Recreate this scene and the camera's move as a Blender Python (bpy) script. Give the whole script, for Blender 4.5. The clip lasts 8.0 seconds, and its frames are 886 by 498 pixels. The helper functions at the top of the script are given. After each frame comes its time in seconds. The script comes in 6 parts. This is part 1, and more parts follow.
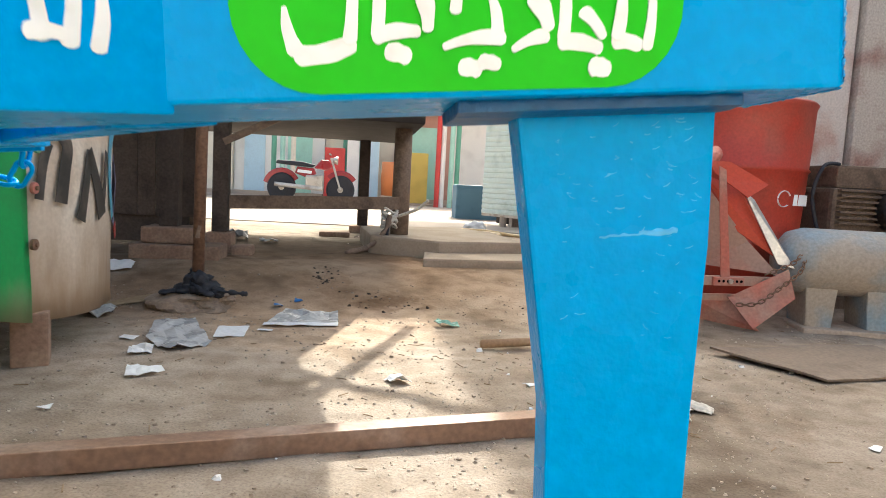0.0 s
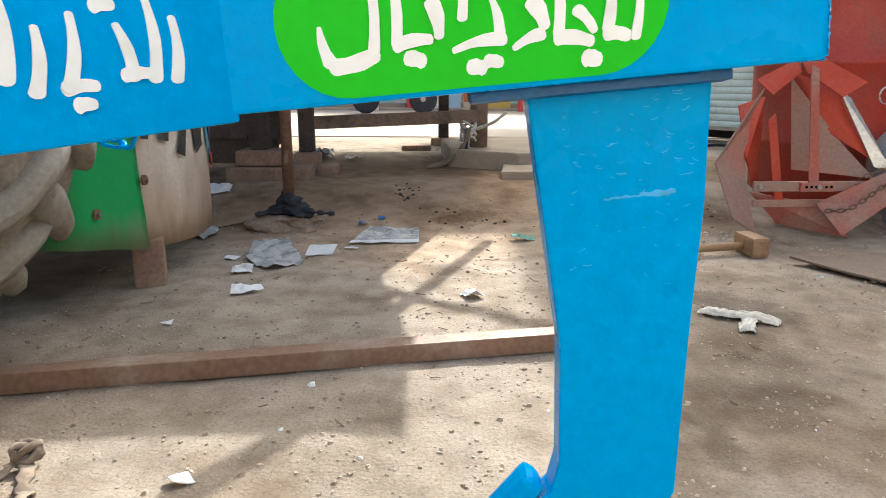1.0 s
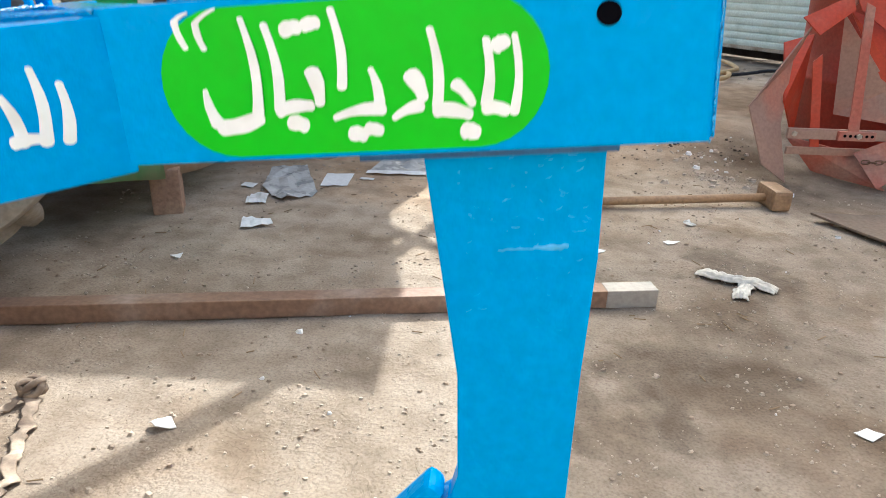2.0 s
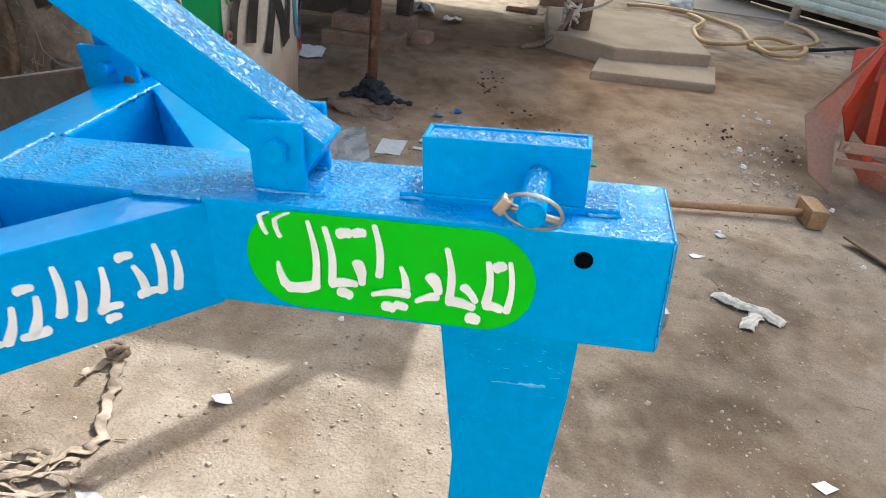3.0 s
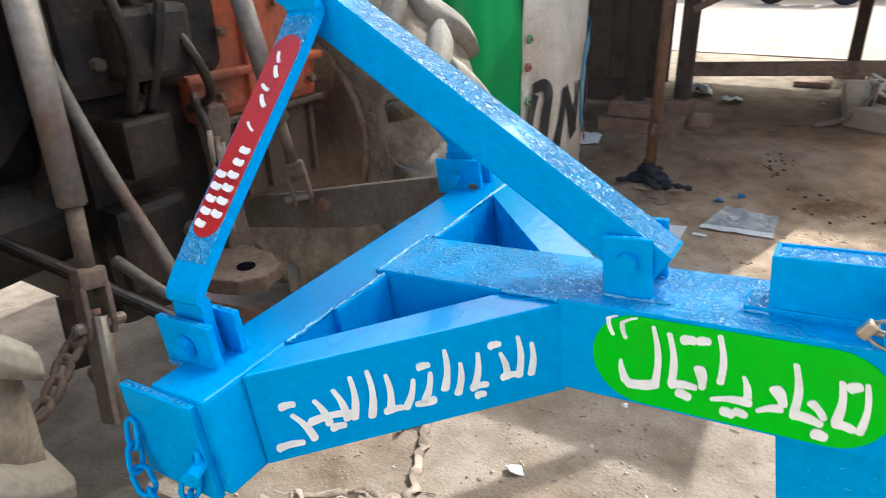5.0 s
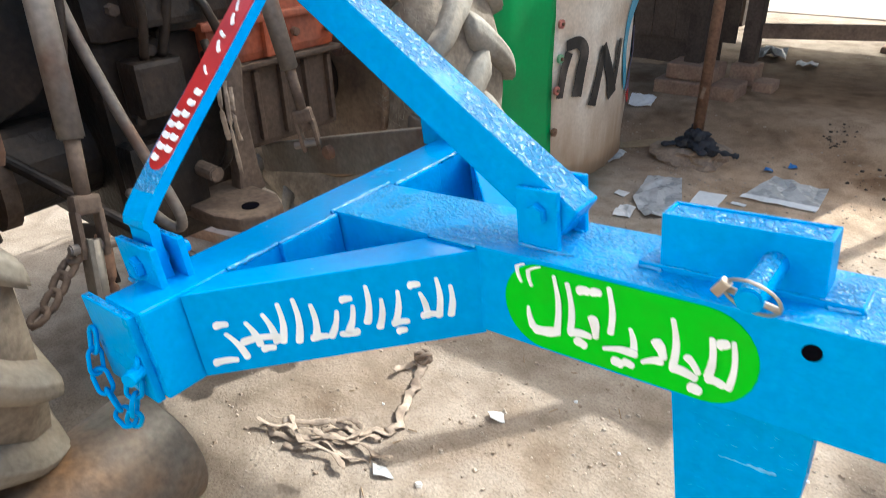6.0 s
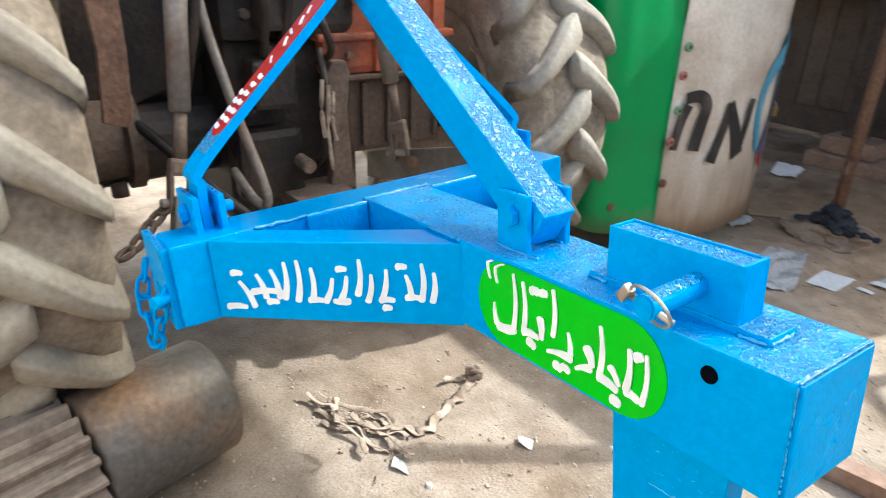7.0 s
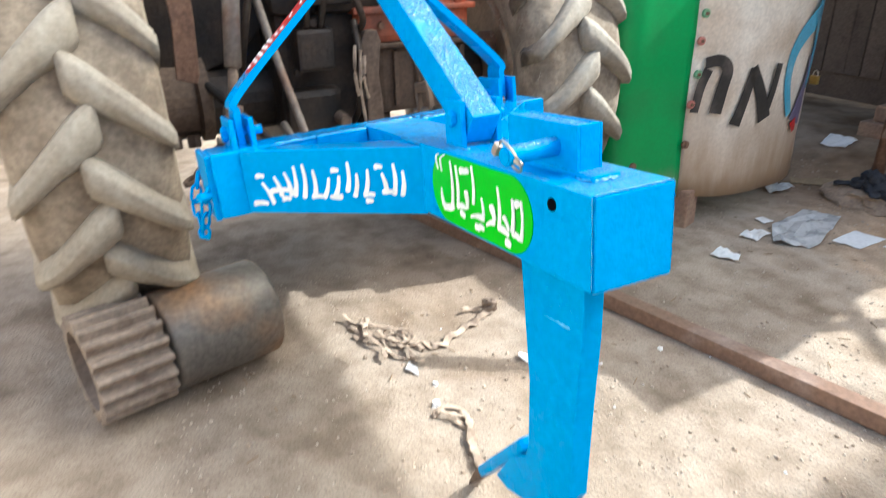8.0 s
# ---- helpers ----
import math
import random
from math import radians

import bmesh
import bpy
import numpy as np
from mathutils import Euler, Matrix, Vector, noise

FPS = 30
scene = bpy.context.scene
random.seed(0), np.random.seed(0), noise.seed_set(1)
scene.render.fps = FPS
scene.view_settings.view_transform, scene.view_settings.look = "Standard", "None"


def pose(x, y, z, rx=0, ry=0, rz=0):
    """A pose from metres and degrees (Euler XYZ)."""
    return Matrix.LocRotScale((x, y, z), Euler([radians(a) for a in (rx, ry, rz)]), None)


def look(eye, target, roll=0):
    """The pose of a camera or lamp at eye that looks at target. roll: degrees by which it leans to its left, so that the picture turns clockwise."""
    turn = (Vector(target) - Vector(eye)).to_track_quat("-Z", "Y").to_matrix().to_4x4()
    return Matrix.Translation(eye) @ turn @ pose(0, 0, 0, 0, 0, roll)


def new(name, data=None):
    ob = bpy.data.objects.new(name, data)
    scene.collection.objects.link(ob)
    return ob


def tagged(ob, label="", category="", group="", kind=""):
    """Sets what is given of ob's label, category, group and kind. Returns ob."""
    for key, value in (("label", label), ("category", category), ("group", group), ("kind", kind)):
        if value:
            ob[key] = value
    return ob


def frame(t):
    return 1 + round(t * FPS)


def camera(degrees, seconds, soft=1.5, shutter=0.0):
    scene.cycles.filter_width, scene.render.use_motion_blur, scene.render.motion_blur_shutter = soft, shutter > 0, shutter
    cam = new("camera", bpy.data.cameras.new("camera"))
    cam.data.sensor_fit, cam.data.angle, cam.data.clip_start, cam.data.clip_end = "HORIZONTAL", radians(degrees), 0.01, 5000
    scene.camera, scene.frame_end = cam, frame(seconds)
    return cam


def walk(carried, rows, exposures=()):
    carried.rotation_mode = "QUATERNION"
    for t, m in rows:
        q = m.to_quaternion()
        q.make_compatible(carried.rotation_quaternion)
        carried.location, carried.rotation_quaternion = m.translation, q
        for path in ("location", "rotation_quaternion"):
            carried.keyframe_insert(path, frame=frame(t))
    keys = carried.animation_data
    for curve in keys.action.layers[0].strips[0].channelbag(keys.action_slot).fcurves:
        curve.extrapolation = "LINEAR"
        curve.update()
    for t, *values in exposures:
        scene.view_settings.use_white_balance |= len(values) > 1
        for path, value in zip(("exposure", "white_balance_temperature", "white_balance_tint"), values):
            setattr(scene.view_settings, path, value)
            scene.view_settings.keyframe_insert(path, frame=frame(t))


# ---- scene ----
# the towed frame leans a little; its own axes are the level ones of the numbers below
LEVEL = pose(0, 0, 0.055) @ Matrix.Rotation(radians(-5.5), 4, "Y")
cam = camera(67.7, 8.0, soft=0.85, shutter=0.3)
PATH = [
    (0, (-0.036, -0.57, 0.68), (0.196, 1.404, 0.464), -2.3),
    (0.5, (-0.009, -0.665, 0.733), (0.109, 1.312, 0.455), -5.6),
    (0.7, (0.04, -0.652, 0.737), (0.058, 1.28, 0.337), -6.6),
    (1, (0.029, -0.684, 0.758), (-0.027, 1.256, 0.276), -5.4),
    (1.2, (0.073, -0.644, 0.733), (-0.028, 1.262, 0.278), -4.7),
    (1.5, (0.152, -0.663, 0.721), (-0.052, 1.227, 0.101), -4.9),
    (1.7, (0.178, -0.654, 0.774), (-0.021, 1.22, 0.103), -4.0),
    (2.8, (0.281, -0.682, 1.229), (-0.049, 1.033, 0.255), -1.9),
    (3, (0.278, -0.706, 1.272), (-0.072, 1.002, 0.292), 0.3),
    (3.5, (0.249, -0.783, 1.331), (-0.129, 0.938, 0.385), 0.2),
    (3.7, (0.232, -0.84, 1.328), (-0.226, 0.905, 0.427), -2.1),
    (4, (0.211, -0.862, 1.341), (-0.263, 0.844, 0.412), -1.5),
    (4.2, (0.209, -0.864, 1.335), (-0.292, 0.835, 0.427), -1.6),
    (4.5, (0.169, -0.877, 1.362), (-0.491, 0.805, 0.505), -4.5),
    (4.7, (0.168, -0.866, 1.368), (-0.678, 0.758, 0.563), -6.1),
    (5.8, (0.376, -0.771, 1.378), (-0.871, 0.611, 0.647), -5.7),
    (6, (0.424, -0.756, 1.352), (-0.797, 0.59, 0.519), -6.3),
    (6.5, (0.522, -0.698, 1.316), (-0.767, 0.567, 0.458), -6.8),
    (6.7, (0.561, -0.66, 1.317), (-0.782, 0.518, 0.491), -6.6),
    (7, (0.692, -0.636, 1.284), (-0.863, 0.421, 0.602), -1.6),
    (7.2, (0.772, -0.578, 1.244), (-0.842, 0.343, 0.597), -3.7),
    (7.5, (0.88, -0.61, 1.262), (-0.743, 0.353, 0.601), -5.0),
    (7.7, (0.985, -0.603, 1.227), (-0.663, 0.337, 0.63), -4.9),
    (8, (1.156, -0.615, 1.173), (-0.54, 0.209, 0.507), -3.8),
]
EXPOSURES = [(0, 1.8, 6200, 5.0), (0.5, 1.65, 6050, 4.5), (1.0, 1.6, 5950, 4.5), (1.7, 1.71, 5850, 4.5), (3.0, 1.48, 5850, 4.5), (4.0, 1.43, 5800, 4.5), (4.5, 1.35, 5750, 4.5), (6.0, 1.63, 5800, 4.5), (6.6, 1.6, 5800, 4.5), (7.0, 1.72, 5800, 4.5), (8.0, 1.89, 5750, 4.5)]
walk(cam, [(t, LEVEL @ look(eye, target, roll)) for t, eye, target, roll in PATH], EXPOSURES)

# ---- light ----
SUN_WAY = Vector((-0.27, -0.98, -1.0)).normalized()
sky = bpy.data.worlds.new("sky")
scene.world = sky
sky.use_nodes = True
_n = sky.node_tree.nodes
_tex = _n.new("ShaderNodeTexSky")
_tex.sky_type, _tex.sun_disc = "NISHITA", False
_tex.sun_elevation = math.asin(-SUN_WAY.z)
_tex.sun_rotation = math.atan2(-SUN_WAY.x, -SUN_WAY.y)
_tex.dust_density = 9.0
_n["Background"].inputs["Strength"].default_value = 0.142
_haze = _n.new("ShaderNodeMix")
_haze.data_type, _haze.blend_type = "RGBA", "MULTIPLY"
_haze.inputs["Factor"].default_value = 1.0
_haze.inputs["B"].default_value = (1.03, 1.03, 0.96, 1)  # dusty air
sky.node_tree.links.new(_tex.outputs[0], _haze.inputs["A"])
sky.node_tree.links.new(_haze.outputs["Result"], _n["Background"].inputs["Color"])
sun_data = bpy.data.lights.new("sun", "SUN")
sun_data.energy, sun_data.angle, sun_data.color = 2.15, radians(0.6), (1.0, 0.95, 0.87)
sun = new("sun", sun_data)
sun.matrix_world = look((2.7, 9.8, 12), Vector((2.7, 9.8, 12)) + SUN_WAY)

# ---- materials ----
def mat(name, color, rough=0.6, metal=0.0, spots=None, spot_scale=6.0, spot_amount=0.35, grain=0.12, grain_scale=60.0,
        bump=0.15, bump_scale=40.0, coat=0.0, per_object=0.0, spec=0.5, flaky=0.0, lump=0.006, bare=0.4, coat_rough=0.12):
    """A painted, rusty, dusty or bare surface: base colour, patches of a second colour, fine grain and relief."""
    m = bpy.data.materials.new(name)
    m.use_nodes = True
    nt = m.node_tree
    b = nt.nodes["Principled BSDF"]
    tc = nt.nodes.new("ShaderNodeTexCoord")
    def noise_tex(scale, detail=6.0):
        n = nt.nodes.new("ShaderNodeTexNoise")
        n.inputs["Scale"].default_value, n.inputs["Detail"].default_value = scale, detail
        nt.links.new(tc.outputs["Object"], n.inputs["Vector"])
        return n
    def mix(fac, a, c, kind="MIX"):
        x = nt.nodes.new("ShaderNodeMix")
        x.data_type, x.blend_type = "RGBA", kind
        for sock, v in ((x.inputs["Factor"], fac), (x.inputs["A"], a), (x.inputs["B"], c)):
            if isinstance(v, (int, float)):
                sock.default_value = v
            elif isinstance(v, tuple):
                sock.default_value = (*v, 1)
            else:
                nt.links.new(v, sock)
        return x.outputs["Result"]
    big = noise_tex(spot_scale)
    ramp = nt.nodes.new("ShaderNodeMapRange")
    ramp.inputs["From Min"].default_value = 0.62 - 0.3 * spot_amount
    ramp.inputs["From Max"].default_value = 0.72
    nt.links.new(big.outputs["Fac"], ramp.inputs["Value"])
    col = mix(ramp.outputs["Result"], color, spots or tuple(c * 0.8 for c in color))
    fine = noise_tex(grain_scale, 8.0)
    g = nt.nodes.new("ShaderNodeMapRange")
    g.inputs["From Min"].default_value, g.inputs["From Max"].default_value = 0.3, 0.7
    g.inputs["To Min"].default_value, g.inputs["To Max"].default_value = 1 - grain, 1 + grain
    nt.links.new(fine.outputs["Fac"], g.inputs["Value"])
    col = mix(1.0, col, g.outputs["Result"], "MULTIPLY")
    if per_object:
        oi = nt.nodes.new("ShaderNodeObjectInfo")
        r = nt.nodes.new("ShaderNodeMapRange")
        r.inputs["To Min"].default_value, r.inputs["To Max"].default_value = 1 - per_object, 1 + per_object
        nt.links.new(oi.outputs["Random"], r.inputs["Value"])
        col = mix(1.0, col, r.outputs["Result"], "MULTIPLY")
    nt.links.new(col, b.inputs["Base Color"])
    rr = nt.nodes.new("ShaderNodeMapRange")
    rr.inputs["To Min"].default_value, rr.inputs["To Max"].default_value = max(0.05, rough - 0.12), min(1, rough + 0.12)
    nt.links.new(big.outputs["Fac"], rr.inputs["Value"])
    nt.links.new(rr.outputs["Result"], b.inputs["Roughness"])
    b.inputs["Metallic"].default_value = metal
    b.inputs["Coat Weight"].default_value = coat
    b.inputs["Coat IOR"].default_value = 1.7
    b.inputs["Coat Roughness"].default_value = coat_rough
    b.inputs["Specular IOR Level"].default_value = spec
    if bump:
        bn = noise_tex(bump_scale, 5.0)
        bp = nt.nodes.new("ShaderNodeBump")
        bp.inputs["Strength"].default_value, bp.inputs["Distance"].default_value = bump, 0.01
        nt.links.new(bn.outputs["Fac"], bp.inputs["Height"])
        nt.links.new(bp.outputs["Normal"], b.inputs["Normal"])
        if coat:
            nt.links.new(bp.outputs["Normal"], b.inputs["Coat Normal"])
        if flaky:
            # thick paint over scale: ragged raised islands in patches, over the fine relief
            isle = noise_tex(flaky, 5.0)
            isle.inputs["Distortion"].default_value = 0.7
            flat_top = nt.nodes.new("ShaderNodeMapRange")
            flat_top.inputs["From Min"].default_value, flat_top.inputs["From Max"].default_value = 0.4, 0.58
            nt.links.new(isle.outputs["Fac"], flat_top.inputs["Value"])
            patch = nt.nodes.new("ShaderNodeMapRange")
            patch.inputs["From Min"].default_value, patch.inputs["From Max"].default_value = bare, bare + 0.18
            nt.links.new(noise_tex(11, 5.0).outputs["Fac"], patch.inputs["Value"])
            hm = nt.nodes.new("ShaderNodeMath")
            hm.operation = "MULTIPLY_ADD"
            hm.inputs[1].default_value = 1.1
            nt.links.new(noise_tex(150, 4.0).outputs["Fac"], hm.inputs[0])
            nt.links.new(flat_top.outputs["Result"], hm.inputs[2])
            hk = nt.nodes.new("ShaderNodeMath")
            hk.operation = "MULTIPLY"
            nt.links.new(hm.outputs[0], hk.inputs[0])
            nt.links.new(patch.outputs["Result"], hk.inputs[1])
            b2 = nt.nodes.new("ShaderNodeBump")
            b2.inputs["Strength"].default_value, b2.inputs["Distance"].default_value = 1.0, lump
            nt.links.new(hk.outputs[0], b2.inputs["Height"])
            nt.links.new(bp.outputs["Normal"], b2.inputs["Normal"])
            nt.links.new(b2.outputs["Normal"], b.inputs["Normal"])
            nt.links.new(b2.outputs["Normal"], b.inputs["Coat Normal"])
            # thick islands are glossy, thin paint between them is dull
            gloss = nt.nodes.new("ShaderNodeMath")
            gloss.operation = "MULTIPLY"
            nt.links.new(flat_top.outputs["Result"], gloss.inputs[0])
            nt.links.new(patch.outputs["Result"], gloss.inputs[1])
            for sock, low, high in (("Coat Weight", 0.45, coat), ("Roughness", rough + 0.22, rough - 0.04), ("Specular IOR Level", 0.2, spec)):
                mr = nt.nodes.new("ShaderNodeMapRange")
                mr.inputs["To Min"].default_value, mr.inputs["To Max"].default_value = low, high
                nt.links.new(gloss.outputs[0], mr.inputs["Value"])
                nt.links.new(mr.outputs["Result"], b.inputs[sock])
    return m


BLUE = mat("blue_enamel", (0.0, 0.315, 0.75), 0.28, spots=(0.0, 0.3, 0.73), spot_scale=9, grain=0.05, bump=0.14, bump_scale=120, coat=0.0, spec=0.1)
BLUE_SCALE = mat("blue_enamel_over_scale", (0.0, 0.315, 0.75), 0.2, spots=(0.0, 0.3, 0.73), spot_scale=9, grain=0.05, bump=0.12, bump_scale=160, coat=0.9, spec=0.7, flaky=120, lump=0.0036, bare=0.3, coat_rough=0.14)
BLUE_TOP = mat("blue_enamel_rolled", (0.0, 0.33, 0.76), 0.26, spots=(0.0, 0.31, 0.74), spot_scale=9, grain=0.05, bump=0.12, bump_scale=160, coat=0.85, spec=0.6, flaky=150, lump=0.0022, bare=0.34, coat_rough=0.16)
BLUE_SHEEN = mat("blue_enamel_sheen", (0.0, 0.315, 0.75), 0.24, spots=(0.0, 0.3, 0.73), spot_scale=9, grain=0.05, bump=0.1, bump_scale=60, coat=0.8, spec=0.4, coat_rough=0.18)
WORN_BLUE = mat("scraped_blue", (0.08, 0.43, 0.82), 0.3, grain=0.15, bump=0.2)
BLUE_WELD = mat("blue_weld", (0.0, 0.32, 0.72), 0.2, grain=0.06, bump=0.4, bump_scale=150, coat=1.0)
GREEN = mat("green_enamel", (0.018, 0.53, 0.0), 0.42, spots=(0.025, 0.48, 0.0), spot_scale=12, grain=0.04, bump=0.06, bump_scale=60, spec=0.2)
RED_PAINT = mat("red_enamel", (0.42, 0.012, 0.012), 0.35, spots=(0.36, 0.01, 0.01), grain=0.05, bump=0.05)
WHITE_PAINT = mat("white_enamel", (0.84, 0.87, 0.9), 0.4, spots=(0.74, 0.76, 0.76), spot_scale=30, grain=0.03, bump=0.05)
# Near-black paint for solid caps, standing in for shade inside holes.
HOLE_SHADE = mat("hole_shade", (0.003, 0.003, 0.005), 0.95, bump=0, spec=0.02)
STEEL = mat("bare_steel", (0.5, 0.48, 0.45), 0.38, metal=0.85, spots=(0.3, 0.25, 0.2), grain=0.15)
RUST = mat("rusty_steel", (0.2, 0.115, 0.075), 0.75, metal=0.25, spots=(0.11, 0.06, 0.045), spot_scale=9, grain=0.25, bump=0.3, bump_scale=90)
BAR_RUST = mat("mill_scale_bar", (0.23, 0.145, 0.105), 0.5, metal=0.35, spots=(0.33, 0.25, 0.21), spot_scale=5, grain=0.18, bump=0.15)
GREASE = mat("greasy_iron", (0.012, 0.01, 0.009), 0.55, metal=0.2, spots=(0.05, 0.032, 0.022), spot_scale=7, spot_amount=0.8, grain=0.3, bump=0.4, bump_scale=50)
DUSTY_IRON = mat("dusty_iron", (0.13, 0.092, 0.068), 0.8, metal=0.1, spots=(0.065, 0.045, 0.036), spot_scale=8, grain=0.25, bump=0.3)
LINK_GREY = mat("scoured_link", (0.2, 0.19, 0.165), 0.5, metal=0.35, spots=(0.13, 0.085, 0.06), spot_scale=6, spot_amount=0.8, grain=0.2, bump=0.2)
ROD_GREY = mat("dull_grey_rod", (0.2, 0.175, 0.155), 0.55, metal=0.3, spots=(0.16, 0.1, 0.075), spot_scale=8, grain=0.2, bump=0.15)
ORANGE = mat("faded_tractor_paint", (0.46, 0.085, 0.025), 0.6, spots=(0.17, 0.075, 0.05), spot_scale=5, spot_amount=1.25, grain=0.2, bump=0.15)
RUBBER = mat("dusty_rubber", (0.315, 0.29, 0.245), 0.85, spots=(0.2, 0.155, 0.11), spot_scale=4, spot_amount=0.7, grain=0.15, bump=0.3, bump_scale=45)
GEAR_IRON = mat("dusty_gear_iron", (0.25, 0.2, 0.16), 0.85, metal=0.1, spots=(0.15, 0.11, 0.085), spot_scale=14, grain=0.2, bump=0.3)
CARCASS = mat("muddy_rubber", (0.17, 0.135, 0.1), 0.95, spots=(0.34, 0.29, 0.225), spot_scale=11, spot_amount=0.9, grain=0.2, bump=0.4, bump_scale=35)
DRUM_IRON = mat("worn_roller_iron", (0.13, 0.12, 0.108), 0.48, metal=0.3, spots=(0.24, 0.135, 0.065), spot_scale=3.3, spot_amount=0.5, grain=0.25, bump=0.3)
BANNER_GREEN = mat("green_flex", (0.004, 0.29, 0.07), 0.42, spots=(0.01, 0.25, 0.062), spot_scale=4, grain=0.06, bump=0.05)
BANNER_WHITE = mat("white_flex", (0.74, 0.68, 0.59), 0.5, spots=(0.4, 0.29, 0.19), spot_scale=2.6, spot_amount=0.6, grain=0.12, bump=0.1)


def muddy(m, low, high, color, streak=0.3):
    """Brown mud splashed and soaked up along the lower hem, in ragged streaks."""
    nt = m.node_tree
    b = nt.nodes["Principled BSDF"]
    old = b.inputs["Base Color"].links[0].from_socket
    tc = nt.nodes.new("ShaderNodeTexCoord")
    mp = nt.nodes.new("ShaderNodeMapping")
    mp.inputs["Scale"].default_value = (7, 7, 1.6)
    nt.links.new(tc.outputs["Object"], mp.inputs["Vector"])
    n = nt.nodes.new("ShaderNodeTexNoise")
    n.inputs["Scale"].default_value, n.inputs["Detail"].default_value = 1.6, 8
    nt.links.new(mp.outputs["Vector"], n.inputs["Vector"])
    sep = nt.nodes.new("ShaderNodeSeparateXYZ")
    nt.links.new(tc.outputs["Object"], sep.inputs["Vector"])
    add = nt.nodes.new("ShaderNodeMath")
    add.operation = "MULTIPLY_ADD"
    add.inputs[1].default_value = streak * 2
    nt.links.new(n.outputs["Fac"], add.inputs[0])
    nt.links.new(sep.outputs["Z"], add.inputs[2])
    r = nt.nodes.new("ShaderNodeMapRange")
    r.inputs["From Min"].default_value, r.inputs["From Max"].default_value = high + streak, low + streak
    nt.links.new(add.outputs[0], r.inputs["Value"])
    x = nt.nodes.new("ShaderNodeMix")
    x.data_type = "RGBA"
    x.inputs["B"].default_value = (*color, 1)
    nt.links.new(r.outputs["Result"], x.inputs["Factor"])
    nt.links.new(old, x.inputs["A"])
    nt.links.new(x.outputs["Result"], b.inputs["Base Color"])


muddy(BANNER_WHITE, 0.2, 0.72, (0.36, 0.26, 0.17))
muddy(BANNER_GREEN, 0.12, 0.34, (0.26, 0.24, 0.15), 0.12)
GREEN_STUD = mat("pale_green_stud", (0.2, 0.4, 0.22), 0.6)
RED_STUD = mat("pale_red_stud", (0.45, 0.16, 0.13), 0.6)
BLACK_PRINT = mat("black_print", (0.025, 0.023, 0.022), 0.5, spots=(0.12, 0.1, 0.085), grain=0.2, bump=0)
BLUE_PRINT = mat("blue_print", (0.06, 0.33, 0.5), 0.5, spots=(0.2, 0.4, 0.5), grain=0.15, bump=0)
VIOLET_PRINT = mat("violet_print", (0.12, 0.1, 0.19), 0.5, spots=(0.2, 0.18, 0.25), grain=0.15, bump=0)
WOOD_DARK = mat("dark_plank", (0.058, 0.042, 0.034), 0.8, spots=(0.035, 0.025, 0.02), spot_scale=7, grain=0.3, bump=0.3, per_object=0.25)
FRAME_WOOD = mat("near_black_timber", (0.022, 0.016, 0.013), 0.8, grain=0.3, bump=0.3)
WOOD = mat("weathered_wood", (0.2, 0.14, 0.1), 0.8, spots=(0.1, 0.07, 0.05), spot_scale=9, grain=0.25, bump=0.3)
HANDLE = mat("pale_handle", (0.32, 0.2, 0.11), 0.6, spots=(0.2, 0.12, 0.07), grain=0.2, bump=0.15)
BRICK = mat("dusty_brick", (0.27, 0.17, 0.12), 0.95, spots=(0.34, 0.24, 0.17), spot_scale=9, spot_amount=0.6, grain=0.2, bump=0.4, per_object=0.15)
STEP_EARTH = mat("mud_worn_cement", (0.37, 0.298, 0.228), 0.95, spots=(0.29, 0.225, 0.165), spot_scale=3.5, spot_amount=0.6, grain=0.1, bump=0.2)
CEMENT = mat("dusty_cement", (0.42, 0.34, 0.27), 0.95, spots=(0.34, 0.27, 0.21), spot_scale=6, grain=0.15, bump=0.35)
PAPER = mat("paper_scrap", (0.8, 0.8, 0.8), 0.7, spots=(0.6, 0.58, 0.56), grain=0.06, bump=0.1)
FOIL = mat("clear_grey_wrapper", (0.42, 0.42, 0.42), 0.28, spots=(0.55, 0.55, 0.55), spot_scale=14, spot_amount=0.6, grain=0.1, bump=0.4, bump_scale=50)
CLOTH = mat("dirty_white_cloth", (0.6, 0.57, 0.51), 0.95, spots=(0.5, 0.45, 0.38), spot_scale=14, grain=0.2, bump=0.4)
STRAP = mat("dusty_strap", (0.43, 0.34, 0.26), 0.95, spots=(0.11, 0.075, 0.055), spot_scale=9, spot_amount=0.75, grain=0.25, bump=0.4)
BLACK_CLOTH = mat("black_rubber_tie", (0.018, 0.02, 0.028), 0.7, grain=0.3, bump=0.4)
HOSE = mat("cream_hose", (0.6, 0.42, 0.21), 0.5, spots=(0.46, 0.32, 0.17), grain=0.1)
RIDGER = mat("faded_red_primer", (0.42, 0.12, 0.085), 0.7, spots=(0.36, 0.25, 0.2), spot_scale=4, spot_amount=0.55, grain=0.15)
RIDGER_BRIGHT = mat("fresh_red_primer", (0.46, 0.05, 0.018), 0.6, spots=(0.42, 0.1, 0.06), spot_scale=5, grain=0.12)
RIDGER_DUST = mat("dusty_primer", (0.36, 0.23, 0.185), 0.85, spots=(0.5, 0.19, 0.14), spot_scale=3, grain=0.12)
OIL_DRUM = mat("red_drum_paint", (0.38, 0.035, 0.018), 0.5, spots=(0.3, 0.07, 0.045), spot_scale=4, spot_amount=0.6, grain=0.15, bump=0.15)
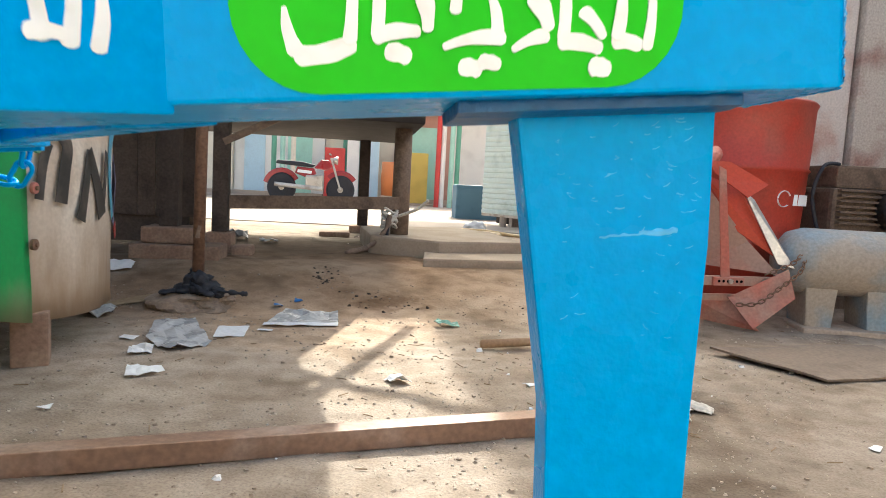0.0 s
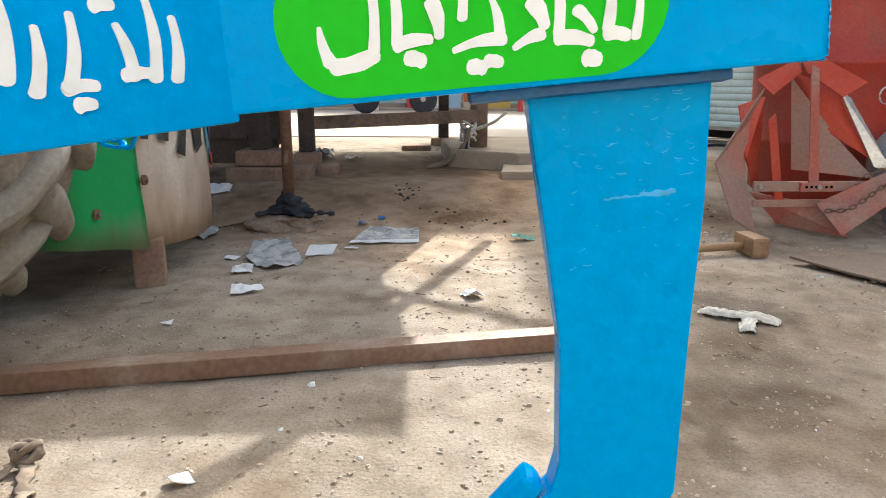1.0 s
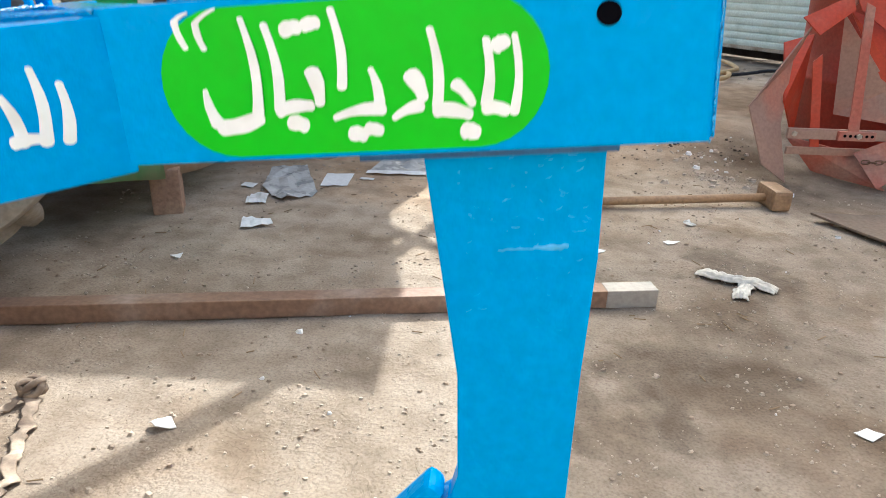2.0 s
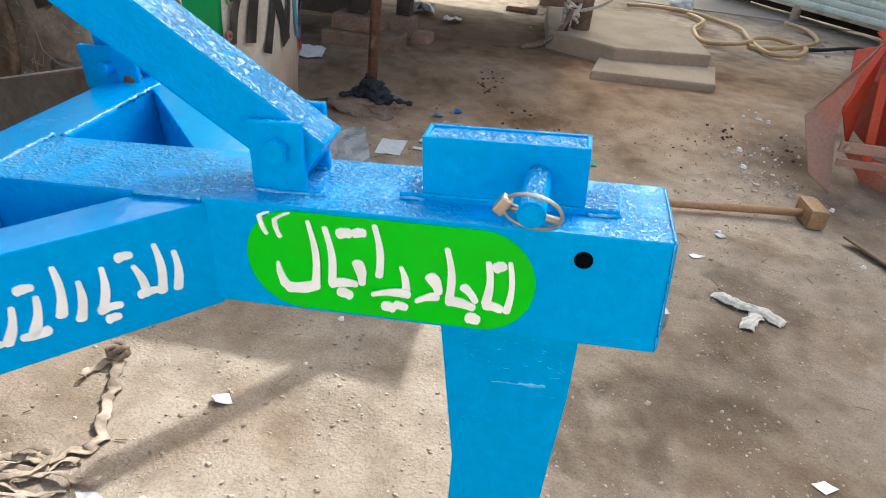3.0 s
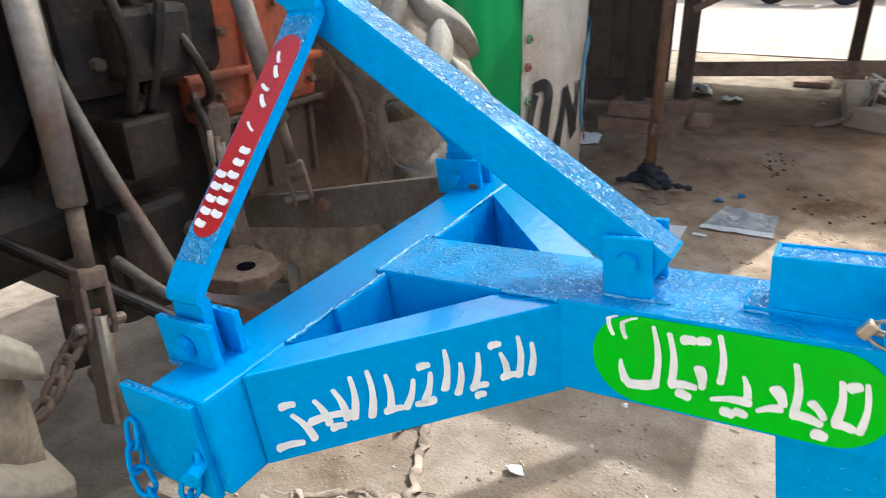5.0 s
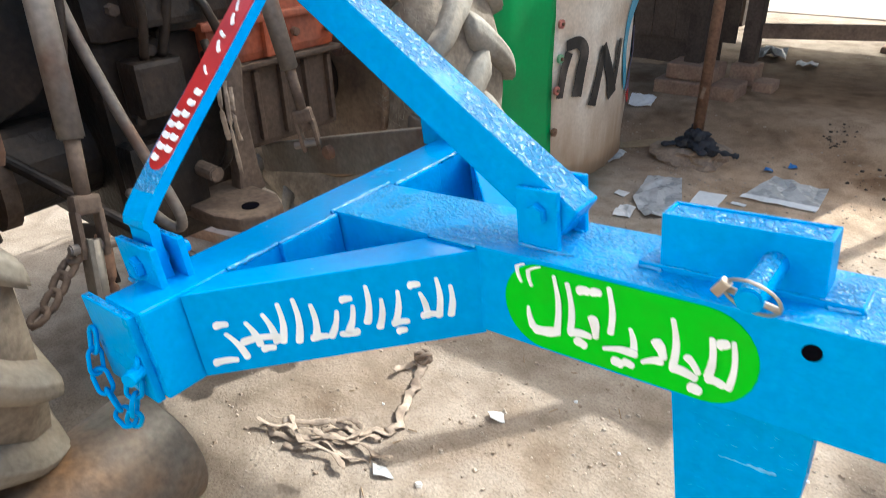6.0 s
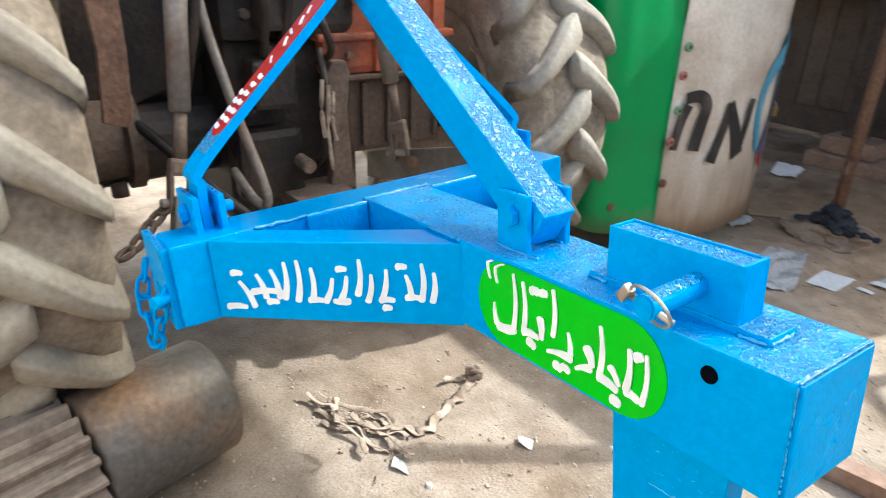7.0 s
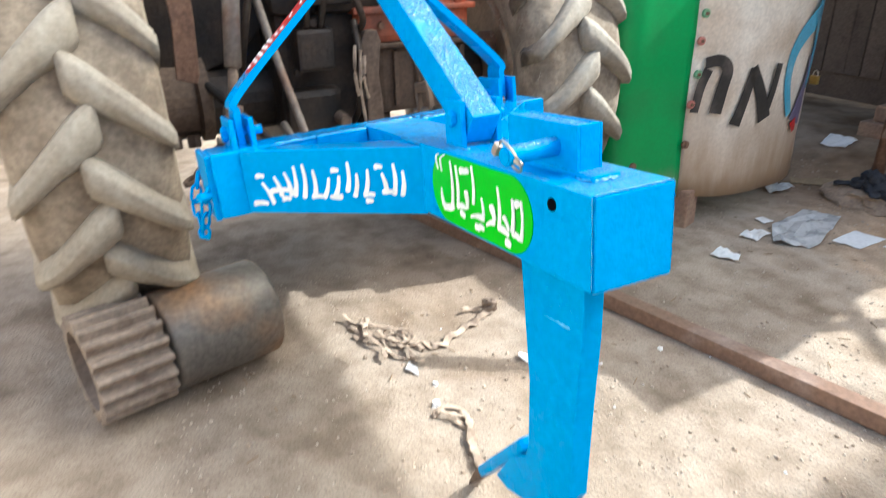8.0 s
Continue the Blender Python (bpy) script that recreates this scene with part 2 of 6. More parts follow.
SHUTTER = mat("pale_green_shutter", (0.68, 0.77, 0.7), 0.5, spots=(0.5, 0.6, 0.53), spot_scale=5, grain=0.1, bump=0.1)
PLASTER = mat("peeling_plaster", (0.45, 0.4, 0.36), 0.95, spots=(0.25, 0.13, 0.11), spot_scale=3, spot_amount=0.5, grain=0.2, bump=0.4, bump_scale=20)
MOTOR = mat("overspray_grey", (0.34, 0.29, 0.24), 0.75, spots=(0.15, 0.28, 0.38), spot_scale=3.2, spot_amount=0.6, grain=0.15)
TIN = mat("weathered_tin", (0.3, 0.29, 0.28), 0.6, metal=0.4, spots=(0.22, 0.15, 0.1), spot_scale=2, grain=0.15)


# oil, damp and dung stains, pale patches that brighten shaded earth: x, y, reach
OIL, DAMP, DUNGY, BROWN, SHADE_LIFT = (0.66, 0.64, 0.62), (0.84, 0.8, 0.76), (0.62, 0.56, 0.5), (1.08, 0.95, 0.82), (1.3, 1.28, 1.25)
SLUSH = (0.7, 0.74, 0.8)
# Darker tone for two wide patches to the right.
DULLER = (0.84, 0.84, 0.85)
STAINS_AND_LIFTS = [(1.0, 0.6, 0.75, DULLER), (1.25, 1.5, 0.8, DULLER), (1.45, 5.25, 0.42, SLUSH), (1.72, 5.5, 0.36, SLUSH), (0.47, 0.76, 0.24, OIL), (0.68, 0.92, 0.3, OIL), (0.82, 0.74, 0.24, DAMP), (1.0, 0.55, 0.26, DAMP), (0.96, 1.7, 0.17, OIL), (1.12, 1.56, 0.17, OIL), (1.32, 1.45, 0.2, DAMP), (1.15, 2.12, 0.13, DAMP),
          (0.12, 3.16, 0.22, DUNGY), (-0.3, 3.5, 0.22, DAMP), (1.5, 3.1, 0.45, OIL), (-1.45, 3.1, 0.6, DAMP), (-0.45, 5.0, 0.9, DUNGY), (-0.5, 0.45, 0.25, DAMP), (-1.3, 0.5, 0.6, DAMP),
          (1.9, 6.0, 1.9, SHADE_LIFT), (1.9, 6.2, 1.4, SHADE_LIFT), (-0.35, 2.1, 1.05, SHADE_LIFT), (-0.3, 2.85, 0.8, SHADE_LIFT), (0.9, 2.7, 0.9, (1.18, 1.17, 1.15)), (-0.5, 3.6, 1.5, BROWN), (0.9, 3.9, 1.0, (1.15, 1.06, 0.97))]


def ground_material():
    m = bpy.data.materials.new("packed_earth")
    m.use_nodes = True
    nt = m.node_tree
    b = nt.nodes["Principled BSDF"]
    tc = nt.nodes.new("ShaderNodeTexCoord")
    def tex(scale, detail=8.0, kind="ShaderNodeTexNoise"):
        n = nt.nodes.new(kind)
        n.inputs["Scale"].default_value = scale
        if kind == "ShaderNodeTexNoise":
            n.inputs["Detail"].default_value = detail
        nt.links.new(tc.outputs["Object"], n.inputs["Vector"])
        return n
    def ramp(src, stops):
        r = nt.nodes.new("ShaderNodeValToRGB")
        els = r.color_ramp.elements
        while len(els) < len(stops):
            els.new(0.5)
        for e, (p, c) in zip(els, stops):
            e.position, e.color = p, (*c, 1)
        nt.links.new(src, r.inputs["Fac"])
        return r.outputs["Color"]
    def mult(a, c):
        x = nt.nodes.new("ShaderNodeMix")
        x.data_type, x.blend_type = "RGBA", "MULTIPLY"
        x.inputs["Factor"].default_value = 1
        nt.links.new(a, x.inputs["A"])
        nt.links.new(c, x.inputs["B"])
        return x.outputs["Result"]
    large = ramp(tex(1.3).outputs["Fac"], [(0.32, (0.232, 0.187, 0.143)), (0.5, (0.306, 0.255, 0.204)), (0.7, (0.346, 0.292, 0.241))])
    mid = ramp(tex(9).outputs["Fac"], [(0.35, (0.78, 0.75, 0.72)), (0.6, (1.05, 1.04, 1.03))])
    damp = ramp(tex(2.6, 4).outputs["Fac"], [(0.3, (0.74, 0.7, 0.66)), (0.46, (1.05, 1.05, 1.05))])
    fine = ramp(tex(140, 10).outputs["Fac"], [(0.3, (0.76, 0.74, 0.72)), (0.52, (1, 1, 1)), (0.75, (1.12, 1.11, 1.1))])
    sep = nt.nodes.new("ShaderNodeSeparateXYZ")
    nt.links.new(tc.outputs["Object"], sep.inputs["Vector"])
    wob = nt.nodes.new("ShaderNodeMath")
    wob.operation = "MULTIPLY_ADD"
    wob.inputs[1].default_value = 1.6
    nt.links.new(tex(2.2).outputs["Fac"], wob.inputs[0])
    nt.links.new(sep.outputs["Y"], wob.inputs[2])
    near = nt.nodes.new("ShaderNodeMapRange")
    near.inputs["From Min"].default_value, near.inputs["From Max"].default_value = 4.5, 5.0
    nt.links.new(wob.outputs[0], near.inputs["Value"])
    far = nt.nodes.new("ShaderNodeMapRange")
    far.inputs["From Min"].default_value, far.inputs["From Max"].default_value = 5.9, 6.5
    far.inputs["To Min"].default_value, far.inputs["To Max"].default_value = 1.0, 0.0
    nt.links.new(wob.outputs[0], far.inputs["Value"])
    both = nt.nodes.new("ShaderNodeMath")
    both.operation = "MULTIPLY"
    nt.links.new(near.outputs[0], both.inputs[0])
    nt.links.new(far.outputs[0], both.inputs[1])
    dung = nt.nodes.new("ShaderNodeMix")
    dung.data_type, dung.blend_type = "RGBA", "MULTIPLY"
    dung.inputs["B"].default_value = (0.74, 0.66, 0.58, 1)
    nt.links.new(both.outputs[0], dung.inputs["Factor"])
    base = mult(mult(mult(large, mid), fine), damp)
    shift = nt.nodes.new("ShaderNodeVectorMath")
    shift.operation = "MULTIPLY_ADD"
    shift.inputs[1].default_value, shift.inputs[2].default_value = (0.9, 0.9, 0), (-0.45, -0.45, 0)
    nt.links.new(tex(5, 7).outputs["Color"], shift.inputs[0])
    moved = nt.nodes.new("ShaderNodeVectorMath")
    nt.links.new(tc.outputs["Object"], moved.inputs[0])
    nt.links.new(shift.outputs[0], moved.inputs[1])
    for x, y, r, tone in STAINS_AND_LIFTS:
        far_off = nt.nodes.new("ShaderNodeVectorMath")
        far_off.operation = "DISTANCE"
        far_off.inputs[1].default_value = (x, y, 0.0 if y < 2.9 else 0.1)
        nt.links.new(moved.outputs[0], far_off.inputs[0])
        edge = nt.nodes.new("ShaderNodeMapRange")
        edge.inputs["From Min"].default_value, edge.inputs["From Max"].default_value = r, r * 0.45
        nt.links.new(far_off.outputs["Value"], edge.inputs["Value"])
        soak = nt.nodes.new("ShaderNodeMix")
        soak.data_type, soak.blend_type = "RGBA", "MULTIPLY"
        soak.inputs["B"].default_value = (*tone, 1)
        nt.links.new(edge.outputs["Result"], soak.inputs["Factor"])
        nt.links.new(base, soak.inputs["A"])
        base = soak.outputs["Result"]
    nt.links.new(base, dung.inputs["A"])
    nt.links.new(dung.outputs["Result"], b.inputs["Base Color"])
    b.inputs["Roughness"].default_value = 0.95
    b.inputs["Specular IOR Level"].default_value = 0.15
    bp = nt.nodes.new("ShaderNodeBump")
    bp.inputs["Strength"].default_value, bp.inputs["Distance"].default_value = 0.55, 0.015
    rough_patch = nt.nodes.new("ShaderNodeMapRange")
    rough_patch.inputs["From Min"].default_value, rough_patch.inputs["From Max"].default_value = 0.42, 0.62
    rough_patch.inputs["To Min"].default_value, rough_patch.inputs["To Max"].default_value = 0.12, 0.85
    nt.links.new(tex(4.5, 5).outputs["Fac"], rough_patch.inputs["Value"])
    grit = nt.nodes.new("ShaderNodeMath")
    grit.operation = "MULTIPLY"
    nt.links.new(tex(95, 9).outputs["Fac"], grit.inputs[0])
    nt.links.new(rough_patch.outputs["Result"], grit.inputs[1])
    scuff = tex(17, 6)
    scuff.inputs["Distortion"].default_value = 2.2
    ridge = nt.nodes.new("ShaderNodeMapRange")
    ridge.inputs["From Min"].default_value, ridge.inputs["From Max"].default_value = 0.5, 0.56
    ridge.inputs["To Max"].default_value = 0.12
    nt.links.new(scuff.outputs["Fac"], ridge.inputs["Value"])
    relief = nt.nodes.new("ShaderNodeMath")
    relief.operation = "ADD"
    nt.links.new(grit.outputs[0], relief.inputs[0])
    nt.links.new(ridge.outputs["Result"], relief.inputs[1])
    nt.links.new(relief.outputs[0], bp.inputs["Height"])
    nt.links.new(bp.outputs["Normal"], b.inputs["Normal"])
    return m


EARTH = ground_material()


# ---- building helpers ----
def thing(name, label, category, at=None, group="", kind=""):
    ob = new(name)
    ob.empty_display_size = 0.1
    if at is not None:
        ob.matrix_world = at
    return tagged(ob, label, category, group, kind)


def finish(bm, material, smooth=False, rolled=False):
    me = bpy.data.meshes.new("mesh")
    bmesh.ops.recalc_face_normals(bm, faces=bm.faces)
    bm.to_mesh(me)
    bm.free()
    for m in material if isinstance(material, (list, tuple)) else [material]:
        me.materials.append(m)
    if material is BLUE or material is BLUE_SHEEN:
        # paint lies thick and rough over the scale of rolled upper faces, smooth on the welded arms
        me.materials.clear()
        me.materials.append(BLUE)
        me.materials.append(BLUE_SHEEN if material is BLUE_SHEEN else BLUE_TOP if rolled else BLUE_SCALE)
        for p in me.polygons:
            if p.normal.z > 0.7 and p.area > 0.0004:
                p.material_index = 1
    if smooth:
        for p in me.polygons:
            p.use_smooth = True
    return me


def part(name, bm, material, parent, label="", smooth=False, rolled=False):
    ob = new(name, finish(bm, material, smooth, rolled))
    ob.parent = parent
    return tagged(ob, label)


def solo(name, bm, material, label, category, group="", kind="", smooth=False, at=None):
    ob = new(name, finish(bm, material, smooth))
    if at is not None:
        ob.matrix_world = at
    return tagged(ob, label, category, group, kind)


def box(lo, hi, bevel=0.0, bm=None, m=None):
    """An upright box between two corners, its edges rounded by bevel."""
    b = bmesh.new()
    bmesh.ops.create_cube(b, size=1)
    lo, hi = Vector(lo), Vector(hi)
    for v in b.verts:
        v.co = Vector([lo[i] + (v.co[i] + 0.5) * (hi[i] - lo[i]) for i in range(3)])
    if bevel:
        bmesh.ops.bevel(b, geom=b.edges[:], offset=bevel, segments=2, profile=0.6, affect="EDGES")
    return join(bm, b, m)


def join(bm, b, m=None):
    """Adds the mesh b, moved by m, to bm; gives b itself where there is no bm."""
    if m is not None:
        bmesh.ops.transform(b, matrix=m, verts=b.verts)
    if bm is None:
        return b
    tmp = bpy.data.meshes.new("tmp")
    b.to_mesh(tmp)
    b.free()
    bm.from_mesh(tmp)
    bpy.data.meshes.remove(tmp)
    return bm


def prism(outline, depth, bevel=0.0, bm=None, m=None):
    """A flat outline (x, z) given thickness along y, from y = 0 to depth."""
    b = bmesh.new()
    face = b.faces.new([b.verts.new((x, 0, z)) for x, z in outline])
    r = bmesh.ops.extrude_face_region(b, geom=[face])
    bmesh.ops.translate(b, vec=(0, depth, 0), verts=[g for g in r["geom"] if isinstance(g, bmesh.types.BMVert)])
    if bevel:
        bmesh.ops.bevel(b, geom=b.edges[:], offset=bevel, segments=2, profile=0.6, affect="EDGES")
    return join(bm, b, m)


def slab(outline, z0, z1, bevel=0.0, bm=None):
    """A flat outline (x, y) raised from z0 to z1."""
    b = bmesh.new()
    face = b.faces.new([b.verts.new((x, y, z0)) for x, y in outline])
    r = bmesh.ops.extrude_face_region(b, geom=[face])
    bmesh.ops.translate(b, vec=(0, 0, z1 - z0), verts=[g for g in r["geom"] if isinstance(g, bmesh.types.BMVert)])
    if bevel:
        bmesh.ops.bevel(b, geom=b.edges[:], offset=bevel, segments=2, profile=0.6, affect="EDGES")
    return join(bm, b)


def rod(a, c, r, n=14, r2=None, bm=None, bevel=0.0):
    """A round bar from a to c."""
    a, c = Vector(a), Vector(c)
    b = bmesh.new()
    bmesh.ops.create_cone(b, cap_ends=True, segments=n, radius1=r, radius2=r if r2 is None else r2, depth=(c - a).length)
    if bevel:
        rim = [e for e in b.edges if abs(e.verts[0].co.z - e.verts[1].co.z) < 1e-6]
        bmesh.ops.bevel(b, geom=rim, offset=bevel, segments=2, affect="EDGES")
    turn = (c - a).to_track_quat("Z", "Y").to_matrix().to_4x4()
    return join(bm, b, Matrix.Translation((a + c) / 2) @ turn)


def sweep(points, r, n=8, closed=False, bm=None, flat=1.0, jitter=0.0, side=None):
    """A tube, or where flat is under 1 a ribbon, along a line of points."""
    pts = [Vector(p) for p in points]
    b = bmesh.new()
    rings = []
    ref = Vector(side) if side else Vector((0, 0, 1))
    for i, p in enumerate(pts):
        if closed:
            d = pts[(i + 1) % len(pts)] - pts[i - 1]
        else:
            d = pts[min(i + 1, len(pts) - 1)] - pts[max(i - 1, 0)]
        d.normalize()
        u = d.cross(ref)
        if u.length < 1e-3:
            u = d.cross(Vector((1, 0, 0)))
        u.normalize()
        w = u.cross(d)
        rr = r * (1 + jitter * random.uniform(-1, 1))
        rings.append([b.verts.new(p + u * rr * math.cos(k * math.tau / n) + w * rr * flat * math.sin(k * math.tau / n)) for k in range(n)])
    last = len(pts) if closed else len(pts) - 1
    for i in range(last):
        q, s = rings[i], rings[(i + 1) % len(pts)]
        for k in range(n):
            b.faces.new((q[k], q[(k + 1) % n], s[(k + 1) % n], s[k]))
    if not closed:
        b.faces.new(rings[0][::-1])
        b.faces.new(rings[-1])
    return join(bm, b)


def smooth_line(points, steps=6):
    """A rounded line through the points."""
    p = [Vector(q) for q in points]
    out = []
    for i in range(len(p) - 1):
        a, c, d, e = p[max(i - 1, 0)], p[i], p[i + 1], p[min(i + 2, len(p) - 1)]
        for k in range(steps):
            t = k / steps
            out.append(0.5 * (2 * c + (d - a) * t + (2 * a - 5 * c + 4 * d - e) * t * t + (3 * c - a - 3 * d + e) * t ** 3))
    return out + [p[-1]]


def lathe(profile, n=48, axis="Y", bm=None, m=None):
    """A round body: (along, radius) turned about an axis."""
    b = bmesh.new()
    rings = []
    for s, r in profile:
        ring = []
        for k in range(n):
            c, d = r * math.cos(k * math.tau / n), r * math.sin(k * math.tau / n)
            ring.append(b.verts.new({"Y": (c, s, d), "X": (s, c, d), "Z": (c, d, s)}[axis]))
        rings.append(ring)
    for q, s in zip(rings, rings[1:]):
        for k in range(n):
            b.faces.new((q[k], q[(k + 1) % n], s[(k + 1) % n], s[k]))
    for ring in (rings[0], rings[-1]):
        if len({tuple(round(x, 5) for x in v.co) for v in ring}) > 2:
            b.faces.new(ring)
    return join(bm, b, m)


def hexagon(p, way, r, h, bm=None):
    """A bolt head at p that points along way."""
    p, way = Vector(p), Vector(way).normalized()
    return rod(p, p + way * h, r, 6, bm=bm, bevel=r * 0.12)


def grid_mesh(xs, ys, height):
    verts = [(x, y, height(x, y)) for y in ys for x in xs]
    nx = len(xs)
    faces = [(j * nx + i, j * nx + i + 1, (j + 1) * nx + i + 1, (j + 1) * nx + i) for j in range(len(ys) - 1) for i in range(nx - 1)]
    me = bpy.data.meshes.new("sheet")
    me.from_pydata(verts, [], faces)
    for p in me.polygons:
        p.use_smooth = True
    return me


# ---- ground ----
def lie(x, y):
    """The level of the earth, without its small lumps."""
    s = min(max((y - 2.9) / 1.0, 0), 1)
    return 0.16 * s * s * (3 - 2 * s)


def earth(x, y):
    near = max(0.0, 1 - max(abs(x), abs(y - 2)) / 9)
    z = lie(x, y)
    z += near * 0.014 * noise.noise((x * 1.7, y * 1.7, 0.3))
    z += near * 0.006 * noise.noise((x * 6.5, y * 6.5, 4.1))
    z += near * 0.0032 * noise.noise((x * 19, y * 19, 8.7))
    return z


def spaced(lo, hi, a, c, fine):
    mid = list(np.arange(a, c, fine))
    left = [a - (a - lo) * (k / 22) ** 2.2 for k in range(22, 0, -1)]
    right = [c + (hi - c) * (k / 22) ** 2.2 for k in range(0, 23)]
    return left + mid + right


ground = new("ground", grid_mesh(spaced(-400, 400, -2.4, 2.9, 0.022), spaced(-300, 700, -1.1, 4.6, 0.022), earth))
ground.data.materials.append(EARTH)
tagged(ground, "packed dusty tan earth yard with lumps and litter", "ground", kind="structure")

# ---- the blue subsoiler ----
plough = thing("subsoiler", "freshly painted blue tractor subsoiler with green name panel", "farm implement", LEVEL)
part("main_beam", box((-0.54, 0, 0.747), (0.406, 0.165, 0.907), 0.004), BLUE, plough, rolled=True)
part("end_plate", box((0.404, 0.004, 0.75), (0.411, 0.161, 0.904), 0.002), BLUE, plough)
part("front_crossbar", box((-0.65, -0.41, 0.738), (-0.531, 0.575, 0.902), 0.006), BLUE_SHEEN, plough)
for y0, y1 in ((-0.141, -0.004), (0.169, 0.3)):
    part("gusset_plate", box((-0.533, y0, 0.765), (-0.518, y1, 0.9045), 0.003), BLUE, plough)


def mirrored(y):
    return 0.165 - y


ARM = [(-0.185, 0.0), (-0.527, -0.342), (-0.535, -0.262), (-0.295, 0.0)]
for flip in (False, True):
    pts = [(x, mirrored(y) if flip else y) for x, y in ARM]
    part("side_arm", slab(pts, 0.742, 0.902, 0.003), BLUE_SHEEN, plough)
    part("end_cap", box((-0.71, -0.424, 0.732), (-0.548, -0.409, 0.896), 0.003, m=pose(0, 0.165, 0) @ Matrix.Diagonal((1, -1, 1, 1)) if flip else None), BLUE, plough)
    sgn = -1 if flip else 1
    def fy(y):
        return mirrored(y) if flip else y
    for y0, y1 in ((-0.345, -0.332), (-0.296, -0.283)):
        part("bracket_plate", box((-0.695, min(fy(y0), fy(y1)), 0.886), (-0.575, max(fy(y0), fy(y1)), 0.972), 0.003), BLUE, plough)
    bolt = part("bolt", rod((-0.632, fy(-0.36), 0.932), (-0.632, fy(-0.255), 0.932), 0.012), BLUE, plough)
    part("bolt_head", hexagon((-0.632, fy(-0.345), 0.932), (0, -sgn, 0), 0.02, 0.014), BLUE, bolt)
    line = smooth_line([(0, fy(-0.314), 0.9), (0, fy(-0.314), 0.985), (0, fy(-0.29), 1.04), (0, fy(0.02), 1.325), (0, fy(0.045), 1.375), (0, fy(0.05), 1.52)], 6)
    up = bmesh.new()
    rings = []
    for i, p in enumerate(line):
        d = (line[min(i + 1, len(line) - 1)] - line[max(i - 1, 0)]).normalized()
        w = Vector((0, -d.z, d.y)) * 0.009
        rings.append([up.verts.new(p + Vector((x, 0, 0)) + w * s) for x, s in ((-0.672, -1), (-0.604, -1), (-0.604, 1), (-0.672, 1))])
    for q, s in zip(rings, rings[1:]):
        for k in range(4):
            up.faces.new((q[k], q[(k + 1) % 4], s[(k + 1) % 4], s[k]))
    up.faces.new(rings[0])
    up.faces.new(rings[-1])
    part("mast_upright", up, BLUE, plough)

SLOPE = math.atan2(0.72, 1)
brace_m = Matrix.Translation((-0.04, 0.085, 0.955)) @ Matrix.Rotation(SLOPE, 4, "Y")
part("diagonal_brace", box((-0.86, -0.0345, -0.057), (-0.004, 0.0345, 0.0195), 0.005, m=brace_m), BLUE, plough)
for y0, y1 in ((0.036, 0.048), (0.122, 0.134)):
    part("bracket_plate", box((-0.132, y0, 0.903), (-0.058, y1, 1.004), 0.003), BLUE, plough)
bolt = part("bolt", rod((-0.092, 0.03, 0.966), (-0.092, 0.155, 0.966), 0.011), BLUE, plough)
part("bolt_head", hexagon((-0.092, 0.036, 0.966), (0, -1, 0), 0.018, 0.013), BLUE, bolt)
part("nut", hexagon((-0.092, 0.134, 0.966), (0, 1, 0), 0.018, 0.014), BLUE, bolt)

# leg, its sleeve over the beam, point and pin
LEG = [(0.114, 0.75), (0.318, 0.75), (0.31, 0.6), (0.292, 0.44), (0.278, 0.285), (0.273, 0.228), (0.25, 0.19), (0.206, 0.156), (0.155, 0.13),
       (0.09, 0.104), (0.03, 0.088), (-0.02, 0.096), (0.05, 0.19), (0.088, 0.222), (0.115, 0.24), (0.128, 0.28), (0.137, 0.44)]
part("leg", prism(LEG, 0.046, 0.004, m=Matrix.Translation((0, 0.06, 0))), BLUE, plough)
point_m = Matrix.Translation((0.098, 0.083, 0.256)) @ Matrix.Rotation(radians(-46), 4, "Y")
share = part("point", box((-0.3, -0.025, -0.016), (0.0, 0.025, 0.0155), 0.012, m=point_m), BLUE, plough, "blue chisel point on the leg")
tip = box((-0.395, -0.024, -0.015), (-0.298, 0.024, 0.0145), 0.006, m=None)
for v in tip.verts:
    if v.co.x < -0.36:
        v.co.z = -0.013 + (v.co.z + 0.015) * 0.25
bmesh.ops.transform(tip, matrix=point_m, verts=tip.verts)
part("chisel_tip", tip, DUSTY_IRON, share, "bare dark steel tip of the point")
# Plate's blue is darkened to stand in for the shade under the beam.
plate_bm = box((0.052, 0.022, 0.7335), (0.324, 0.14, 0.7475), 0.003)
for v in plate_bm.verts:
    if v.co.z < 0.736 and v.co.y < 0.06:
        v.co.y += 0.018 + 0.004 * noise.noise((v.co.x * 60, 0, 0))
part("leg_plate", plate_bm, mat("shaded_plate_blue", (0.003, 0.085, 0.23), 0.5, spots=(0.0, 0.14, 0.34), spot_scale=25, grain=0.15, bump=0.5, bump_scale=60), plough, "rough welded plate, blue darkened for shade under the beam")
for lo, hi in (((0.095, 0.054, 0.905), (0.302, 0.06, 0.993)), ((0.095, 0.1, 0.905), (0.302, 0.106, 0.993)), ((0.095, 0.06, 0.905), (0.101, 0.1, 0.993)), ((0.296, 0.06, 0.905), (0.302, 0.1, 0.993)), ((0.1, 0.06, 0.905), (0.297, 0.1, 0.9905))):
    part("sleeve_wall", box(lo, hi, 0.0015), BLUE, plough)
part("sleeve_base", box((0.064, 0.051, 0.905), (0.345, 0.109, 0.917), 0.003), BLUE, plough)
pin = part("pin", rod((0.242, 0.09, 0.953), (0.242, -0.05, 0.948), 0.0165, 24, bevel=0.003), BLUE, plough)
